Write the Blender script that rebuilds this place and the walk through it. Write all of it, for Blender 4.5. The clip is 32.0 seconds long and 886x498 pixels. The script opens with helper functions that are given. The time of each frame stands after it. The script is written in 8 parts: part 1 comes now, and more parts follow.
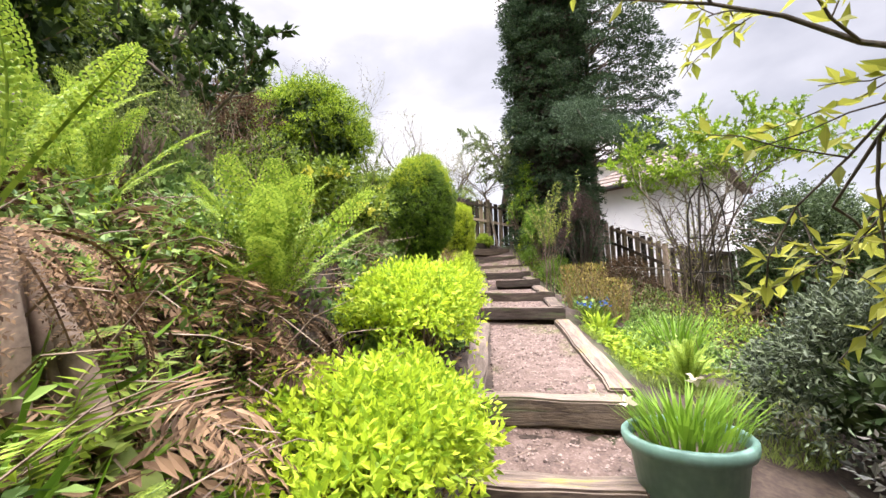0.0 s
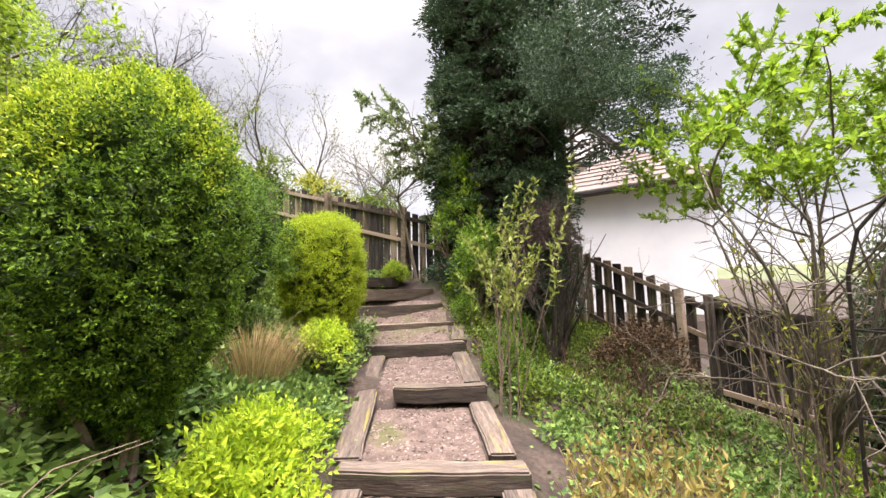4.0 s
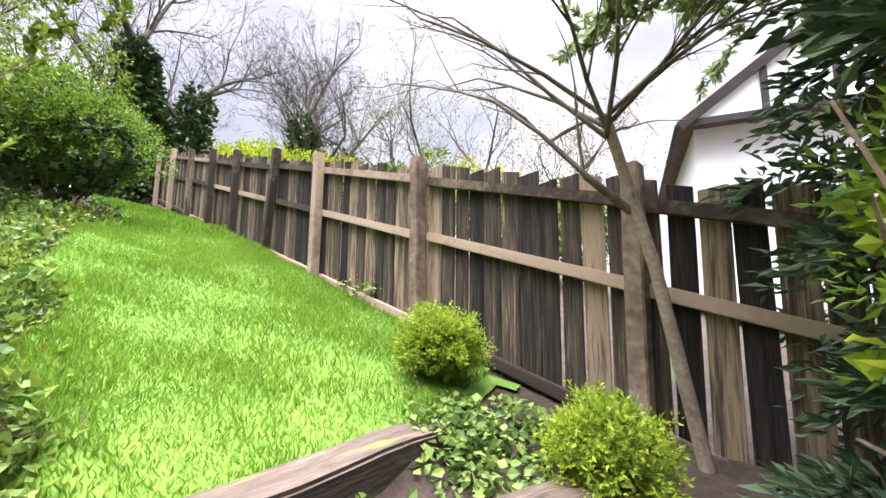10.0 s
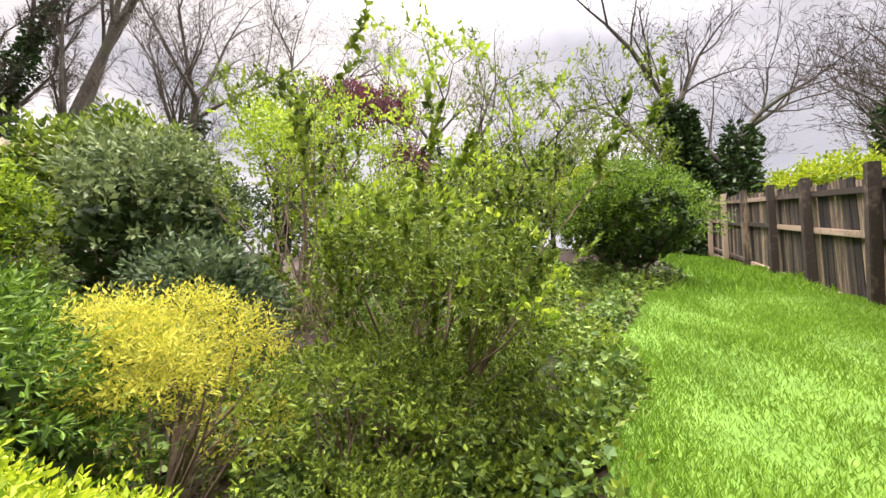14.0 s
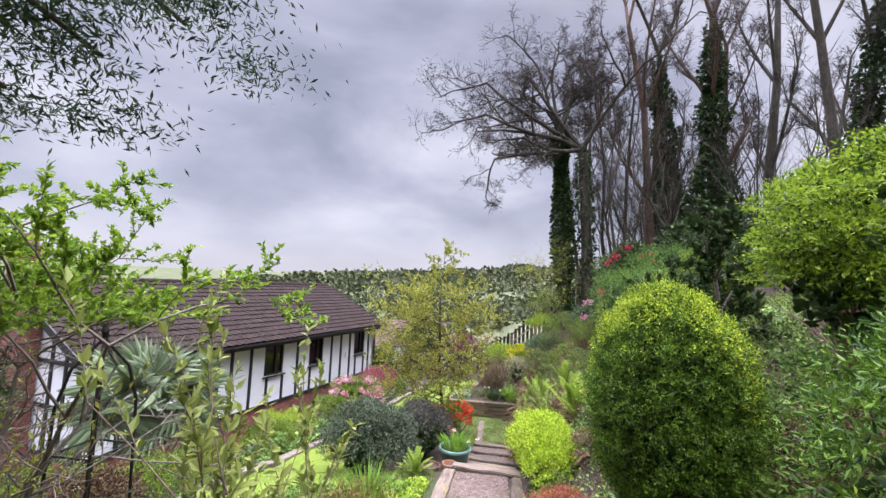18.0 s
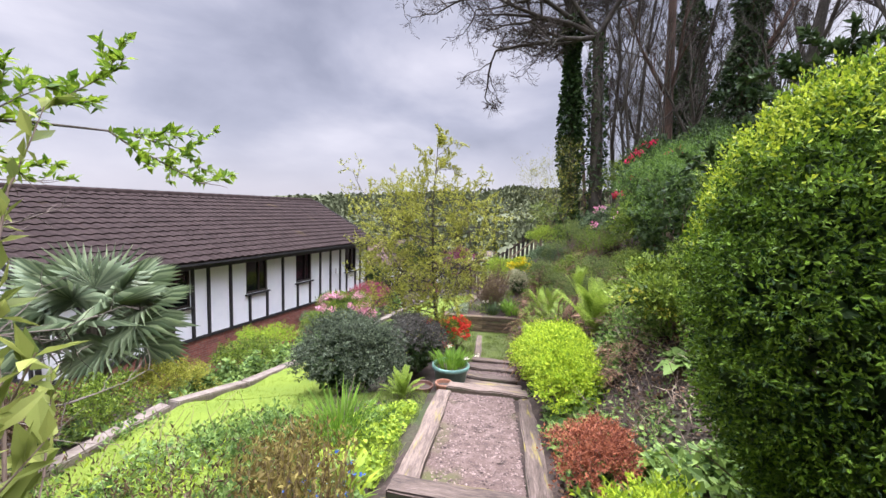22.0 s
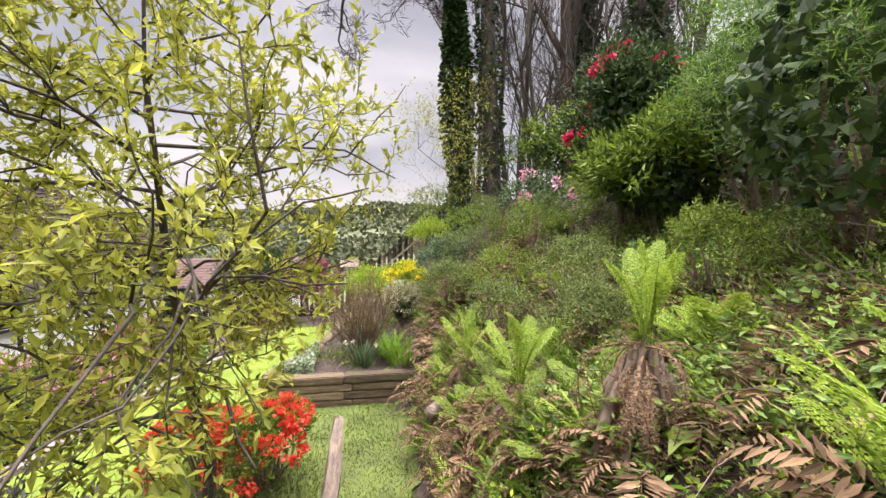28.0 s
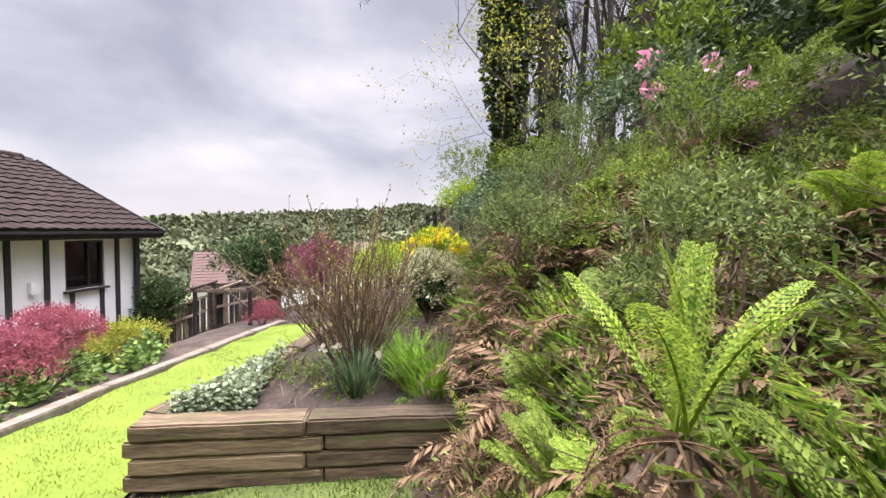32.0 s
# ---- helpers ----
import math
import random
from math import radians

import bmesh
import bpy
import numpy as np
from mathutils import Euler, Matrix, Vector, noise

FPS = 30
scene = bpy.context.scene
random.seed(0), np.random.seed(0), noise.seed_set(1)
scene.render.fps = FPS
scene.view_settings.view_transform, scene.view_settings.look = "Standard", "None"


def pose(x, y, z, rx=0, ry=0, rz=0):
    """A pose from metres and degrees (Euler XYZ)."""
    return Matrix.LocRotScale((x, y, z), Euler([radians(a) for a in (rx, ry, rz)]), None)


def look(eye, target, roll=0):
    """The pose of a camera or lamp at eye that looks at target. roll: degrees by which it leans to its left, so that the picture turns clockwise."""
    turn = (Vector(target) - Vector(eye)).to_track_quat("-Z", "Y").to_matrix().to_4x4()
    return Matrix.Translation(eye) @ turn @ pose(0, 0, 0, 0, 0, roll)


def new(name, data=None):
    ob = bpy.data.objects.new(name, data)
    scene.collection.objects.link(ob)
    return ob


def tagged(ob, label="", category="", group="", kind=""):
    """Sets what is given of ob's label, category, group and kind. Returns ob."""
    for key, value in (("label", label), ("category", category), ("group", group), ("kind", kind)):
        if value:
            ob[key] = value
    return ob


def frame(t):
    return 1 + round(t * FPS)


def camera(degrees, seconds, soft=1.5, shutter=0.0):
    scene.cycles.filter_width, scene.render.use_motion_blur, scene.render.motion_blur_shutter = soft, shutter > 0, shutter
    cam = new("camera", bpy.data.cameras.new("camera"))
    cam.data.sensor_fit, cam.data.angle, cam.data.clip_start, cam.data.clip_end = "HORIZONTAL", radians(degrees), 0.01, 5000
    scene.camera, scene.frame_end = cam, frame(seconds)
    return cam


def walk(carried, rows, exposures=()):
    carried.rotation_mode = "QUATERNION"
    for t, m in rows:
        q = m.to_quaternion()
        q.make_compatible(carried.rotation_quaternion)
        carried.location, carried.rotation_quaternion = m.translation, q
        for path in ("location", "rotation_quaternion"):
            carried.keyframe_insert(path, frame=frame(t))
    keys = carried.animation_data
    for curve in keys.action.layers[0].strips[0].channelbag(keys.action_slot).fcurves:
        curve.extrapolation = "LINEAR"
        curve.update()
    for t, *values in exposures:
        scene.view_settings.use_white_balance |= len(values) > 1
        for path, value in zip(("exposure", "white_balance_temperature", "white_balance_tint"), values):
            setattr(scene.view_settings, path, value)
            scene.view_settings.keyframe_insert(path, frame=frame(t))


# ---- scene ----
cam = camera(94.24, 32.0)
PATH = [
    (0.0, -0.471, -6.979, 1.638, 95.85, 1.59, 6.25),
    (0.5, -0.484, -6.396, 1.731, 95.63, 1.59, 2.90),
    (1.0, -0.384, -5.857, 1.835, 95.70, 1.80, 0.71),
    (1.5, -0.318, -5.316, 1.993, 95.76, 1.70, -0.53),
    (2.0, -0.296, -4.730, 2.214, 95.79, 1.73, -1.35),
    (2.5, -0.175, -4.194, 2.348, 95.76, 1.67, -1.91),
    (3.0, -0.131, -3.659, 2.502, 95.71, 1.52, -2.42),
    (3.5, -0.030, -3.187, 2.589, 95.80, 1.39, -2.74),
    (6.0, -0.009, 0.025, 2.994, 97.24, 1.20, -0.18),
    (6.5, -0.024, 0.414, 3.037, 97.37, 0.90, 2.19),
    (7.0, -0.078, 0.827, 3.170, 97.33, 0.71, 4.65),
    (7.5, -0.133, 1.209, 3.203, 97.32, 0.64, 7.32),
    (8.0, -0.194, 1.668, 3.209, 97.39, 0.48, 9.52),
    (8.5, -0.187, 2.084, 3.346, 97.38, 0.46, 11.43),
    (9.0, -0.197, 2.448, 3.500, 97.32, 0.33, 14.21),
    (9.5, -0.328, 2.764, 3.562, 97.39, -0.00, 18.58),
    (10.0, -0.403, 3.078, 3.620, 97.45, -0.51, 24.57),
    (10.5, -0.497, 3.292, 3.696, 97.48, -1.13, 31.74),
    (11.0, -0.622, 3.460, 3.753, 97.49, -1.62, 39.11),
    (11.5, -0.741, 3.597, 3.822, 97.49, -2.03, 46.10),
    (12.0, -0.829, 3.614, 3.877, 97.98, -2.30, 52.86),
    (12.5, -0.845, 3.550, 3.914, 98.64, -2.60, 60.02),
    (13.0, -0.823, 3.450, 3.911, 99.43, -3.10, 68.67),
    (13.5, -0.837, 3.333, 3.905, 99.97, -3.65, 79.61),
    (14.0, -0.771, 3.227, 3.893, 99.95, -4.07, 92.97),
    (14.5, -0.679, 3.152, 3.869, 99.64, -4.44, 107.34),
    (15.0, -0.609, 3.030, 3.855, 98.95, -4.46, 121.99),
    (15.5, -0.532, 2.919, 3.844, 98.26, -4.36, 135.97),
    (17.5, -0.306, 2.835, 3.837, 96.19, -2.62, -179.08),
    (18.0, -0.267, 2.828, 3.806, 94.96, -2.44, -172.08),
    (18.5, -0.263, 2.829, 3.681, 92.87, -2.05, -167.17),
    (19.0, -0.284, 2.799, 3.571, 89.93, -1.67, -164.38),
    (19.5, -0.287, 2.639, 3.528, 86.91, -1.53, -163.25),
    (20.0, -0.250, 2.436, 3.531, 84.85, -1.41, -163.46),
    (20.5, -0.232, 2.148, 3.475, 83.73, -1.60, -164.97),
    (21.0, -0.211, 1.856, 3.442, 83.62, -1.77, -167.26),
    (21.5, -0.174, 1.606, 3.449, 83.96, -1.81, -169.88),
    (22.0, -0.138, 1.279, 3.306, 84.28, -1.93, -172.59),
    (22.5, -0.069, 0.843, 3.248, 84.64, -2.11, -175.18),
    (23.0, -0.048, 0.428, 3.165, 84.94, -2.29, -177.68),
    (23.5, -0.000, 0.028, 3.095, 85.32, -2.44, 179.90),
    (24.0, 0.016, -0.330, 3.081, 85.55, -2.56, 177.45),
    (24.5, -0.006, -0.712, 2.900, 85.82, -2.80, 175.25),
    (25.0, 0.012, -1.137, 2.867, 86.04, -2.90, 173.54),
    (25.5, 0.032, -1.547, 2.756, 86.37, -3.01, 172.29),
    (27.5, -0.050, -3.859, 2.502, 86.75, -0.58, 169.69),
    (28.0, -0.155, -4.235, 2.424, 86.93, -0.57, 169.06),
    (28.5, -0.218, -4.649, 2.253, 87.00, -0.58, 168.63),
    (29.0, -0.275, -5.048, 2.136, 87.09, -0.67, 168.23),
    (29.5, -0.316, -5.422, 2.012, 87.19, -0.67, 167.98),
    (30.0, -0.330, -5.794, 1.882, 87.25, -0.69, 167.85),
    (30.5, -0.390, -6.158, 1.816, 87.19, -0.82, 168.02),
    (31.0, -0.429, -6.550, 1.673, 87.10, -0.67, 168.49),
    (31.5, -0.468, -6.974, 1.603, 87.18, -0.86, 169.88),
    (32.0, -0.455, -7.369, 1.581, 87.26, -0.86, 172.96),
]
walk(cam, [(t, pose(*p)) for t, *p in PATH], exposures=[(0, 0.7, 6900, 26), (1, 0.5, 6700, 30), (3, 0.62, 7000, 26), (6, 0.88, 7300, 26), (8, 1.0, 7200, 27), (10, 0.92, 6700, 27), (12, 0.7, 7000, 25), (15, 0.55, 7400, 29), (17.5, 0.22, 6200, 30), (25, 0.25, 6500, 30), (28, 0.5, 7000, 28), (32, 0.52, 6700, 28)])

# ---- world, sun ----
world = bpy.data.worlds.new("overcast_sky")
scene.world = world
world.use_nodes = True
wn, wl = world.node_tree.nodes, world.node_tree.links
wn.clear()
w_out = wn.new("ShaderNodeOutputWorld")
w_bg = wn.new("ShaderNodeBackground")
w_sky = wn.new("ShaderNodeTexSky")
w_sky.sky_type, w_sky.sun_disc = "NISHITA", False
w_sky.sun_elevation, w_sky.sun_rotation = radians(48), radians(200)
w_co = wn.new("ShaderNodeTexCoord")
w_map = wn.new("ShaderNodeMapping")
w_map.inputs["Scale"].default_value = (1.0, 1.0, 2.2)
w_n = wn.new("ShaderNodeTexNoise")
w_n.inputs["Scale"].default_value, w_n.inputs["Detail"].default_value = 2.2, 7.0
w_n.inputs["Roughness"].default_value, w_n.inputs["Distortion"].default_value = 0.5, 0.25
w_ramp = wn.new("ShaderNodeValToRGB")
e = w_ramp.color_ramp.elements
e[0].position, e[0].color = 0.36, (0.56, 0.645, 0.72, 1)
e[1].position, e[1].color = 0.70, (1.26, 1.36, 1.34, 1)
m_ = e.new(0.50)
m_.color = (0.77, 0.87, 0.94, 1)
w_sep = wn.new("ShaderNodeSeparateXYZ")
w_hz = wn.new("ShaderNodeMapRange")
w_hz.inputs["From Min"].default_value, w_hz.inputs["From Max"].default_value = 0.0, 0.16
w_hz.inputs["To Min"].default_value, w_hz.inputs["To Max"].default_value = 0.75, 0.0
w_mixh = wn.new("ShaderNodeMixRGB")
w_mixh.inputs[2].default_value = (1.21, 1.30, 1.30, 1)
w_mul = wn.new("ShaderNodeMixRGB")
w_mul.blend_type = "ADD"
w_mul.inputs[0].default_value = 0.02
wl.new(w_co.outputs["Generated"], w_map.inputs["Vector"])
wl.new(w_map.outputs["Vector"], w_n.inputs["Vector"])
wl.new(w_n.outputs["Fac"], w_ramp.inputs["Fac"])
wl.new(w_co.outputs["Generated"], w_sep.inputs["Vector"])
wl.new(w_sep.outputs["Z"], w_hz.inputs["Value"])
wl.new(w_hz.outputs["Result"], w_mixh.inputs[0])
wl.new(w_ramp.outputs["Color"], w_mixh.inputs[1])
wl.new(w_mixh.outputs["Color"], w_mul.inputs[1])
wl.new(w_sky.outputs["Color"], w_mul.inputs[2])
wl.new(w_mul.outputs["Color"], w_bg.inputs["Color"])
w_zen = wn.new("ShaderNodeMapRange")
w_zen.interpolation_type = "SMOOTHSTEP"
w_zen.inputs["From Min"].default_value, w_zen.inputs["From Max"].default_value = 0.57, 1.0
w_zen.inputs["To Min"].default_value, w_zen.inputs["To Max"].default_value = 0.35, 7.2
wl.new(w_sep.outputs["Z"], w_zen.inputs["Value"])
w_side = wn.new("ShaderNodeMapRange")
w_side.inputs["From Min"].default_value, w_side.inputs["From Max"].default_value = -1.0, 1.0
w_side.inputs["To Min"].default_value, w_side.inputs["To Max"].default_value = 1.4, 1.85
w_str = wn.new("ShaderNodeMath")
w_str.operation = "MULTIPLY"
wl.new(w_sep.outputs["Y"], w_side.inputs["Value"])
wl.new(w_zen.outputs["Result"], w_str.inputs[0])
wl.new(w_side.outputs["Result"], w_str.inputs[1])
wl.new(w_str.outputs[0], w_bg.inputs["Strength"])
wl.new(w_bg.outputs["Background"], w_out.inputs["Surface"])
sun = new("sun", bpy.data.lights.new("sun", "SUN"))
sun.data.energy, sun.data.angle, sun.data.color = 2.3, radians(30), (1.0, 0.96, 0.9)
sun.matrix_world = look((0, 0, 30), (-3, 10, 0))

# ---- materials ----
MATS = {}


def node_mat(name):
    m = bpy.data.materials.new(name)
    m.use_nodes = True
    nt = m.node_tree
    nt.nodes.clear()
    out = nt.nodes.new("ShaderNodeOutputMaterial")
    b = nt.nodes.new("ShaderNodeBsdfPrincipled")
    nt.links.new(b.outputs["BSDF"], out.inputs["Surface"])
    return m, nt, b, out


def leaf_mat(name, dark, light, rough=0.5, back=0.4, stain=0.25):
    """Leaves that differ from one another between two colours, with light passing through."""
    if name in MATS:
        return MATS[name]
    m, nt, b, out = node_mat(name)
    g = nt.nodes.new("ShaderNodeNewGeometry")
    ramp = nt.nodes.new("ShaderNodeValToRGB")
    ramp.color_ramp.elements[0].color = (*dark, 1)
    ramp.color_ramp.elements[1].color = (*light, 1)
    tex = nt.nodes.new("ShaderNodeTexCoord")
    n = nt.nodes.new("ShaderNodeTexNoise")
    n.inputs["Scale"].default_value, n.inputs["Detail"].default_value = 3.0, 3.0
    add = nt.nodes.new("ShaderNodeMath")
    add.operation, add.use_clamp = "MULTIPLY_ADD", True
    add.inputs[1].default_value = 1.6 * stain
    sub = nt.nodes.new("ShaderNodeMath")
    sub.operation = "SUBTRACT"
    sub.inputs[1].default_value = 0.8 * stain
    nt.links.new(tex.outputs["Object"], n.inputs["Vector"])
    nt.links.new(n.outputs["Fac"], add.inputs[0])
    nt.links.new(g.outputs["Random Per Island"], sub.inputs[0])
    nt.links.new(sub.outputs[0], add.inputs[2])
    nt.links.new(add.outputs[0], ramp.inputs["Fac"])
    nt.links.new(ramp.outputs["Color"], b.inputs["Base Color"])
    b.inputs["Roughness"].default_value = rough
    b.inputs["Specular IOR Level"].default_value = 0.22
    if back > 0:
        tr = nt.nodes.new("ShaderNodeBsdfTranslucent")
        mix = nt.nodes.new("ShaderNodeMixShader")
        mix.inputs[0].default_value = back
        nt.links.new(ramp.outputs["Color"], tr.inputs["Color"])
        nt.links.new(b.outputs["BSDF"], mix.inputs[1])
        nt.links.new(tr.outputs["BSDF"], mix.inputs[2])
        nt.links.new(mix.outputs[0], out.inputs["Surface"])
    MATS[name] = m
    return m


def surf_mat(name, cols, scale=4.0, rough=0.8, bump=0.3, stretch=(1, 1, 1), fine=40.0, metal=0.0, vary=0.0, moss=None, coord="Object", band=(0.32, 0.68)):
    """A worn surface: blotches and grain at two scales, bump, and a difference from piece to piece."""
    if name in MATS:
        return MATS[name]
    m, nt, b, out = node_mat(name)
    tex = nt.nodes.new("ShaderNodeTexCoord")
    mp = nt.nodes.new("ShaderNodeMapping")
    mp.inputs["Scale"].default_value = stretch
    nt.links.new(tex.outputs[coord], mp.inputs["Vector"])
    n1, n2 = nt.nodes.new("ShaderNodeTexNoise"), nt.nodes.new("ShaderNodeTexNoise")
    n1.inputs["Scale"].default_value, n1.inputs["Detail"].default_value = scale, 8.0
    n1.inputs["Roughness"].default_value = 0.65
    n2.inputs["Scale"].default_value, n2.inputs["Detail"].default_value = fine, 5.0
    info = nt.nodes.new("ShaderNodeObjectInfo")
    off = nt.nodes.new("ShaderNodeVectorMath")
    off.operation = "MULTIPLY_ADD"
    off.inputs[1].default_value = (37.0, 53.0, 71.0)
    nt.links.new(info.outputs["Random"], off.inputs[0])
    nt.links.new(mp.outputs["Vector"], off.inputs[2])
    for n in (n1, n2):
        nt.links.new(off.outputs[0] if vary else mp.outputs["Vector"], n.inputs["Vector"])
    ramp = nt.nodes.new("ShaderNodeValToRGB")
    el = ramp.color_ramp.elements
    for k, c in enumerate(cols):
        p = band[0] + (band[1] - band[0]) * k / (len(cols) - 1)
        if k == 0:
            el[0].position, el[0].color = p, (*c, 1)
        elif k == len(cols) - 1:
            el[len(el) - 1].position, el[len(el) - 1].color = p, (*c, 1)
        else:
            x = el.new(p)
            x.color = (*c, 1)
    mixf = nt.nodes.new("ShaderNodeMath")
    mixf.operation = "MULTIPLY_ADD"
    mixf.inputs[1].default_value = 0.35
    s1 = nt.nodes.new("ShaderNodeMath")
    s1.operation = "MULTIPLY_ADD"
    s1.inputs[1].default_value, s1.inputs[2].default_value = 0.65, 0.0
    nt.links.new(n1.outputs["Fac"], s1.inputs[0])
    nt.links.new(n2.outputs["Fac"], mixf.inputs[0])
    nt.links.new(s1.outputs[0], mixf.inputs[2])
    fac = mixf.outputs[0]
    if vary:
        v = nt.nodes.new("ShaderNodeMath")
        v.operation = "MULTIPLY_ADD"
        v.inputs[1].default_value = vary
        v2 = nt.nodes.new("ShaderNodeMath")
        v2.operation = "SUBTRACT"
        v2.inputs[1].default_value = vary / 2
        nt.links.new(info.outputs["Random"], v.inputs[0])
        nt.links.new(fac, v.inputs[2])
        nt.links.new(v.outputs[0], v2.inputs[0])
        fac = v2.outputs[0]
    nt.links.new(fac, ramp.inputs["Fac"])
    colour = ramp.outputs["Color"]
    if moss:
        n3 = nt.nodes.new("ShaderNodeTexNoise")
        n3.inputs["Scale"].default_value, n3.inputs["Detail"].default_value = moss[1], 6.0
        nt.links.new(off.outputs[0] if vary else tex.outputs[coord], n3.inputs["Vector"])
        r3 = nt.nodes.new("ShaderNodeValToRGB")
        r3.color_ramp.elements[0].position, r3.color_ramp.elements[1].position = moss[2], moss[2] + 0.12
        mx = nt.nodes.new("ShaderNodeMixRGB")
        mx.inputs[2].default_value = (*moss[0], 1)
        nt.links.new(n3.outputs["Fac"], r3.inputs["Fac"])
        nt.links.new(r3.outputs["Color"], mx.inputs[0])
        nt.links.new(colour, mx.inputs[1])
        colour = mx.outputs["Color"]
    nt.links.new(colour, b.inputs["Base Color"])
    b.inputs["Roughness"].default_value, b.inputs["Metallic"].default_value = rough, metal
    b.inputs["Specular IOR Level"].default_value = 0.3
    if bump:
        bp = nt.nodes.new("ShaderNodeBump")
        bp.inputs["Strength"].default_value, bp.inputs["Distance"].default_value = bump, 0.02
        nt.links.new(mixf.outputs[0], bp.inputs["Height"])
        nt.links.new(bp.outputs["Normal"], b.inputs["Normal"])
    MATS[name] = m
    return m


SOIL = surf_mat("soil_and_leaf_litter", [(0.016, 0.011, 0.008), (0.045, 0.031, 0.023), (0.10, 0.073, 0.052)], 2.6, 0.95, 0.9, fine=34, moss=((0.035, 0.048, 0.015), 0.9, 0.58))
GRASSY = surf_mat("lawn_soil", [(0.05, 0.11, 0.013), (0.085, 0.175, 0.02), (0.13, 0.23, 0.03)], 1.4, 0.9, 0.5, fine=60)
YELGRASS = surf_mat("mossy_yellow_lawn", [(0.085, 0.13, 0.012), (0.12, 0.17, 0.015), (0.16, 0.21, 0.025)], 1.4, 0.9, 0.3, fine=60)
WORNGRASS = surf_mat("worn_grass_soil", [(0.05, 0.05, 0.02), (0.08, 0.105, 0.024), (0.12, 0.155, 0.032)], 3.0, 0.9, 0.5, fine=60)
# far ground tones are raised so the colour carries the distance haze
FIELD = surf_mat("far_woods_and_fields", [(0.075, 0.085, 0.05), (0.11, 0.12, 0.07), (0.15, 0.16, 0.09)], 0.02, 0.95, 0, fine=0.15)
SLEEPER = surf_mat("weathered_sleeper_wood", [(0.04, 0.029, 0.022), (0.115, 0.085, 0.064), (0.225, 0.17, 0.128)], 2.5, 0.85, 0.7, stretch=(1, 9, 9), fine=14, vary=0.12, moss=((0.22, 0.18, 0.035), 2.2, 0.60))
SLEEPER_END = surf_mat("dark_sleeper_side_wood", [(0.018, 0.013, 0.01), (0.055, 0.04, 0.03), (0.12, 0.09, 0.06)], 3, 0.8, 0.6, stretch=(1, 9, 9), fine=14, vary=0.2, moss=((0.06, 0.07, 0.03), 2.0, 0.56))
BEDWOOD = surf_mat("bed_wall_timber", [(0.026, 0.018, 0.011), (0.095, 0.064, 0.037), (0.22, 0.155, 0.088)], 2.0, 0.8, 0.7, stretch=(1, 9, 9), fine=12, vary=0.25, moss=((0.065, 0.075, 0.02), 1.6, 0.57))
BOARD = surf_mat("fence_board_wood", [(0.008, 0.007, 0.007), (0.030, 0.023, 0.019), (0.085, 0.064, 0.046), (0.30, 0.225, 0.15)], 1.6, 0.85, 0.5, stretch=(13, 13, 1.1), fine=7, vary=0.34, moss=((0.10, 0.11, 0.03), 1.1, 0.60))
RAILWOOD = surf_mat("fence_rail_wood", [(0.04, 0.029, 0.022), (0.16, 0.118, 0.084), (0.34, 0.255, 0.185)], 2.0, 0.85, 0.4, fine=20, vary=0.5)
GRAVEL = surf_mat("pinkish_gravel", [(0.04, 0.026, 0.02), (0.10, 0.067, 0.052), (0.18, 0.13, 0.105)], 9, 0.9, 0.7, fine=60, moss=((0.075, 0.075, 0.025), 1.3, 0.56))
BARK = surf_mat("grey_brown_bark", [(0.05, 0.04, 0.03), (0.13, 0.105, 0.08), (0.23, 0.19, 0.15)], 5, 0.9, 0.7, stretch=(1, 1, 0.3), fine=30)
BARK_RED = surf_mat("reddish_pine_bark", [(0.04, 0.026, 0.018), (0.105, 0.064, 0.045), (0.18, 0.115, 0.082)], 5, 0.9, 0.7, stretch=(1, 1, 0.3), fine=30)
WOODBARK = surf_mat("dark_woodland_bark", [(0.022, 0.018, 0.013), (0.06, 0.05, 0.037), (0.125, 0.105, 0.08)], 4, 0.9, 0.7, stretch=(1, 1, 0.3), fine=30, moss=((0.05, 0.055, 0.025), 0.7, 0.56))
TWIG = surf_mat("twig_bark", [(0.07, 0.05, 0.036), (0.17, 0.12, 0.085), (0.28, 0.205, 0.15)], 8, 0.85, 0.2, fine=40)
TWIG_PALE = surf_mat("pale_dry_stem", [(0.10, 0.075, 0.05), (0.24, 0.18, 0.125), (0.40, 0.32, 0.23)], 6, 0.9, 0.3)
DARKTWIG = surf_mat("dark_twig_bark", [(0.02, 0.015, 0.012), (0.05, 0.04, 0.03), (0.09, 0.07, 0.05)], 8, 0.85, 0.2, fine=40)
RENDERWALL = surf_mat("white_render", [(0.70, 0.71, 0.72), (0.79, 0.79, 0.78), (0.83, 0.83, 0.82)], 1.2, 0.85, 0.15, fine=50)
TIMBER = surf_mat("black_painted_timber", [(0.014, 0.013, 0.013), (0.028, 0.026, 0.025), (0.05, 0.045, 0.042)], 5, 0.6, 0.3, fine=30)
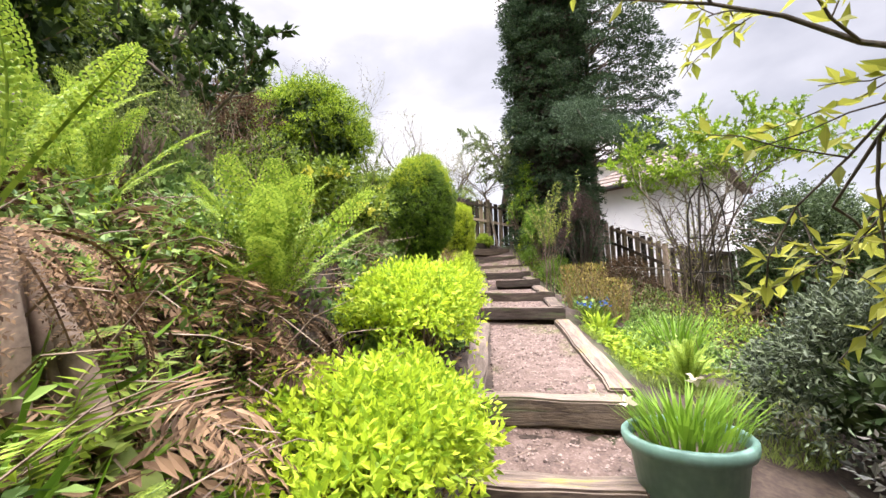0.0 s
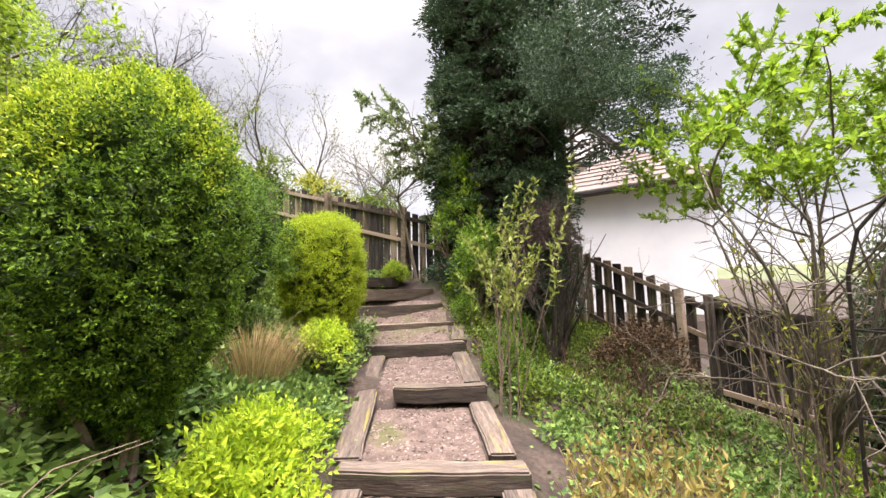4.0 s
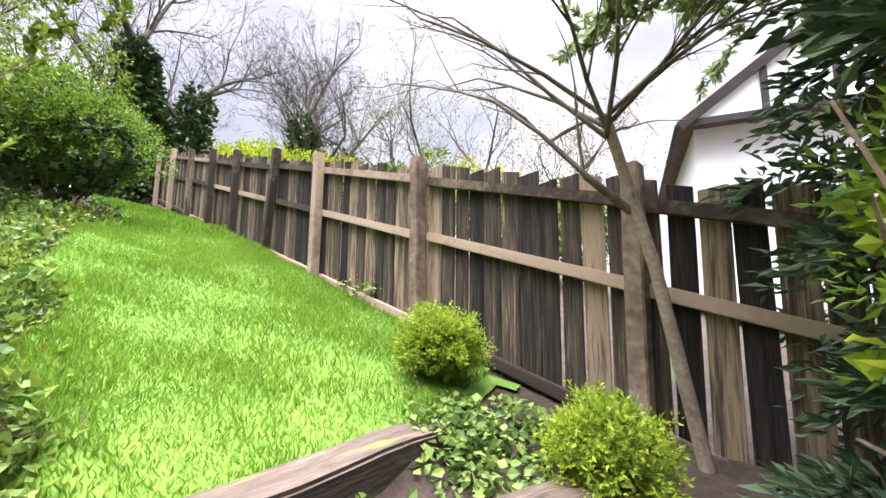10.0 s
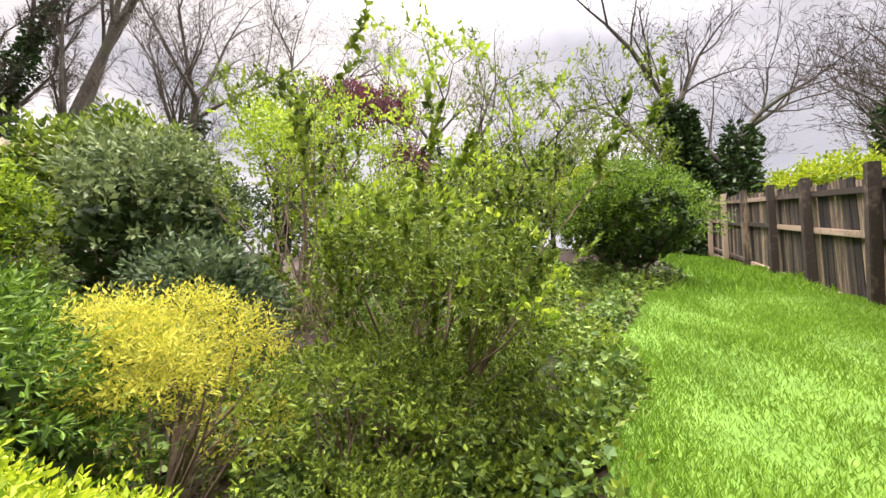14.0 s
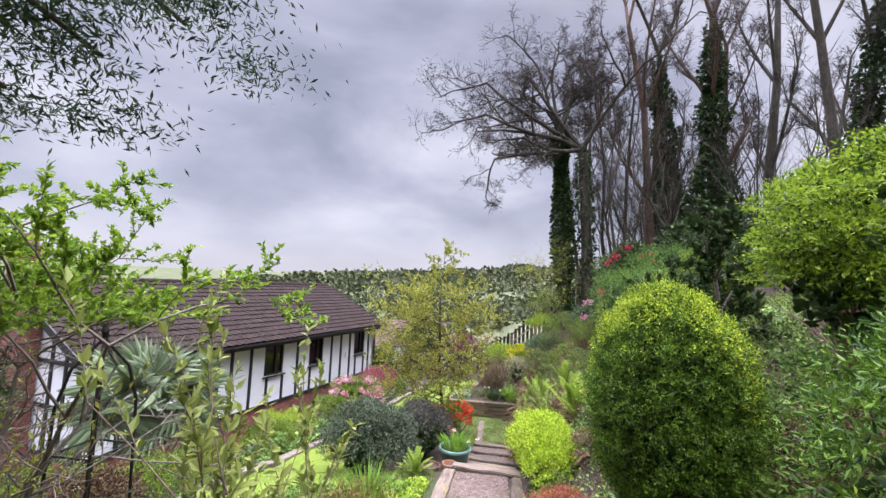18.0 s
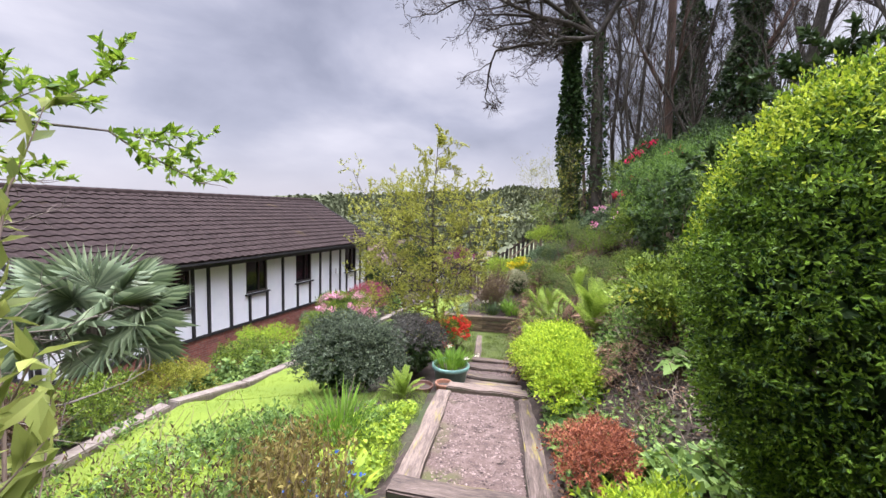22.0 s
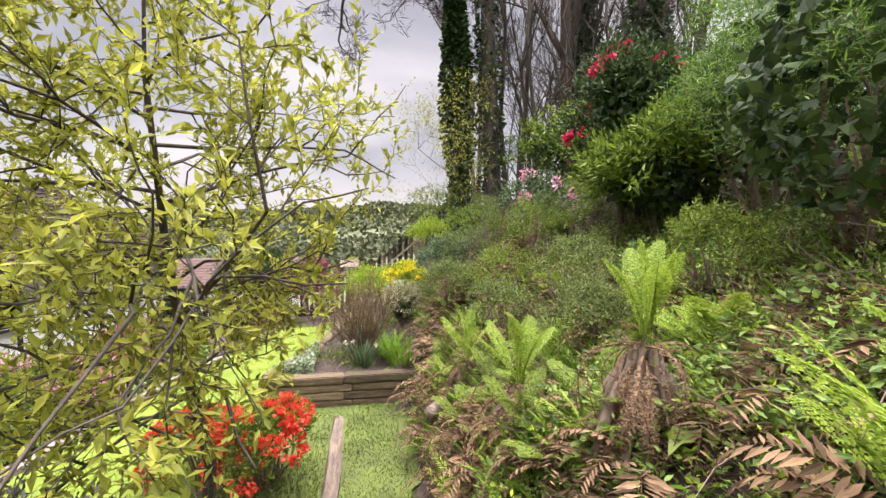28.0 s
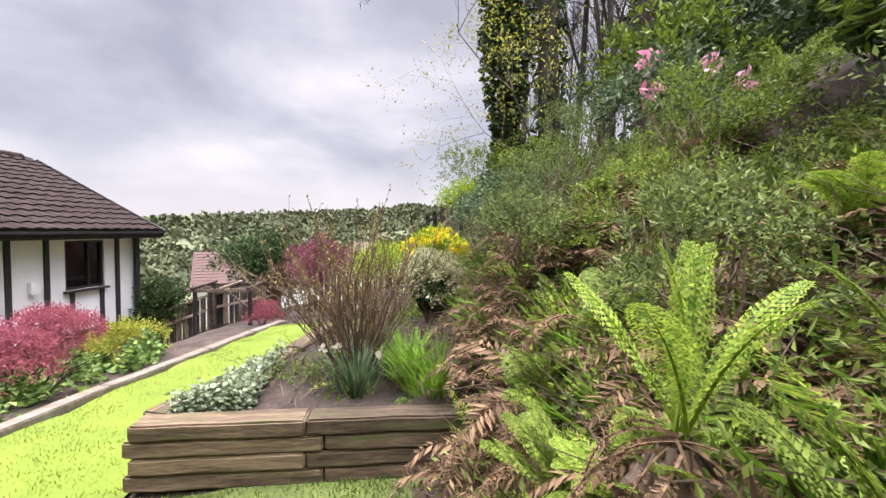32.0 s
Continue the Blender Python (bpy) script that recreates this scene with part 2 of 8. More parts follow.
def brick_mat(name, a, b, mortar):
    m, nt, bs, out = node_mat(name)
    tex, mp, br = nt.nodes.new("ShaderNodeTexCoord"), nt.nodes.new("ShaderNodeMapping"), nt.nodes.new("ShaderNodeTexBrick")
    mp.inputs["Rotation"].default_value = (radians(90), 0, 0)
    br.inputs["Scale"].default_value = 1.0
    br.inputs["Brick Width"].default_value, br.inputs["Row Height"].default_value, br.inputs["Mortar Size"].default_value = 0.225, 0.075, 0.006
    br.inputs["Color1"].default_value, br.inputs["Color2"].default_value, br.inputs["Mortar"].default_value = (*a, 1), (*b, 1), (*mortar, 1)
    n = nt.nodes.new("ShaderNodeTexNoise")
    n.inputs["Scale"].default_value, n.inputs["Detail"].default_value = 6, 6
    mx = nt.nodes.new("ShaderNodeMixRGB")
    mx.blend_type = "OVERLAY"
    mx.inputs[0].default_value = 0.5
    nt.links.new(tex.outputs["Object"], mp.inputs["Vector"])
    nt.links.new(mp.outputs["Vector"], br.inputs["Vector"])
    nt.links.new(tex.outputs["Object"], n.inputs["Vector"])
    nt.links.new(br.outputs["Color"], mx.inputs[1])
    nt.links.new(n.outputs["Fac"], mx.inputs[2])
    nt.links.new(mx.outputs[0], bs.inputs["Base Color"])
    bp = nt.nodes.new("ShaderNodeBump")
    bp.inputs["Strength"].default_value, bp.inputs["Distance"].default_value = 0.5, 0.008
    bp.invert = True
    nt.links.new(br.outputs["Fac"], bp.inputs["Height"])
    nt.links.new(bp.outputs["Normal"], bs.inputs["Normal"])
    bs.inputs["Roughness"].default_value = 0.85
    return m


BRICKWORK = brick_mat("red_brickwork", (0.26, 0.085, 0.055), (0.17, 0.05, 0.035), (0.22, 0.16, 0.13))
BRICK = surf_mat("red_brick", [(0.13, 0.04, 0.028), (0.21, 0.07, 0.05), (0.30, 0.115, 0.08)], 9, 0.85, 0.3, fine=60, vary=0.3)
MORTAR = surf_mat("grey_mortar", [(0.22, 0.17, 0.14), (0.30, 0.24, 0.2), (0.38, 0.32, 0.28)], 9, 0.9, 0.3, fine=60)
TILE = surf_mat("brown_concrete_roof_tile", [(0.020, 0.014, 0.012), (0.034, 0.024, 0.021), (0.055, 0.039, 0.034)], 3, 0.9, 0.35, fine=40, moss=((0.085, 0.062, 0.03), 0.8, 0.66))
OLDTILE = surf_mat("old_brown_roof_tile", [(0.07, 0.05, 0.04), (0.14, 0.105, 0.085), (0.2, 0.16, 0.13)], 3, 0.85, 0.35, fine=30)
REDTILE = surf_mat("red_roof_tile", [(0.06, 0.034, 0.028), (0.09, 0.05, 0.04), (0.12, 0.07, 0.058)], 2, 0.8, 0.3, fine=20)
POTGREEN = surf_mat("green_glazed_plastic_pot", [(0.10, 0.20, 0.16), (0.15, 0.27, 0.22), (0.22, 0.34, 0.28)], 3, 0.4, 0.1, fine=25)
TERRA = surf_mat("terracotta", [(0.22, 0.10, 0.055), (0.35, 0.17, 0.10), (0.45, 0.27, 0.18)], 6, 0.85, 0.2, fine=50)
CONCRETE = surf_mat("weathered_kerb_timber", [(0.07, 0.055, 0.042), (0.16, 0.13, 0.10), (0.27, 0.23, 0.18)], 3, 0.9, 0.4, fine=40, moss=((0.16, 0.15, 0.06), 2, 0.6))
IRON = surf_mat("dark_rusty_iron", [(0.015, 0.012, 0.011), (0.03, 0.025, 0.022), (0.07, 0.045, 0.03)], 20, 0.6, 0.2, fine=90, metal=0.5)
LOG = surf_mat("rotting_log", [(0.06, 0.04, 0.03), (0.15, 0.11, 0.08), (0.28, 0.22, 0.17)], 6, 0.9, 0.7, fine=40)
FRAME = surf_mat("dark_brown_window_frame", [(0.018, 0.013, 0.011), (0.03, 0.022, 0.018), (0.045, 0.034, 0.03)], 4, 0.4, 0.1, fine=30)
CURTAIN = surf_mat("grey_net_curtain", [(0.16, 0.16, 0.17), (0.28, 0.28, 0.29), (0.38, 0.38, 0.39)], 3, 0.9, 0.1, stretch=(9, 9, 0.5), fine=20)
GLASS, nt_, gb_, _o = node_mat("window_glass")
gb_.inputs["Base Color"].default_value = (0.02, 0.025, 0.03, 1)
gb_.inputs["Roughness"].default_value = 0.04
gb_.inputs["Transmission Weight"].default_value = 0.7
WHITEP = surf_mat("white_petal", [(0.75, 0.74, 0.66), (0.82, 0.82, 0.74), (0.85, 0.85, 0.8)], 10, 0.6, 0)

TILE.node_tree.nodes["Principled BSDF"].inputs["Specular IOR Level"].default_value = 0.06
FIELD.node_tree.nodes["Principled BSDF"].inputs["Specular IOR Level"].default_value = 0.0

L_YELLOW = leaf_mat("yellow_green_spirea_leaf", (0.15, 0.27, 0.015), (0.54, 0.66, 0.05), 0.5, 0.4)
L_GOLD = leaf_mat("golden_leaf", (0.24, 0.28, 0.03), (0.66, 0.60, 0.09), 0.5, 0.4)
L_TOPIARY = leaf_mat("clipped_box_leaf", (0.012, 0.042, 0.008), (0.19, 0.32, 0.025), 0.45, 0.3)
L_TOPYEL = leaf_mat("yellowish_clipped_leaf", (0.12, 0.22, 0.012), (0.52, 0.60, 0.04), 0.45, 0.3)
L_MID = leaf_mat("mid_green_leaf", (0.028, 0.06, 0.010), (0.23, 0.315, 0.035), 0.45, 0.3)
L_FRESH = leaf_mat("fresh_green_leaf", (0.10, 0.19, 0.015), (0.40, 0.51, 0.045), 0.5, 0.4)
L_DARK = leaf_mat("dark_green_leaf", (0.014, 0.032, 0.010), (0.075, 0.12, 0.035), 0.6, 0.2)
L_BLUE = leaf_mat("grey_green_leaf", (0.025, 0.05, 0.022), (0.16, 0.225, 0.10), 0.5, 0.25)
L_CONIFER = leaf_mat("dark_conifer_spray", (0.016, 0.038, 0.02), (0.085, 0.14, 0.065), 0.65, 0.15)
L_CONBROWN = leaf_mat("dead_brown_conifer", (0.022, 0.018, 0.014), (0.09, 0.07, 0.055), 0.8, 0.1)
L_IVY = leaf_mat("ivy_leaf", (0.012, 0.030, 0.010), (0.06, 0.11, 0.03), 0.35, 0.15)
L_RED = leaf_mat("rusty_red_spirea_leaf", (0.16, 0.05, 0.03), (0.46, 0.17, 0.08), 0.6, 0.3)
L_PURPLE = leaf_mat("purple_bronze_leaf", (0.06, 0.022, 0.03), (0.18, 0.06, 0.07), 0.5, 0.3)
L_ACER = leaf_mat("crimson_acer_leaf", (0.17, 0.035, 0.05), (0.46, 0.14, 0.17), 0.55, 0.35)
L_OLIVE = leaf_mat("yellow_olive_magnolia_leaf", (0.15, 0.17, 0.022), (0.44, 0.44, 0.07), 0.5, 0.5)
L_FERN = leaf_mat("bright_fern_frond", (0.11, 0.20, 0.02), (0.34, 0.44, 0.06), 0.5, 0.4)
L_FERN2 = leaf_mat("mid_fern_frond", (0.05, 0.09, 0.010), (0.23, 0.30, 0.045), 0.55, 0.35)
L_BROWN = leaf_mat("dry_brown_leaf", (0.03, 0.017, 0.009), (0.16, 0.098, 0.052), 0.85, 0.15)
L_BRACKEN = leaf_mat("withered_bracken", (0.045, 0.024, 0.012), (0.29, 0.18, 0.10), 0.85, 0.2)
L_STRAW = leaf_mat("straw_stem", (0.20, 0.13, 0.06), (0.45, 0.33, 0.16), 0.8, 0.2)
L_GRASS = leaf_mat("grass_blade", (0.075, 0.165, 0.012), (0.185, 0.33, 0.03), 0.6, 0.35)
L_GRASSB = leaf_mat("bright_lawn_blade", (0.11, 0.16, 0.012), (0.18, 0.225, 0.02), 0.6, 0.35)
L_WEED = leaf_mat("pale_bank_weed", (0.05, 0.085, 0.015), (0.30, 0.37, 0.085), 0.55, 0.35)
L_LAUREL = leaf_mat("glossy_laurel_leaf", (0.05, 0.125, 0.018), (0.27, 0.42, 0.055), 0.35, 0.4)
L_PALE = leaf_mat("pale_olive_leaf", (0.10, 0.14, 0.02), (0.36, 0.40, 0.10), 0.5, 0.4)
L_HAZE = leaf_mat("dull_olive_bud", (0.12, 0.12, 0.05), (0.30, 0.31, 0.12), 0.7, 0.3)
L_HAIR = leaf_mat("fine_bare_twig", (0.022, 0.017, 0.013), (0.085, 0.065, 0.05), 0.85, 0.1)
L_SHORT = leaf_mat("soft_pale_grass", (0.10, 0.15, 0.03), (0.30, 0.37, 0.085), 0.6, 0.3)
L_MOSSY = leaf_mat("short_mossy_grass", (0.04, 0.075, 0.01), (0.15, 0.195, 0.028), 0.6, 0.25)
L_COVER = leaf_mat("ground_cover_leaf", (0.045, 0.10, 0.022), (0.25, 0.37, 0.085), 0.5, 0.3)
L_VARIEG = leaf_mat("cream_variegated_leaf", (0.14, 0.17, 0.06), (0.60, 0.57, 0.34), 0.5, 0.3)
L_PALM = leaf_mat("palm_fan", (0.11, 0.16, 0.085), (0.35, 0.42, 0.24), 0.4, 0.2)
P_RED = leaf_mat("scarlet_azalea_petal", (0.55, 0.03, 0.02), (0.85, 0.13, 0.07), 0.6, 0.3)
P_PINK = leaf_mat("pink_rhododendron_petal", (0.60, 0.20, 0.32), (0.85, 0.50, 0.58), 0.6, 0.3)
P_CRIM = leaf_mat("crimson_camellia_petal", (0.45, 0.01, 0.05), (0.75, 0.05, 0.14), 0.6, 0.2)
P_YEL = leaf_mat("bright_yellow_petal", (0.60, 0.45, 0.01), (0.85, 0.70, 0.03), 0.6, 0.3)
P_CREAM = leaf_mat("cream_blossom", (0.55, 0.48, 0.36), (0.80, 0.72, 0.58), 0.6, 0.3)
P_BLUE = leaf_mat("blue_petal", (0.05, 0.10, 0.35), (0.10, 0.22, 0.55), 0.6, 0.2)

# ---- helpers for meshes ----
RNG = np.random.default_rng(7)


def raw_mesh(name, verts, faces, mat, smooth=False):
    """A mesh from arrays; faces all of one size."""
    me = bpy.data.meshes.new(name)
    verts, faces = np.asarray(verts, np.float32), np.asarray(faces, np.int32)
    k = faces.shape[1]
    me.vertices.add(len(verts))
    me.vertices.foreach_set("co", verts.ravel())
    me.loops.add(faces.size)
    me.loops.foreach_set("vertex_index", faces.ravel())
    me.polygons.add(len(faces))
    me.polygons.foreach_set("loop_start", np.arange(0, faces.size, k, dtype=np.int32))
    me.polygons.foreach_set("loop_total", np.full(len(faces), k, np.int32))
    me.polygons.foreach_set("use_smooth", np.full(len(faces), smooth, bool))
    me.update(calc_edges=True)
    me.materials.append(mat)
    return me


def put(name, me, parent=None, label="", loc=None):
    ob = new(name, me)
    if parent is not None:
        ob.parent = parent
    if loc is not None:
        ob.location = loc
    if label:
        tagged(ob, label)
    return ob


def part(name, bm, material, parent, label=""):
    me = bpy.data.meshes.new(name)
    bm.to_mesh(me)
    bm.free()
    me.materials.append(material)
    return put(name, me, parent, label)


def thing(name, loc, label, category, group="", kind="", turn=0.0):
    ob = new(name)
    ob.empty_display_size = 0.1
    ob.matrix_world = pose(*loc, 0, 0, turn)
    return tagged(ob, label, category, group, kind)


def box_bm(sx, sy, sz, bevel=0.0, wear=0.0, cuts=0):
    """A block centred on x and y, standing on z = 0."""
    bm = bmesh.new()
    bmesh.ops.create_cube(bm, size=1)
    bmesh.ops.scale(bm, vec=(sx, sy, sz), verts=bm.verts)
    bmesh.ops.translate(bm, vec=(0, 0, sz / 2), verts=bm.verts)
    if cuts:
        long = [e for e in bm.edges if abs((e.verts[0].co - e.verts[1].co).normalized().x) > 0.9]
        bmesh.ops.subdivide_edges(bm, edges=long, cuts=cuts, use_grid_fill=True)
    if bevel:
        bmesh.ops.bevel(bm, geom=[e for e in bm.edges if e.calc_face_angle(0) > 0.6], offset=bevel, segments=2, affect="EDGES")
    if wear:
        for v in bm.verts:
            v.co += Vector(noise.noise_vector(v.co * 3.1 + Vector((sx * 9, sy * 7, sz)))) * wear
    return bm


def leaf_arrays(P, D, size, width=0.5, fold=0.25, roll=None, full=0.1):
    """Folded leaves: base P, direction D, lengths size. Two triangles each, joined along the midrib."""
    n = len(P)
    D = D / (np.linalg.norm(D, axis=1, keepdims=True) + 1e-9)
    A = RNG.normal(size=(n, 3)) if roll is None else roll
    S = np.cross(D, A)
    S /= np.linalg.norm(S, axis=1, keepdims=True) + 1e-9
    N = np.cross(S, D)
    L = np.asarray(size).reshape(-1, 1) * np.ones((n, 1))
    if np.mean(L) > full:
        q1, q2 = P + D * L * 0.28, P + D * L * 0.66
        up1 = N * L * fold * width
        v = np.stack([P, q1 + S * L * width * 0.46 + up1, q2 + S * L * width * 0.40 + up1, P + D * L - N * L * 0.08, q2 - S * L * width * 0.40 + up1, q1 - S * L * width * 0.46 + up1], 1)
        idx = np.arange(n)[:, None] * 6
        f = np.concatenate([idx + [[0, 1, 2]], idx + [[0, 2, 3]], idx + [[0, 3, 4]], idx + [[0, 4, 5]]], 0)
        return v.reshape(-1, 3), f
    mid = P + D * L * 0.45
    v = np.stack([P, mid + S * L * width / 2 + N * L * fold * width, P + D * L, mid - S * L * width / 2 + N * L * fold * width], 1)
    idx = np.arange(n)[:, None] * 4
    f = np.concatenate([idx + [[0, 1, 2]], idx + [[0, 2, 3]]], 0)
    return v.reshape(-1, 3), f


def unit(n):
    v = RNG.normal(size=(n, 3))
    return v / np.linalg.norm(v, axis=1, keepdims=True)


def tubes(segs, sides=5):
    """Tapered tubes along segments: rows of x0 y0 z0 r0 x1 y1 z1 r1."""
    s = np.asarray(segs, float)
    fine = s[:, 3] < 0.022
    if sides > 3 and fine.any() and not fine.all():
        v1, f1 = tubes(s[~fine], sides)
        v2, f2 = tubes(s[fine], 3)
        return np.concatenate([v1, v2]), np.concatenate([f1, f2 + len(v1)])
    a, b = s[:, :3], s[:, 4:7]
    d = b - a
    d /= np.linalg.norm(d, axis=1, keepdims=True) + 1e-9
    ref = np.where(np.abs(d[:, 2:3]) > 0.9, [[1.0, 0, 0]], [[0, 0, 1.0]])
    u = np.cross(d, ref)
    u /= np.linalg.norm(u, axis=1, keepdims=True)
    w = np.cross(d, u)
    th = np.arange(sides) * 2 * np.pi / sides
    ring = u[:, None] * np.cos(th)[None, :, None] + w[:, None] * np.sin(th)[None, :, None]
    va = a[:, None] + ring * s[:, 3][:, None, None]
    vb = b[:, None] + ring * s[:, 7][:, None, None]
    v = np.concatenate([va, vb], 1).reshape(-1, 3)
    base = np.arange(len(s))[:, None] * 2 * sides
    k = np.arange(sides)
    q = np.stack([k, (k + 1) % sides, (k + 1) % sides + sides, k + sides], 1)
    f = (base[:, :, None] + q[None]).reshape(-1, 4)
    return v, f


def grow(base, top, r0, levels, spread=0.6, kids=3, ratio=0.62, rng=None, wiggle=0.12, up=0.25, steps=3, thin=0.45, free=None):
    """Branch segments of a tree, from a trunk between base and top. Returns segments and tips."""
    rng = rng or RNG
    segs, tips = [], []

    def limb(p, d, length, r, lev):
        pts = [p]
        for i in range(steps):
            d = d + rng.normal(size=3) * wiggle + np.array([0, 0, up * 0.12])
            d /= np.linalg.norm(d)
            q = pts[-1] + d * length / steps
            if free is not None and not free(q):
                break
            ra, rb = r * (1 - 0.55 * i / steps), r * (1 - 0.55 * (i + 1) / steps)
            segs.append((*pts[-1], ra, *q, rb))
            pts.append(q)
        if len(pts) <= steps:
            if len(pts) > 1:
                tips.append((*pts[-1], *d))
            return
        if lev == 0:
            tips.append((*pts[-1], *d))
            return
        for k in range(kids):
            at = pts[1 + (k % steps)] if k < kids - 1 else pts[-1]
            n = rng.normal(size=3)
            n -= d * (n @ d)
            n /= np.linalg.norm(n) + 1e-9
            nd = d * (1 - spread * 0.5) + n * spread + np.array([0, 0, up])
            limb(np.array(at), nd / np.linalg.norm(nd), length * ratio * rng.uniform(0.75, 1.2), r * thin, lev - 1)

    base, top = np.array(base, float), np.array(top, float)
    d = top - base
    limb(base, d / np.linalg.norm(d), np.linalg.norm(d), r0, levels)
    return np.array(segs), np.array(tips)


def sprigs(c, d, m, length, size, width=0.5, flat=0.0, rng=None):
    """Short shoots with leaves set round them: base c, direction d, m leaves each."""
    rng = rng or RNG
    k = len(c)
    d = d / (np.linalg.norm(d, axis=1, keepdims=True) + 1e-9)
    u = np.cross(d, rng.normal(size=(k, 3)))
    u /= np.linalg.norm(u, axis=1, keepdims=True) + 1e-9
    w = np.cross(d, u)
    L = (np.ones(k) * length * rng.uniform(0.6, 1.3, k))[:, None, None]
    j = np.arange(m)
    th = j[None, :] * 2.4 + rng.uniform(0, 6.28, (k, 1))
    side = u[:, None] * np.cos(th)[..., None] + w[:, None] * np.sin(th)[..., None]
    side[..., 2] *= 1 - flat
    P = c[:, None] + d[:, None] * L * ((j + 0.5) / m)[None, :, None] + side * 0.15 * size
    tip = ((j + 1) / m)[None, :, None]
    D = d[:, None] * (0.35 + 0.6 * tip) + side * (1.1 - 0.5 * tip) + rng.normal(size=P.shape) * 0.2
    S = size * rng.uniform(0.65, 1.25, (k, m)) * (1.1 - 0.35 * tip[..., 0])
    return leaf_arrays(P.reshape(-1, 3), D.reshape(-1, 3), S.ravel(), width)


def on_twigs(segs, rmax, per, size, width, rng, keep=None, spread=1.0):
    """Leaves standing off the thin twigs of a branch system."""
    s = segs[segs[:, 3] <= rmax]
    s = np.repeat(s, per, 0)
    t = rng.uniform(0.1, 1.1, (len(s), 1))
    P = s[:, :3] * (1 - t) + s[:, 4:7] * t
    d = s[:, 4:7] - s[:, :3]
    d /= np.linalg.norm(d, axis=1, keepdims=True) + 1e-9
    D = d * 0.6 + rng.normal(size=P.shape) * 0.55 * spread + [0, 0, 0.12]
    if keep is not None:
        ok = keep(P)
        P, D = P[ok], D[ok]
    roll = rng.normal(size=P.shape) * 0.5 + [0, 0, 1.0]
    return leaf_arrays(P, D, size * rng.uniform(0.6, 1.3, len(P)), width, 0.2, roll)

# ---- the lie of the land ----
PY = [-1500, -800, -400, -150, -60, -30, -18, -12, -10.46, -10.36, -8, -7, -5.2, -4.75, -4.2, -3.9, -1.35, -1.2, 0.1, 0.3, 1.35, 1.5, 2.8, 2.95, 3.5, 4.0, 4.6, 5.2, 8, 30, 200, 1500]
PZ = [30, 16, -14, -24, -10, -2.2, 0.0, 0.18, 0.18, -0.2, -0.12, 0.1, 0.42, 0.55, 0.68, 0.88, 1.16, 1.34, 1.42, 1.54, 1.62, 1.78, 1.86, 2.0, 2.2, 2.45, 2.7, 2.9, 3.1, 4.5, 6, 12]


def lie(x, y):
    """Height of the ground: the stepped path along y, a bank up to the west, a fall to the east."""
    x, y = np.asarray(x, float), np.asarray(y, float)
    p = np.interp(y, PY, PZ)
    east = np.interp(y, [-30, -18, -12, -10.46, -10.36, -8], [-2.2, -0.8, -0.42, -0.26, -0.22, -0.12])
    p = np.where((y < -8) & (y > -30) & (x > np.interp(y, [-15, -12, -10.4], [0.0, 0.62, 1.22])), np.minimum(p, east), p)
    s = np.interp(y, [-30, -9, -3, 0, 2.5, 4, 20], [0.8, 0.72, 0.62, 0.5, 0.42, 0.3, 0.29])
    w = np.clip(-0.62 - x, 0, None)
    up = s * np.clip(w, 0, 4.5) + 0.22 * np.clip(w - 4.5, 0, 9) + 0.02 * np.clip(w - 13.5, 0, 200)
    foot = np.interp(y, [-30, -14, -10, -4, -2.4, -1.2], [0.1, 0.2, 0.42, 0.48, 0.2, 0.0])
    f0 = np.interp(y, [-10.6, -9.2, -6.6, -5.6], [0.65, 0.2, 0.1, 0.75])
    up = up + foot * np.clip((w - f0) / 0.4, 0, 1) * np.clip(1 - (w - f0 - 0.4) / 3.4, 0, 1)
    e = np.clip(x - 0.62, 0, None)
    g = np.interp(y, [-30, -6, -2, 2, 6], [0.06, 0.08, 0.2, 0.27, 0.33])
    down = g * np.clip(e, 0, 3.6) + 0.42 * np.clip(e - 3.6, 0, 4.4) + 0.06 * np.clip(e - 8, 0, 150)
    z = p + up - np.where(y > 7, np.minimum(down, 1.2), down)
    lawn = 2.97 + 0.29 * np.clip(-1.4 - x, 0, 12)
    lawn = lawn - 1.1 * np.clip(3.85 - y, 0, 3) - 2.2 * np.clip(x + 1.5 - 0.21 * (y - 3.6), 0, 3)
    z = np.where((y > 2.6) & (x < -1.0), np.maximum(z, lawn), z)
    far = np.clip((np.hypot(x, y) - 150) / 400, 0, 1)
    roll = far * (14 * np.sin(x * 0.0041 + 1.0) + 9 * np.sin(y * 0.0063 + x * 0.002))
    bump = np.where(np.abs(x) > 0.7, 0.03 * np.sin(x * 3.1 + y * 1.7) * np.sin(y * 2.3 - x), 0)
    return z + bump + roll


def H(x, y):
    return float(lie(x, y))


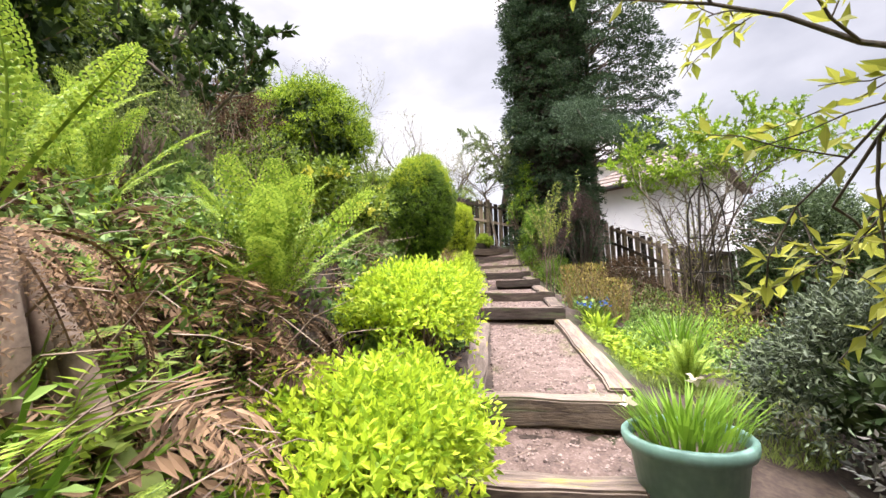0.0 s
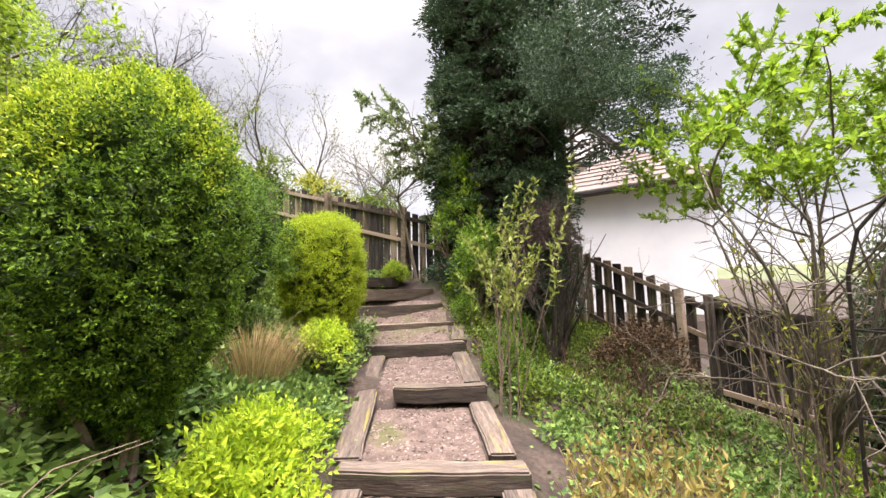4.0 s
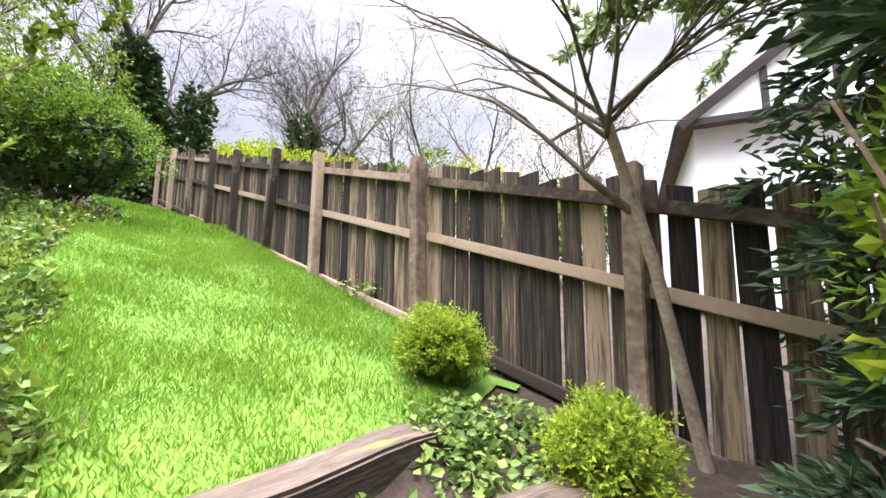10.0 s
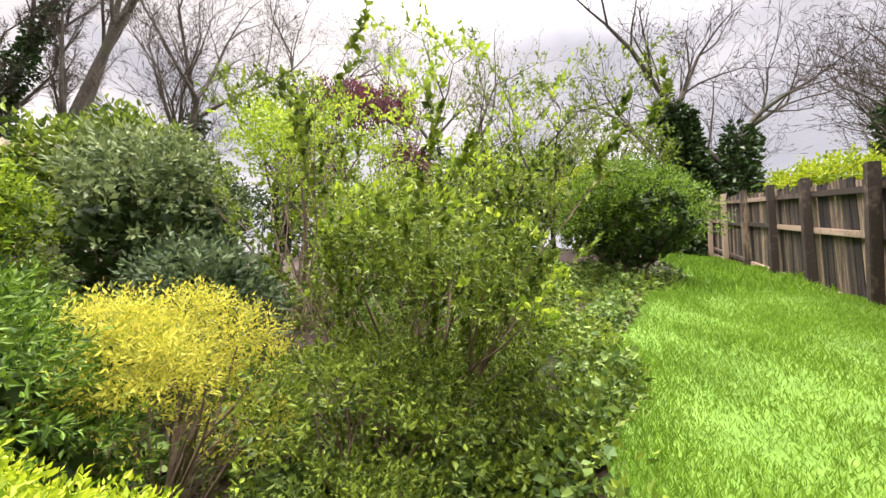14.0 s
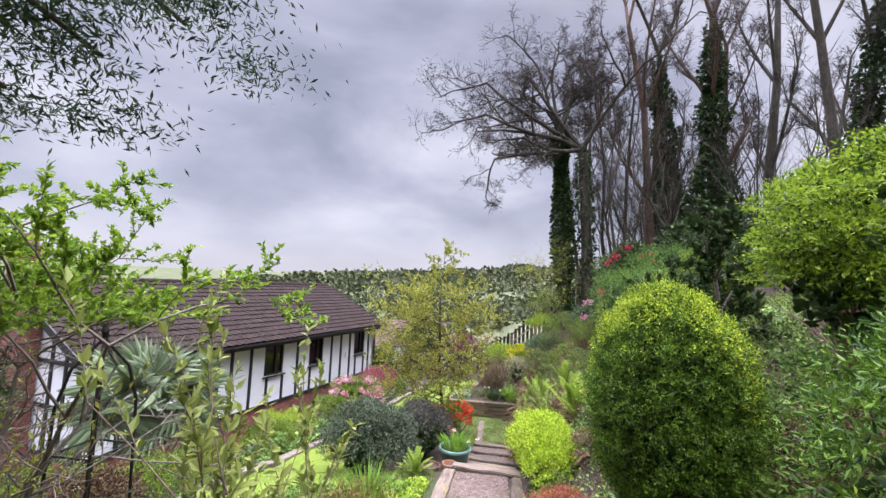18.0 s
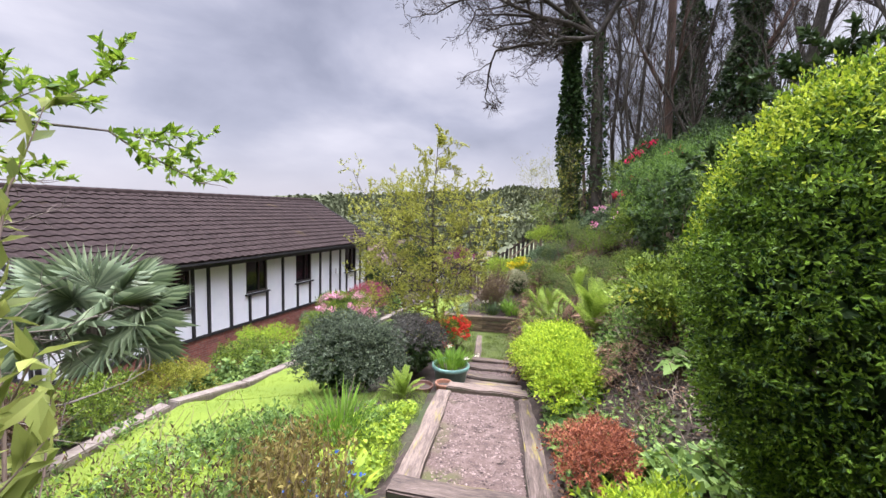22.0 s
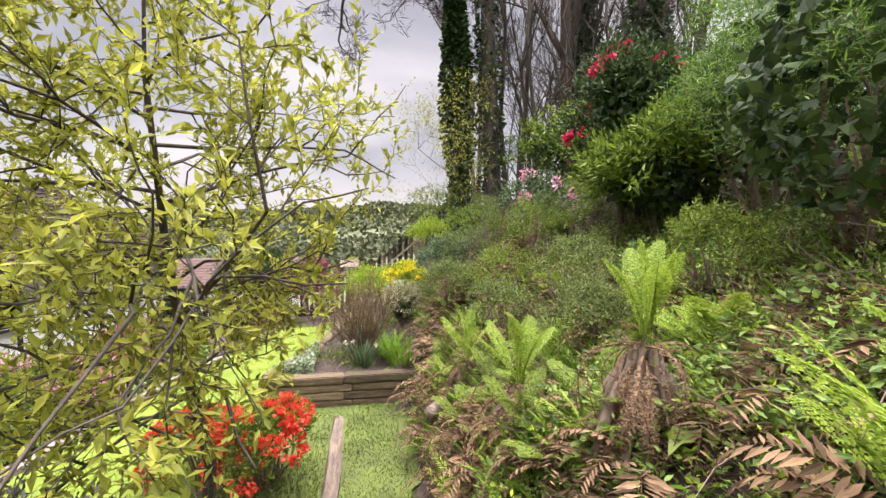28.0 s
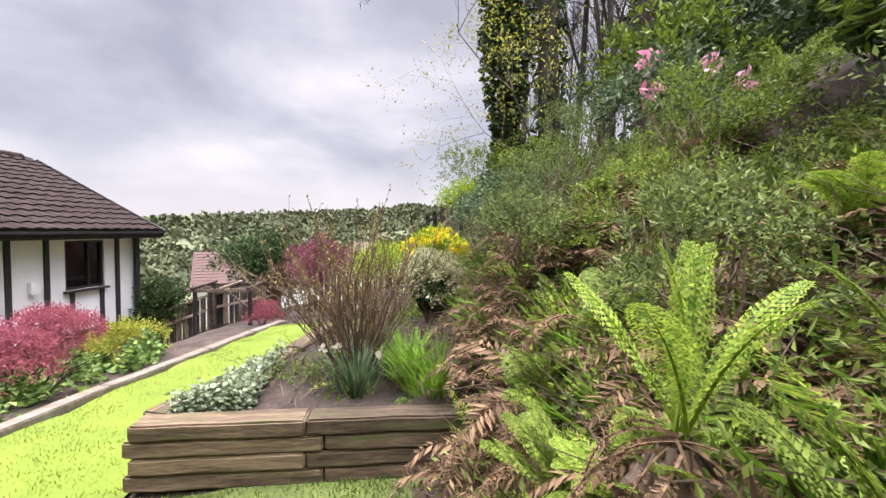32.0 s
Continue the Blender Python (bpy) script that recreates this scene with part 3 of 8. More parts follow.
def sheet(name, xs, ys, keep, mat, lift=0.0, wob=0.0):
    X, Y = np.meshgrid(xs, ys, indexing="ij")
    Z = lie(X, Y) + lift
    if wob:
        Z = Z + RNG.normal(size=Z.shape) * wob
    ny = len(ys)
    I, J = np.meshgrid(np.arange(len(xs) - 1), np.arange(ny - 1), indexing="ij")
    a = (I * ny + J).ravel()
    f = np.stack([a, a + ny, a + ny + 1, a + 1], 1)
    if keep is not None:
        cx = ((X[:-1, :-1] + X[1:, 1:]) / 2).ravel()
        cy = ((Y[:-1, :-1] + Y[1:, 1:]) / 2).ravel()
        f = f[keep(cx, cy)]
        used, inv = np.unique(f, return_inverse=True)
        v = np.stack([X.ravel(), Y.ravel(), Z.ravel()], 1)[used]
        return put(name, raw_mesh(name, v, inv.reshape(-1, 4), mat, True))
    return put(name, raw_mesh(name, np.stack([X.ravel(), Y.ravel(), Z.ravel()], 1), f, mat, True))


def spaced(lo, hi, step, far):
    core = np.arange(lo, hi + 1e-6, step)
    out, d, k = [], step, hi
    while k < far:
        d *= 1.35
        k += d
        out.append(k)
    return np.concatenate([[lo - (k - hi) for k in out][::-1], core, out])


GX, GY = spaced(-8, 8, 0.16, 2500), spaced(-20, 9, 0.16, 2500)
ground = tagged(sheet("ground", GX, GY, None, SOIL), "brown soil with leaf litter and moss on a sloping garden", "ground", kind="structure")
ground.data.materials.append(FIELD)
mid = np.array([p.center[:2] for p in ground.data.polygons])
ground.data.polygons.foreach_set("material_index", ((np.abs(mid[:, 0]) > 26) | (mid[:, 1] < -32) | (mid[:, 1] > 30)).astype(np.int32))

KERB = [(4.75, -1.0), (4.3, -3.7), (3.9, -6.5), (3.7, -11.0), (3.42, -13.4), (3.05, -15.6), (2.45, -18.8)]


def kerb_x(y):
    return np.interp(y, [k[1] for k in KERB][::-1], [k[0] for k in KERB][::-1])


def on_top_lawn(x, y):
    fence = 5.35 - 0.36 * x
    edge = np.interp(x, [-12, -7, -5.5, -4.6, -3.2, -2.3, -1.6], [8.2, 6.6, 5.4, 4.6, 4.15, 3.75, 3.6])
    return (x < -1.58 + 0.21 * (y - 3.6)) & (x > -12) & (y < fence) & (y > edge + 0.08 * np.sin(x * 5))


def on_low_lawn(x, y):
    left = np.interp(y, [-18, -13, -10.4, -8, -6, -3, -1.5], [0.5, 0.62, 1.36, 1.36, 2.3, 2.0, 2.2])
    return (y > -18.4) & (y < -1.5) & (x > left) & (x < kerb_x(y) - 0.1)


def on_path_grass(x, y):
    return (y > -10.24) & (y < -7.35) & (x > -0.75 + 0.1 * np.sin(y * 3)) & (x < 1.5) & ~((np.abs(x - 0.16) < 0.09) & (y > -9.8))


xs, ys = np.arange(-12, 5.2, 0.12), np.arange(-18, 10.4, 0.12)
for nm, test, mt, lab in (("lawn_1", on_top_lawn, GRASSY, "bright green sloping lawn beside the fence"), ("lawn_2", on_low_lawn, YELGRASS, "bright lower lawn strip beside the kerb"), ("lawn_3", on_path_grass, WORNGRASS, "short patchy grass at the foot of the steps")):
    tagged(sheet(nm, xs, ys, test, mt, 0.022), lab, "lawn", kind="structure")


def blades(name, test, box, n, size, mat, parent, label, thin=0.13):
    x, y = RNG.uniform(box[0], box[1], n * 2), RNG.uniform(box[2], box[3], n * 2)
    ok = test(x, y)
    x, y = x[ok][:n], y[ok][:n]
    clump = 0.6 + 0.5 * np.sin(x * 4.3 + np.sin(y * 3.1) * 2) * np.sin(y * 5.1)
    P = np.stack([x, y, lie(x, y) + 0.015], 1)
    D = np.stack([RNG.normal(size=len(x)) * 0.55, RNG.normal(size=len(x)) * 0.55, np.ones(len(x))], 1)
    v, f = leaf_arrays(P, D, size * RNG.uniform(0.5, 1.3, len(x)) * (0.7 + 0.5 * clump), thin, 0.2)
    return tagged(put(name, raw_mesh(name, v, f, mat)), label, "grass", kind="stuff")


blades("grass", on_top_lawn, (-5.5, -1.3, 3.5, 8), 95000, 0.042, L_GRASS, None, "bright green grass blades with clover")
blades("grass", on_top_lawn, (-12, -5.5, 5, 10), 16000, 0.10, L_GRASS, None, "bright green grass blades far up the lawn", 0.2)
blades("grass", on_low_lawn, (0.5, 4.8, -18.4, -1.5), 40000, 0.03, L_GRASSB, None, "yellow-green mown lawn blades", 0.2)
blades("grass", on_path_grass, (-0.9, 1.5, -10.2, -7.3), 20000, 0.04, L_MOSSY, None, "short patchy grass blades at the foot of the steps", 0.16)

def beside_path(x, y):
    return (x > 0.62) & (x < 2.4) & (y > -4.2 + 0.2 * np.sin(x * 4)) & (y < -1.7) & (np.sin(x * 5.1 + 1.3) * np.sin(y * 4.3) > -0.55)


blades("grass", beside_path, (0.6, 2.4, -4.4, -1.7), 17000, 0.06, L_SHORT, None, "soft patchy grass beside the gravel path", 0.1)

# kerb along the lower lawn
kerb = thing("kerb", (0, 0, 0), "pale weathered sleeper kerb edging the lower lawn", "kerb", kind="structure")
for (x0, y0), (x1, y1) in zip(KERB, KERB[1:]):
    n = max(1, round(math.hypot(x1 - x0, y1 - y0) / 1.8))
    for k in range(n):
        ax, ay = x0 + (x1 - x0) * k / n, y0 + (y1 - y0) * k / n
        bx, by = x0 + (x1 - x0) * (k + 1) / n, y0 + (y1 - y0) * (k + 1) / n
        o = part("kerb_block", box_bm(math.hypot(bx - ax, by - ay) - 0.012, 0.2, 0.34, 0.015, 0.01, 3), CONCRETE, kerb)
        za, zb = H(ax - 0.2, ay), H(bx - 0.2, by)
        o.matrix_world = pose((ax + bx) / 2, (ay + by) / 2, (za + zb) / 2 - 0.26, 0, -math.degrees(math.atan2(zb - za, math.hypot(bx - ax, by - ay))), math.degrees(math.atan2(by - ay, bx - ax)))

# ---- steps of sleepers and gravel ----
steps = thing("garden_steps", (0, 0, 0), "sleeper steps with gravel treads climbing through the garden", "steps", kind="structure")


def sleeper(x0, y0, x1, y1, top, tall=0.15, wide=0.2, mat=None, zb=None, parent=None):
    """A sleeper whose top face runs between two points."""
    o = part("sleeper", box_bm(math.hypot(x1 - x0, y1 - y0), wide, tall, 0.014, 0.02 if mat is None else 0.008, 9), mat or SLEEPER, parent or steps)
    zb = top if zb is None else zb
    # faces that do not point up take the darker, greener wood
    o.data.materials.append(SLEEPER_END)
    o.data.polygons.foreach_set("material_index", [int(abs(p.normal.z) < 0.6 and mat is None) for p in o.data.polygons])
    o.matrix_world = pose((x0 + x1) / 2, (y0 + y1) / 2, (top + zb) / 2 - tall, 0, -math.degrees(math.atan2(zb - top, math.hypot(x1 - x0, y1 - y0))), math.degrees(math.atan2(y1 - y0, x1 - x0)))
    return o


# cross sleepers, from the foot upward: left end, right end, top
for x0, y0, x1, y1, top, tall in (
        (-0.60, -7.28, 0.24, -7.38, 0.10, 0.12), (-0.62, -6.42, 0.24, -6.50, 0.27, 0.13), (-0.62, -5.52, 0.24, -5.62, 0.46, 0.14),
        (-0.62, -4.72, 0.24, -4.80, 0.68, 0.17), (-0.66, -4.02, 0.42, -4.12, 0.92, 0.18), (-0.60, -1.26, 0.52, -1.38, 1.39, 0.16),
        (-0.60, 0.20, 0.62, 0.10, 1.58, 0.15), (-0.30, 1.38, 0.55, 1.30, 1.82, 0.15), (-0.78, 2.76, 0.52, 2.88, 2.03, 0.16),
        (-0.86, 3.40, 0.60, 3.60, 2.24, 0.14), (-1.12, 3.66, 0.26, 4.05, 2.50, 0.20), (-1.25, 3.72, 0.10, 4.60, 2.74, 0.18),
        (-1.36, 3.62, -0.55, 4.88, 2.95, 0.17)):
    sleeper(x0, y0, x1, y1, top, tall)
sleeper(-1.60, 3.60, -1.20, 5.46, 3.05, 0.17, 0.22)
# side rails
for x0, y0, x1, y1, a, b in (
        (0.44, -3.9, 0.46, -1.45, 0.93, 1.24), (-0.62, -3.9, -0.56, -1.45, 0.90, 1.22), (-0.54, -1.15, -0.52, 0.1, 1.38, 1.50), (0.46, -1.2, 0.52, 0.0, 1.38, 1.50),
        (-0.56, 0.32, -0.6, 2.65, 1.58, 1.92), (0.5, 0.3, 0.46, 1.2, 1.58, 1.70), (0.44, 1.5, 0.42, 2.72, 1.80, 1.93), (0.44, 2.98, 0.48, 3.48, 2.05, 2.22),
        (0.16, -9.9, 0.14, -7.45, -0.16, 0.0)):
    sleeper(x0, y0, x1, y1, a, 0.12, 0.19 if y0 > -9 else 0.14, zb=b)


def stones(name, test, box, n, size, mat, label):
    """Loose angular chips lying on the ground."""
    x, y = RNG.uniform(box[0], box[1], n * 2), RNG.uniform(box[2], box[3], n * 2)
    ok = test(x, y)
    x, y = x[ok][:n], y[ok][:n]
    n = len(x)
    c = np.stack([x, y, lie(x, y) + 0.012], 1)
    oct_ = np.array([[1, 0, 0], [-1, 0, 0], [0, 1, 0], [0, -1, 0], [0, 0, 1], [0, 0, -1]], float)
    fc = np.array([[0, 2, 4], [2, 1, 4], [1, 3, 4], [3, 0, 4], [2, 0, 5], [1, 2, 5], [3, 1, 5], [0, 3, 5]])
    s = size * RNG.uniform(0.5, 1.4, (n, 1, 1))
    q = oct_[None] * RNG.uniform(0.5, 1.2, (n, 6, 3)) * s
    a = RNG.uniform(0, 6.28, n)
    R = np.zeros((n, 3, 3))
    R[:, 0, 0], R[:, 0, 1], R[:, 1, 0], R[:, 1, 1], R[:, 2, 2] = np.cos(a), -np.sin(a), np.sin(a), np.cos(a), 0.6
    v = np.einsum("nij,nkj->nki", R, q) + c[:, None]
    f = (np.arange(n)[:, None, None] * 6 + fc[None]).reshape(-1, 3)
    return tagged(put(name, raw_mesh(name, v.reshape(-1, 3), f, mat)), label, "gravel", kind="stuff")


STONE = leaf_mat("gravel_chip", (0.05, 0.034, 0.027), (0.27, 0.20, 0.165), 0.85, 0, 0.15)


def on_tread(x, y):
    return (np.abs(x + 0.05) < 0.42) & (y > -7.2) & (y < 2.8) | (np.abs(x + 0.3) < 0.6) & (y > 2.8) & (y < 4.2) | (np.abs(x + 0.19) < 0.33) & (y > -7.2) & (y < -4)


tagged(sheet("path", np.arange(-1.0, 0.6, 0.06), np.arange(-7.25, 4.3, 0.06), on_tread, GRAVEL, 0.012, 0.006), "pinkish gravel treads of the garden path", "path", kind="structure")
stones("gravel", on_tread, (-0.9, 0.5, -7.2, 4.2), 11000, 0.014, STONE, "pink and grey gravel chips on the path treads")

# ---- back fence ----
def fence_y(x):
    return 5.42 - 0.36 * x


back_fence = thing("fence", (0, 0, 0), "weathered close-board wooden fence with posts and rails", "fence", kind="structure")
TURN = math.degrees(math.atan(-0.36))
board_meshes = []
for k in range(7):
    bm = box_bm(0.145 + 0.004 * (k % 3), 0.018, 1.0, 0.003)
    for v in bm.verts:
        if v.co.z > 0.5:
            v.co.z += 0.012 * math.sin(k * 2.1 + v.co.x * 30)
    me = bpy.data.meshes.new("board")
    bm.to_mesh(me)
    bm.free()
    me.materials.append(BOARD)
    board_meshes.append(me)


def fence_run(parent, ax, ay, bx, by, ground_at, tall, posts, rails=(0.14, 0.62, 0.93), step=0.152, post_tall=0.08, rail_side=-1, lean=0.0):
    """Boards on rails between posts, along a line, following the ground."""
    L = math.hypot(bx - ax, by - ay)
    ux, uy = (bx - ax) / L, (by - ay) / L
    nx, ny = uy * rail_side, -ux * rail_side
    turn = math.degrees(math.atan2(uy, ux))
    rnd = random.Random(int(L * 100))
    for k in range(int(L / step)):
        s = (k + 0.5) * step
        x, y = ax + ux * s, ay + uy * s
        g = ground_at(x, y)
        o = put("board", board_meshes[rnd.randrange(7)], parent)
        h = tall * rnd.uniform(0.975, 1.02)
        o.matrix_world = pose(x - nx * 0.03 + rnd.uniform(-0.004, 0.004), y - ny * 0.03, g + 0.03, 0, rnd.uniform(-0.7, 0.7), turn + rnd.uniform(-1.5, 1.5)) @ Matrix.Diagonal((1.0 - rnd.choice((0, 0, 0.06, 0.14)), 1, h, 1))
    cuts = [0.0] + [p for p in posts if 0 < p < L] + [L]
    for a, b in zip(cuts, cuts[1:]):
        xa, ya, xb, yb = ax + ux * a, ay + uy * a, ax + ux * b, ay + uy * b
        za, zb = ground_at(xa, ya), ground_at(xb, yb)
        for r in rails:
            o = part("rail", box_bm(b - a, 0.045, 0.075, 0.006, 0.003, 3), RAILWOOD, parent)
            o.matrix_world = pose((xa + xb) / 2 + nx * 0.005, (ya + yb) / 2 + ny * 0.005, (za + zb) / 2 + tall * r - 0.03 + rnd.uniform(-0.02, 0.02), 0, -math.degrees(math.atan2(zb - za, b - a)), turn)
        o = part("gravel_board", box_bm(b - a, 0.03, 0.13, 0.005, 0.004, 3), RAILWOOD, parent)
        o.matrix_world = pose((xa + xb) / 2 + nx * 0.03, (ya + yb) / 2 + ny * 0.03, (za + zb) / 2 - 0.02, 0, -math.degrees(math.atan2(zb - za, b - a)), turn)
    for p in posts:
        x, y = ax + ux * p, ay + uy * p
        o = part("post", box_bm(0.1, 0.1, tall + post_tall + 0.15, 0.008, 0.004, 2), RAILWOOD if rnd.random() < 0.6 else BOARD, parent)
        o.matrix_world = pose(x + nx * 0.075, y + ny * 0.075, ground_at(x, y) - 0.15, 0, rnd.uniform(-1, 1) + (-7 if abs(p - lean) < 0.01 else 0), turn)


def along(x):
    """Distance along the back fence from its east end."""
    return (0.9 - x) * math.hypot(1, 0.36)


POSTS = [along(x) for x in (-0.36, -1.97, -3.62, -4.95, -6.2, -7.4, -8.8, -10.3, -11.8, -13.3)]
def back_ground(x, y):
    return 3.18 + 0.29 * (-1.9 - x)
fence_run(back_fence, 0.9, fence_y(0.9), -14.5, fence_y(-14.5), back_ground, 1.55, POSTS, post_tall=0.1, rail_side=-1, lean=along(-4.95))

side_fence = thing("fence", (0, 0, 0), "dark weathered wooden fence with gaps between boards", "fence", kind="structure")
fence_run(side_fence, 1.9, 6.5, 4.1, 3.2, lambda x, y: H(x, y), 1.3, [0.2, 1.9, 3.6], rail_side=1, step=0.19)
fence_run(side_fence, 4.1, 3.2, 6.2, -1.2, lambda x, y: H(4.1, y) - 0.1, 1.5, [0.05, 1.8, 3.6], rail_side=1)

# ---- raised bed ----
bed = thing("raised_bed", (0, 0, 0), "raised bed walled with stacked weathered sleepers", "raised bed", kind="structure")
for k in range(4):
    z = -0.2 + 0.115 * (k + 1)
    sleeper(-1.3 - 0.05 * (k % 2), -10.3, 0.0 + 0.12 * (k % 2), -10.32, z, 0.112, 0.2, BEDWOOD, parent=bed)
    sleeper(0.005 + 0.12 * (k % 2), -10.32, 1.3 - 0.04 * (k % 2), -10.33, z, 0.112, 0.2 + 0.01 * (k % 2), BEDWOOD, parent=bed)
for k in range(-4, 4):
    z = -0.2 + 0.115 * (k + 1)
    sleeper(1.21, -10.44, 0.63, -12.0, z - 0.002, 0.112, 0.2, BEDWOOD, parent=bed)
    sleeper(0.62, -12.03, 0.02, -15.0, z - 0.002, 0.112, 0.2, BEDWOOD, parent=bed)
tagged(sheet("bed_soil", np.arange(-1.2, 1.15, 0.1), np.arange(-15.2, -10.3, 0.1), lambda x, y: (y < -10.42) & (x < np.interp(y, [-15, -12, -10.4], [-0.08, 0.54, 1.14])), SOIL, 0.03, 0.012), "dark soil with litter filling the raised bed", "soil", kind="structure")

# ---- the bungalow ----
UA, UD, UN = Vector((9.2, -9.6, 0)), Vector((-0.2402, -0.9707, 0)), Vector((0.9707, -0.2402, 0))
HOUSE_M = Matrix(((UD.x, UN.x, 0, UA.x), (UD.y, UN.y, 0, UA.y), (0, 0, 1, 0), (0, 0, 0, 1)))
house = new("bungalow")
house.matrix_world = HOUSE_M
tagged(house, "white rendered bungalow with black timbers and brown tiled roof", "house")
U0, U1, VW = -3.3, 10.65, 7.2


def hpart(name, sx, sy, sz, u, v, z, mat, label="", bevel=0.0, parent=None, ry=0.0, rx=0.0):
    o = part(name, box_bm(sx, sy, sz, bevel), mat, parent or house, label)
    m = pose(u, v, z, rx, ry, 0)
    o.matrix_basis = m if parent is None else parent.matrix_basis.inverted() @ m
    return o


WINS = [(-0.62, 0.5), (2.62, 3.62), (5.17, 6.14), (8.62, 9.6)]
# front wall in panels round the windows
edges = [U0] + [e for w in WINS for e in w] + [U1]
for k in range(0, len(edges), 2):
    hpart("wall", edges[k + 1] - edges[k], 0.25, 2.45, (edges[k] + edges[k + 1]) / 2, 0.125, -1.05, RENDERWALL)
for a, b in WINS:
    hpart("wall", b - a, 0.25, 1.05, (a + b) / 2, 0.125, -1.05, RENDERWALL)
    hpart("wall", b - a, 0.25, 0.22, (a + b) / 2, 0.125, 1.18, RENDERWALL)
    w = hpart("window", b - a, 0.02, 1.18, (a + b) / 2, 0.10, 0.0, GLASS, "dark double glazed pane")
    for s in (a + 0.03, (a + b) / 2 + (0.12 if b > 3 else 0), b - 0.03):
        hpart("window_frame", 0.06, 0.07, 1.18, s, 0.07, 0.0, FRAME, parent=w)
    for z in (0.0, 1.12):
        hpart("window_frame", b - a, 0.07, 0.06, (a + b) / 2, 0.07, z, FRAME, parent=w)
    hpart("window_sill", b - a + 0.12, 0.16, 0.05, (a + b) / 2, -0.02, -0.055, TIMBER, parent=w)
    for s in (-1, 1):
        hpart("curtain", 0.24, 0.02, 1.1, (a + b) / 2 + s * ((b - a) / 2 - 0.16), 0.2, 0.03, CURTAIN, parent=w)
hpart("inner_wall", U1 - U0 - 0.6, 0.05, 2.3, (U0 + U1) / 2, 2.4, -1.05, CURTAIN)
hpart("plinth", U1 - U0, 0.3, 2.2, (U0 + U1) / 2, 0.15, -3.26, BRICKWORK)
hpart("timber", U1 - U0 + 0.04, 0.05, 0.09, (U0 + U1) / 2, -0.025, -1.09, TIMBER)
for u in (-3.24, -2.4, -1.6, -0.7, 0.56, 1.11, 1.95, 4.4, 6.71, 7.45, 8.2, 9.95, 10.58):
    hpart("timber", 0.1, 0.05, 2.35, u, -0.025, -1.0, TIMBER)
for u in (-0.1, 2.76, 3.58, 5.25, 6.02, 8.75, 9.5):
    hpart("timber", 0.09, 0.05, 0.94, u, -0.025, -1.0, TIMBER)
hpart("fascia", U1 - U0 + 0.5, 0.04, 0.2, (U0 + U1) / 2, -0.42, 1.22, TIMBER)
hpart("soffit", U1 - U0 + 0.5, 0.42, 0.03, (U0 + U1) / 2, -0.2, 1.25, TIMBER)
gut = hpart("gutter", U1 - U0 + 0.5, 0.1, 0.08, (U0 + U1) / 2, -0.5, 1.33, TIMBER, bevel=0.02)
hpart("downpipe", 0.07, 0.07, 2.6, 10.45, -0.09, -1.3, TIMBER)
hpart("vent_box", 0.16, 0.1, 0.24, 7.9, -0.06, 0.05, RENDERWALL, "small grey wall box")
# far and near gable walls, rear wall
for u, lab in ((U0 + 0.12, "near"), (U1 - 0.12, "far")):
    bm = bmesh.new()
    pts = [(-0.12, 0.0, -3.2), (-0.12, VW, -3.2), (-0.12, VW, 1.4), (-0.12, VW / 2, 3.3), (-0.12, 0.0, 1.4)]
    va = [bm.verts.new(p) for p in pts]
    vb = [bm.verts.new((0.12, p[1], p[2])) for p in pts]
    bm.faces.new(va)
    bm.faces.new(vb[::-1])
    for k in range(5):
        bm.faces.new((va[k], vb[k], vb[(k + 1) % 5], va[(k + 1) % 5]))
    bmesh.ops.recalc_face_normals(bm, faces=bm.faces)
    o = part("gable_wall", bm, RENDERWALL, house)
    o.matrix_basis = pose(u, 0, 0)
hpart("wall", U1 - U0, 0.25, 4.6, (U0 + U1) / 2, VW - 0.13, -3.2, RENDERWALL)
for v in (0.08, 0.75, 1.4, 5.4, 6.2, 7.1):
    hpart("timber", 0.05, 0.1, 2.4 + 0.45 * min(v, VW - v), U0 - 0.02, v, -1.0, TIMBER)
for z in (-1.05, 0.15, 1.3):
    hpart("timber", 0.05, VW, 0.1, U0 - 0.025, VW / 2, z, TIMBER)
hpart("gable_plinth", 0.06, VW + 0.1, 2.2, U0 - 0.02, VW / 2, -3.24, BRICKWORK, "red brick plinth")
# brick chimney on the near gable
chim = hpart("chimney", 0.5, 1.1, 6.3, U0 - 0.3, 2.55, -3.2, BRICKWORK, "tall red brick chimney")
hpart("chimney_top", 0.5, 0.75, 1.25, U0 - 0.3, 2.55, 3.1, BRICKWORK, parent=chim)
hpart("chimney_cap", 0.6, 0.85, 0.1, U0 - 0.3, 2.55, 4.33, MORTAR, parent=chim)
for dv in (-0.18, 0.18):
    bm = bmesh.new()
    bmesh.ops.create_cone(bm, cap_ends=True, segments=14, radius1=0.13, radius2=0.1, depth=0.3)
    o = part("chimney_pot", bm, TERRA, chim)
    o.matrix_basis = chim.matrix_basis.inverted() @ pose(U0 - 0.3, 2.55 + dv, 4.58)
# roof: interlocking tiles in courses, each course its own lap
SLOPE = math.atan2(3.45 - 1.42, VW / 2 + 0.5)
RUN = math.hypot(3.45 - 1.42, VW / 2 + 0.5)
NC, TW = 15, 0.30


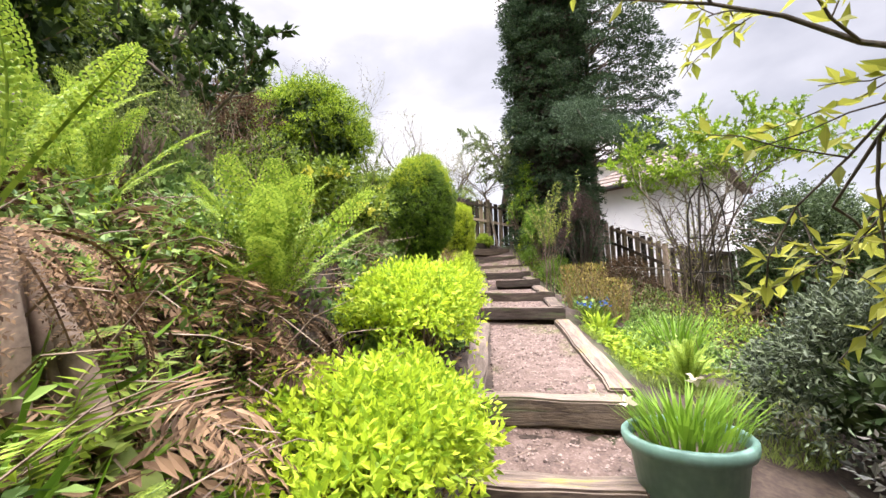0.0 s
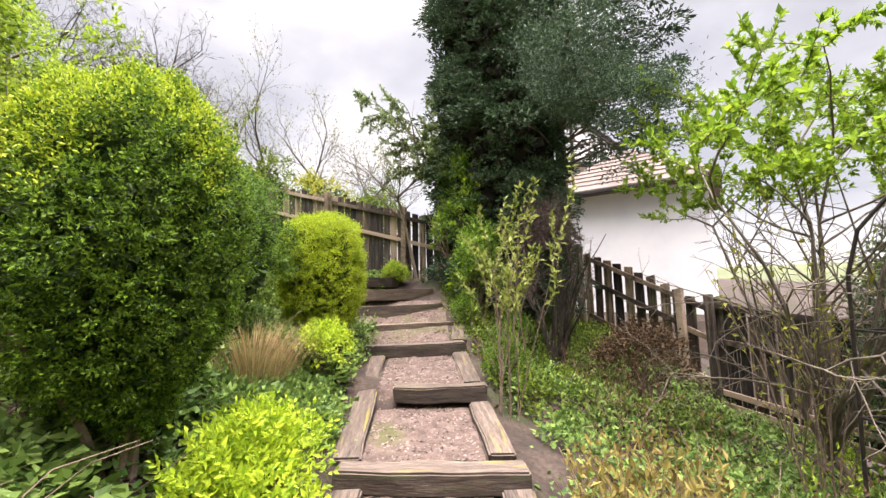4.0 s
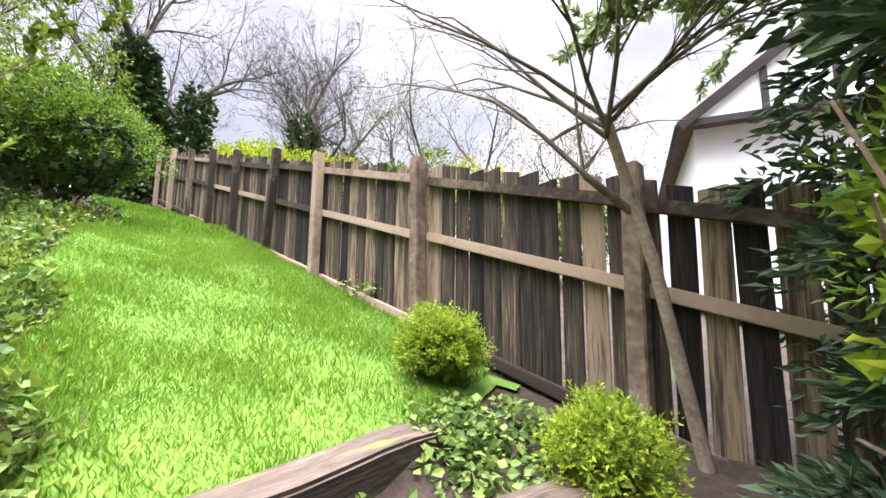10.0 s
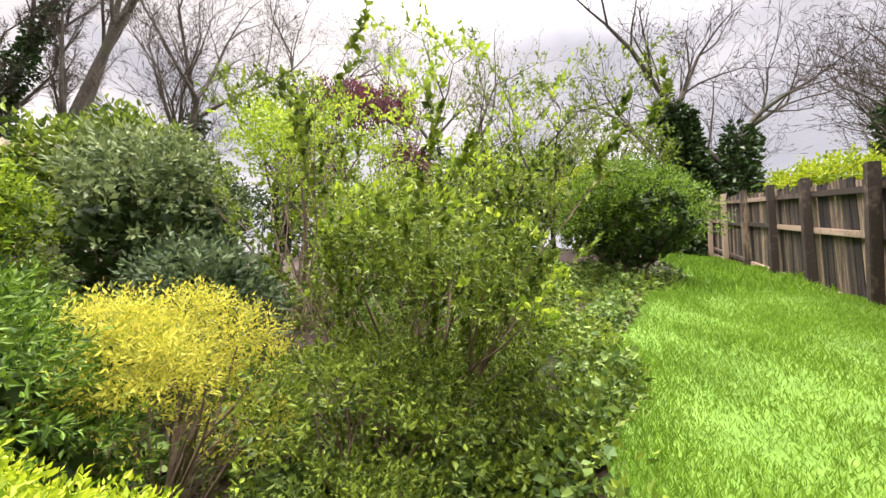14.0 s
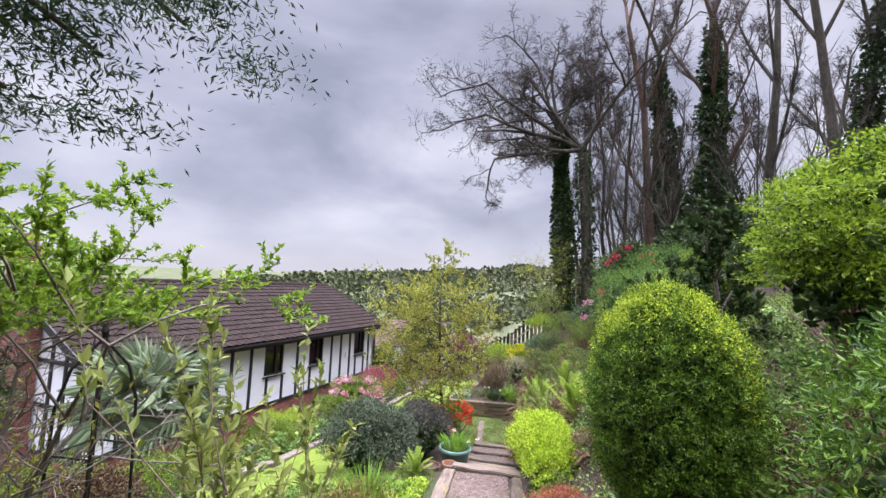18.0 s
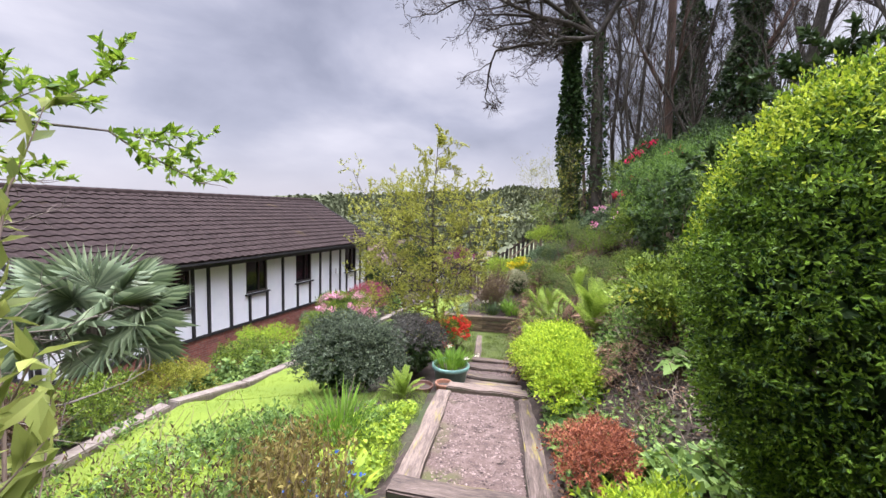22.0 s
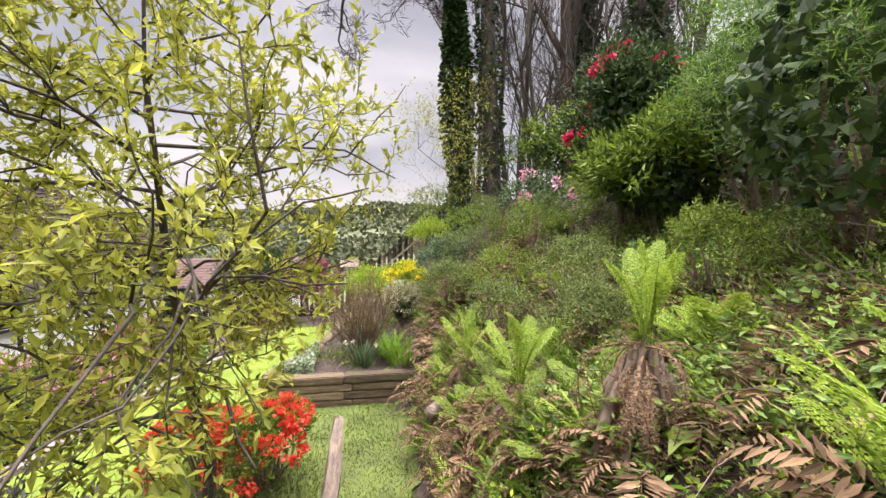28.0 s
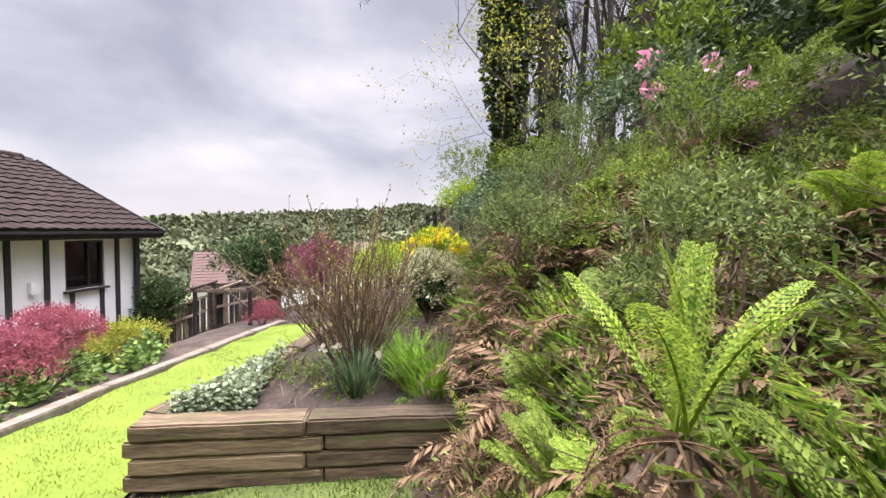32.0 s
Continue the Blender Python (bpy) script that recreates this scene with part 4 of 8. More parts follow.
def tile_rows(u0, u1, flip):
    n = int((u1 - u0) / TW)
    prof = np.array([[0.0, 0.0], [0.07, 0.028], [0.15, 0.034], [0.22, 0.01], [0.30, 0.0]])
    V, Fc = [], []
    for c in range(NC):
        a, b = RUN * c / NC, RUN * (c + 1) / NC + 0.04
        for i in range(n):
            u = u0 + i * TW
            k = len(V)
            jig = 0.004 * math.sin(i * 5.3 + c * 2.7)
            for dist, lift in ((a, 0.055 + jig), (b, 0.018)):
                for pu, pz in prof:
                    vv = -0.5 + dist * math.cos(SLOPE) - (pz + lift) * math.sin(SLOPE)
                    zz = 1.42 + dist * math.sin(SLOPE) + (pz + lift) * math.cos(SLOPE)
                    V.append((u + pu, vv if not flip else VW - vv, zz))
            for pu, pz in prof:
                vv = -0.5 + a * math.cos(SLOPE) - 0.01 * math.sin(SLOPE)
                V.append((u + pu, vv if not flip else VW - vv, 1.42 + a * math.sin(SLOPE) + 0.01))
            for q in range(4):
                Fc.append((k + q, k + q + 1, k + 6 + q, k + 5 + q))
                Fc.append((k + 10 + q, k + 11 + q, k + q + 1, k + q))
    return np.array(V), np.array(Fc)


for flip in (False, True):
    v, f = tile_rows(U0 - 0.25, U1 + 0.25, flip)
    tagged(put("roof", raw_mesh("roof", v, f, TILE), house), "brown interlocking roof tiles", kind="stuff")
    o = hpart("roof_deck", U1 - U0 + 0.4, RUN - 0.05, 0.06, (U0 + U1) / 2, 1.8 if not flip else VW - 1.8, 0, TIMBER)
    o.matrix_basis = pose((U0 + U1) / 2, (VW / 2 - 0.5) / 2 if not flip else VW - (VW / 2 - 0.5) / 2, (1.42 + 3.45) / 2 - 0.06, math.degrees(SLOPE) * (1 if not flip else -1))
for i in range(31):
    bm = bmesh.new()
    bmesh.ops.create_cone(bm, cap_ends=True, segments=10, radius1=0.13, radius2=0.125, depth=0.46)
    o = part("ridge_tile", bm, TILE, house)
    o.matrix_basis = pose(U0 - 0.02 + i * 0.455, VW / 2, 3.46, 0, 90 + 0.6, 0)
for flip in (0, 1):
    for u in (U0 - 0.27, U1 + 0.27):
        o = hpart("bargeboard", 0.04, RUN + 0.02, 0.2, u, 0, 0, TIMBER)
        o.matrix_basis = pose(u, (VW / 2 - 0.5) / 2 if not flip else VW - (VW / 2 - 0.5) / 2, (1.42 + 3.45) / 2 - 0.16, math.degrees(SLOPE) * (1 if not flip else -1))

# ---- plants ----
def lumpy(n, rx, ry, rz, lumps, depth=0.25, rough=0.25, low=-1.0):
    """Points and outward directions in the skin of an uneven rounded mass."""
    d = unit(n)
    d[:, 2] = np.where(d[:, 2] < low, -d[:, 2], d[:, 2])
    c = unit(lumps)
    near = (d @ c.T).max(1)
    r = (1 - rough) + rough * np.clip((near - 0.6) / 0.4, 0, 1)
    r = r * (1 - depth * RNG.power(1.6, n)[::-1] * 0 - depth * RNG.uniform(0, 1, n) ** 2)
    return d * r[:, None] * [rx, ry, rz], d


def bush(name, label, x, y, rx, ry, h, n, size, mat, stems=8, twig=None, cat="bush", width=0.5, rough=0.3, lumps=14, depth=0.4, z=None, lift=0.0, up=0.4, core=None, extra=(), group="", layer=1.0, jitter=0.8, m=8):
    """A bush on the ground: stems, leafy shoots in uneven rounded clumps, and where given flowers."""
    zb = H(x, y) - 0.02 if z is None else z
    ob = thing(name, (x, y, zb), label, cat, group)
    hc = h - lift
    if size < 0.12:
        n, size = int(n * 1.35), size * 0.8
    R = np.array([rx, ry, hc / 2])
    lumps = max(9, lumps)
    part_r = np.clip(0.66 - 0.75 * rough, 0.26, 0.6) * RNG.uniform(0.7, 1.25, lumps)
    cd = unit(lumps)
    cd[:, 2] = np.where(cd[:, 2] < -0.45, -cd[:, 2], cd[:, 2])
    cc = cd * (np.clip(1.02 - part_r, 0.3, 1) * RNG.uniform(0.8, 1.05, lumps))[:, None]
    k = n // m + 1
    w = RNG.choice(lumps, k, p=part_r ** 2 / (part_r ** 2).sum())
    q = unit(k)
    q[:, 2] = np.where(q[:, 2] < -0.5, -q[:, 2], q[:, 2])
    p = cc[w] + q * part_r[w][:, None] * (1 - depth * 0.7 * RNG.uniform(0, 1, (k, 1)) ** 2) * [1, 1, layer]
    p = p * R + RNG.normal(size=p.shape) * size * 0.35
    d = q * 0.9 + cd[w] * 0.4 + RNG.normal(size=p.shape) * 0.45 * jitter + [0, 0, up]
    p[:, 2] = np.maximum(p[:, 2] + lift + hc / 2, 0.015)
    v, f = sprigs(p, d, m, size * 2.4, size, width)
    v[:, 2] = np.maximum(v[:, 2], 0.01)
    tagged(put("foliage", raw_mesh("foliage", v, f, mat), ob), kind="stuff")
    # fill leaves added in the middle block see-through; dark ones put shade there
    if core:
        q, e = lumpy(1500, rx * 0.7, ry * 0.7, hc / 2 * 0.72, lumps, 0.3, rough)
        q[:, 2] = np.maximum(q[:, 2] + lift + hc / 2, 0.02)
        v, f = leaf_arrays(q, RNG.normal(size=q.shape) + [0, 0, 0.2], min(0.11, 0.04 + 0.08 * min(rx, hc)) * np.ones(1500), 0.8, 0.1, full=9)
        tagged(put("shade_fill", raw_mesh("shade_fill", v, f, core), ob), kind="stuff")
    if stems:
        segs = []
        for j in range(stems):
            a = RNG.uniform(0, 6.28)
            t = np.array([rx * 0.75 * math.cos(a) * RNG.uniform(0.2, 1), ry * 0.75 * math.sin(a) * RNG.uniform(0.2, 1), h * RNG.uniform(0.55, 0.92)])
            s0 = np.array([0.1 * rx * math.cos(a), 0.1 * ry * math.sin(a), -0.04])
            s, _ = grow(s0, s0 + (t - s0) * 0.6, 0.012 + 0.006 * h, 1, 0.5, 3, 0.6)
            segs.append(s)
        v, f = tubes(np.concatenate(segs), 4)
        tagged(put("branchwork", raw_mesh("branchwork", v, f, twig or TWIG), ob), kind="stuff")
    for nm, em, en, es, et in extra:
        j = RNG.integers(0, lumps, en)
        e = unit(en) * [1, 1, 0.6] + cd[j] + [0, 0, 0.5]
        e /= np.linalg.norm(e, axis=1, keepdims=True)
        q = (cc[j] + e * part_r[j][:, None] * 1.06) * R + [0, 0, lift + hc / 2]
        q = np.repeat(q, et, 0) + RNG.normal(size=(en * et, 3)) * es * 0.35
        v, f = leaf_arrays(q, np.repeat(e, et, 0) + RNG.normal(size=q.shape) * 0.7 + [0, 0, 0.3], es * RNG.uniform(0.7, 1.2, len(q)), 0.8)
        tagged(put(nm, raw_mesh(nm, v, f, em), ob), kind="stuff")
    return ob


def limbed_tree(name, label, base, fork, targets, r, levels, mat, leaf, per, bark, seed, cat="tree", width=0.45, kids=4, ratio=0.5, spread=0.6, free=None, up=0.05, reach=0.62, thin=0.5, wiggle=0.14, low=-99.0, sides=5, part_name="crown", limb_r=0.6, ivy=None):
    """A tree of several limbs that reach out to chosen places; leaves or fine twigs stand on the branch ends."""
    rng = np.random.default_rng(seed)
    b = np.array(base, float)
    ob = thing(name, base, label, cat)
    f0 = np.array(fork, float) - b
    mid = f0 * 0.5 + rng.normal(size=3) * 0.03
    trunk = [(0, 0, -0.12, r * 1.15, *mid, r * 0.9), (*mid, r * 0.9, *f0, r * 0.8)]
    v, f = tubes(trunk, 9)
    put("trunk", raw_mesh("trunk", v, f, bark, True), ob)
    allsegs = []
    ok = None if free is None else (lambda q: free(q + b))
    for t in targets:
        g = np.array(t, float) - b - f0
        s, _ = grow(f0, f0 + g * reach, r * limb_r, levels, spread, kids, ratio, rng, wiggle, up, 4, thin, ok)
        if not len(s):
            continue
        v, f = tubes(s, sides)
        put("limb", raw_mesh("limb", v, f, bark, True), ob)
        allsegs.append(s)
    s = np.concatenate(allsegs)
    rm = r * limb_r * thin ** (levels - 1) * 1.02
    v, f = on_twigs(s, rm, per, leaf, width, rng, lambda P: P[:, 2] + b[2] > low)
    tagged(put(part_name, raw_mesh(part_name, v, f, mat), ob), kind="stuff")
    if ivy:
        count, rad = ivy
        k = rng.integers(0, 2, count)
        w = rng.uniform(0, 1, (count, 1))
        tr = np.array(trunk)[k]
        p = tr[:, :3] * (1 - w) + tr[:, 4:7] * w
        n = rng.normal(size=p.shape) * [1, 1, 0.4]
        n /= np.linalg.norm(n, axis=1, keepdims=True)
        shag = 0.7 + 0.45 * np.sin(p[:, 2:3] * 1.7 + 2 * np.sin(p[:, 2:3] * 0.6))
        p = p + n * (r + rad * shag * rng.uniform(0.1, 1, (count, 1)))
        v, f = leaf_arrays(p, n + rng.normal(size=p.shape) * 0.5 - [0, 0, 0.3], 0.17 * rng.uniform(0.6, 1.3, count), 0.8)
        put("ivy", raw_mesh("ivy", v, f, L_IVY), ob, "dark ivy clothing the trunk")
    return ob


def leafy_tree(name, label, base, top, r0, levels, mat, leaf, per, bark=None, spread=0.6, kids=3, ratio=0.62, seed=1, cat="tree", width=0.5, up=0.2, clump=0.16, wiggle=0.12, droop=0.0, sides=5, steps=3, trunk_also=None, thin=0.42, hair=0.32):
    """A tree with real limbs and leaves in loose clumps at the tips."""
    rng = np.random.default_rng(seed)
    b = np.array([0, 0, -0.1])
    t = np.array(top, float) - np.array(base, float)
    ob = thing(name, base, label, cat)
    segs, tips = grow(b, t, r0, levels, spread, kids, ratio, rng, wiggle, up, steps, thin)
    v, f = tubes(segs, sides)
    put("trunk", raw_mesh("trunk", v, f, bark or BARK, True), ob)
    if per:
        v, f = on_twigs(segs, r0 * thin ** levels * 1.02, per, leaf, width, rng)
        tagged(put("crown", raw_mesh("crown", v, f, mat), ob), kind="stuff")
    else:
        if hair:
            v, f = on_twigs(segs, r0 * thin ** levels * 1.02, 1, hair, 0.016, rng, None, 0.7)
            tagged(put("twig_haze", raw_mesh("twig_haze", v, f, L_HAIR), ob), kind="stuff")
    if trunk_also:
        im, count, hmax, rad = trunk_also
        thick = segs[segs[:, 3] > max(0.035, 0.40 * r0)]
        w = np.linalg.norm(thick[:, 4:7] - thick[:, :3], axis=1) * (thick[:, 3] + 0.12)
        w = w * (np.minimum(thick[:, 2], thick[:, 6]) < hmax)
        s = thick[rng.choice(len(thick), count * 2, p=w / w.sum())]
        w = rng.uniform(0, 1, (len(s), 1))
        p = s[:, :3] * (1 - w) + s[:, 4:7] * w
        ok = rng.uniform(0, 1, len(p)) > (p[:, 2] / hmax) ** 4
        # trunks carry most of the ivy
        p, rr = p[ok][:count], s[ok][:count, 3]
        nrm = rng.normal(size=p.shape)
        nrm[:, 2] *= 0.4
        nrm /= np.linalg.norm(nrm, axis=1, keepdims=True)
        shag = np.clip(1.15 - 0.8 * p[:, 2:3] / hmax, 0.2, 1.2) * (0.75 + 0.45 * np.sin(p[:, 2:3] * 1.9 + 1.7 * np.sin(p[:, 2:3] * 0.7)))
        p = p + nrm * (rr[:, None] + rad * 1.25 * shag * rng.uniform(0.1, 1, (len(p), 1)))
        v, f = leaf_arrays(p, nrm + rng.normal(size=p.shape) * 0.5 - [0, 0, 0.3], 0.17 * rng.uniform(0.6, 1.3, len(p)), 0.8)
        put("ivy", raw_mesh("ivy", v, f, im), ob, "dark ivy clothing the trunk")
    return ob


FRONDS = {}


def frond_mesh(mat, length, seed, pinna=0.16, arch=0.55):
    """One arching frond: a thin rib with paired leaflets that shorten to the tip."""
    key = (mat.name, round(length, 2), seed)
    if key in FRONDS:
        return FRONDS[key]
    rng = np.random.default_rng(seed)
    n = 26
    t = np.linspace(0.02, 1, n)
    x = length * (t * 0.95 - 0.25 * arch * t ** 3)
    z = length * (0.75 * t * (1 - 0.2 * arch) - arch * 0.75 * t ** 2.2)
    rib = np.stack([x, 0.02 * np.sin(t * 3 + seed), z], 1)
    segs = [(*rib[i], 0.006 * (1 - t[i]) + 0.0015, *rib[i + 1], 0.006 * (1 - t[i + 1]) + 0.0015) for i in range(n - 1)]
    v1, f1 = tubes(segs, 3)
    P, D, S = [], [], []
    for i in range(3, n):
        w = pinna * length * math.sin(math.pi * min(1, 0.12 + 0.95 * (1 - t[i]) ** 0.75)) ** 0.8 * (0.55 + 0.9 * (1 - t[i]))
        tang = rib[i] - rib[i - 1]
        tang = tang / np.linalg.norm(tang)
        for s in (-1, 1):
            side = np.array([0, s, 0]) + tang * 0.45 + np.array([0, 0, -0.12 + 0.05 * rng.normal()])
            m = 5
            for q in range(m):
                a = rib[i] + side / np.linalg.norm(side) * w * (q / m)
                for s2 in (-1, 1):
                    P.append(a)
                    D.append(side * 0.75 + tang * s2 * 0.8 + rng.normal(size=3) * 0.1)
                    S.append(w * 0.30 * (1 - 0.55 * q / m) + 0.004)
    v2, f2 = leaf_arrays(np.array(P), np.array(D), np.array(S), 0.5, 0.1, np.tile([[0, 0, 1.0]], (len(P), 1)) + 0.15 * rng.normal(size=(len(P), 3)))
    v = np.concatenate([v1, v2])
    f = np.concatenate([np.concatenate([f1[:, [0, 1, 2]], f1[:, [0, 2, 3]]]), f2 + len(v1)])
    FRONDS[key] = raw_mesh("frond", v, f, mat)
    return FRONDS[key]


def fern(x, y, length, count, mat, label, z=None, arch=0.55, dead=0, group="ferns on the bank", tilt=0.0, pinna=0.18):
    zb = H(x, y) if z is None else z
    ob = thing("fern", (x, y, zb), label, "fern", group)
    for k in range(count):
        o = put("frond", frond_mesh(mat, length, k % 3, pinna, arch + 0.1 * (k % 2)), ob)
        o.matrix_basis = pose(0, 0, 0, RNG.uniform(-10, 10), RNG.uniform(-42, 4) + tilt, k * 360 / count + RNG.uniform(-14, 14)) @ Matrix.Diagonal((*([RNG.uniform(0.7, 1.1)] * 3), 1))
    for k in range(dead):
        o = put("dead_frond", frond_mesh(L_BROWN, length * 0.8, 5 + k % 2, 0.10, 1.2), ob, "withered brown frond")
        o.matrix_basis = pose(0, 0, 0.02, RNG.uniform(-20, 20), RNG.uniform(15, 40), RNG.uniform(0, 360))
    return ob


def tuft(name, label, x, y, r, h, n, mat, cat="plant", width=0.06, lean=0.35, z=None, group="", extra=None):
    """Upright strap leaves or stems from one root."""
    zb = H(x, y) if z is None else z
    ob = thing(name, (x, y, zb), label, cat, group)
    a, q = RNG.uniform(0, 6.28, n), r * np.sqrt(RNG.uniform(0, 1, n))
    base = np.stack([q * np.cos(a), q * np.sin(a), np.full(n, -0.02)], 1)
    D = np.stack([np.cos(a) * lean * q / r, np.sin(a) * lean * q / r, np.ones(n)], 1) + RNG.normal(size=(n, 3)) * 0.12
    L = h * RNG.uniform(0.55, 1.1, n)
    D /= np.linalg.norm(D, axis=1, keepdims=True)
    mid = base + D * L[:, None] * 0.6
    D2 = D + np.stack([np.cos(a), np.sin(a), -0.3 * np.ones(n)], 1) * lean * 0.7
    D2 /= np.linalg.norm(D2, axis=1, keepdims=True)
    tip = mid + D2 * L[:, None] * 0.45
    S = np.stack([-np.sin(a), np.cos(a), np.zeros(n)], 1) * (L * width / 2)[:, None]
    v = np.stack([base - S * 0.7, base + S * 0.7, mid + S, tip, mid - S], 1).reshape(-1, 3)
    i = np.arange(n)[:, None] * 5
    f = np.concatenate([i + [[0, 1, 2]], i + [[0, 2, 4]], i + [[4, 2, 3]]])
    tagged(put("leaf_tuft", raw_mesh("leaf_tuft", v, f, mat), ob), kind="stuff")
    if extra:
        en, em, es, label2, nm = extra
        k = RNG.integers(0, n, en)
        p = np.repeat(tip[k] + [0, 0, 0.03], 6, 0)
        v, f = leaf_arrays(p, RNG.normal(size=p.shape) + [0, 0, 0.4], es, 0.7)
        tagged(put(nm, raw_mesh(nm, v, f, em), ob, label2), kind="stuff")
    return ob


def rosette(name, label, x, y, n, size, mat, width=0.42):
    """Broad leaves spreading from one root, each a part of its plant."""
    ob = thing(name, (x, y, H(x, y)), label, "plant")
    for k in range(n):
        a = k * 2.4 + RNG.uniform(-0.3, 0.3)
        rise = 0.25 + 1.1 * k / n
        d = np.array([[math.cos(a), math.sin(a), rise]])
        d /= np.linalg.norm(d)
        L = size * RNG.uniform(0.75, 1.15) * (1 - 0.35 * k / n)
        w, m = width * L, 7
        u = np.linspace(0, 1, m)
        half = w * 0.5 * np.sin(np.pi * u ** 0.8) ** 0.8 * (u < 0.99)
        side = np.array([-math.sin(a), math.cos(a), 0.0])
        rib = d * (u * L)[:, None] - np.array([0, 0, 1.0]) * (0.45 * L * u ** 2.2)[:, None]
        ripple = 0.012 * np.sin(u * 17 + k)
        v = np.concatenate([rib, rib + side * half[:, None] + np.stack([0 * u, 0 * u, half * 0.35 + ripple], 1), rib - side * half[:, None] + np.stack([0 * u, 0 * u, half * 0.35 - ripple], 1)])
        i = np.arange(m - 1)
        f = np.concatenate([np.stack([i, i + 1, i + 1 + m, i + m], 1), np.stack([i, i + 2 * m, i + 1 + 2 * m, i + 1], 1)])
        put("leaf", raw_mesh("leaf", v, f, mat, True), ob)
    return ob


def twig_mass(name, label, test, box, n, length, mat, steep=0.5):
    x, y = RNG.uniform(box[0], box[1], n * 3), RNG.uniform(box[2], box[3], n * 3)
    ok = test(x, y)
    x, y = x[ok][:n], y[ok][:n]
    a = np.stack([x, y, lie(x, y) + 0.01], 1)
    d = RNG.normal(size=a.shape) * [1, 1, 0.2] + [0, 0, steep]
    d /= np.linalg.norm(d, axis=1, keepdims=True)
    L = length * RNG.uniform(0.4, 1.3, (len(a), 1))
    b = a + d * L * 0.6
    c = b + (d + RNG.normal(size=a.shape) * 0.25 - [0, 0, 0.25]) * L * 0.4
    r = np.full((len(a), 1), 0.0045)
    v, f = tubes(np.concatenate([np.concatenate([a, r, b, r * 0.7], 1), np.concatenate([b, r * 0.7, c, r * 0.35], 1)]), 3)
    return tagged(put(name, raw_mesh(name, v, f, mat)), label, "twigs", kind="stuff")


def cover(name, label, test, box, n, size, mat, height=0.1, cat="ground cover", width=0.8, clumps=None):
    """Low leaves over a stretch of ground, in patches."""
    m = n * 3
    if clumps:
        k = len(box)
        cx, cy = RNG.uniform(box[0], box[1], clumps), RNG.uniform(box[2], box[3], clumps)
        w = RNG.integers(0, clumps, m)
        x, y = cx[w] + RNG.normal(size=m) * 0.13, cy[w] + RNG.normal(size=m) * 0.13
        hh = np.exp(-((x - cx[w]) ** 2 + (y - cy[w]) ** 2) / 0.03)
    else:
        x, y = RNG.uniform(box[0], box[1], m), RNG.uniform(box[2], box[3], m)
        hh = 0.5 + 0.5 * np.sin(x * 6 + np.sin(y * 4)) * np.sin(y * 7)
    ok = test(x, y) & (np.abs(x + 0.05) > 0.66)
    x, y, hh = x[ok][:n], y[ok][:n], hh[ok][:n]
    P = np.stack([x, y, lie(x, y) + height * RNG.uniform(0.05, 1, len(x)) * (0.4 + hh)], 1)
    D = RNG.normal(size=P.shape) * [1, 1, 0.35] + [0, 0, 0.25]
    roll = RNG.normal(size=P.shape) * 0.65 + [0, 0, 1.0]
    v, f = leaf_arrays(P, D, size * RNG.uniform(0.5, 1.3, len(P)), width, 0.15, roll)
    return tagged(put(name, raw_mesh(name, v, f, mat)), label, cat, kind="stuff")


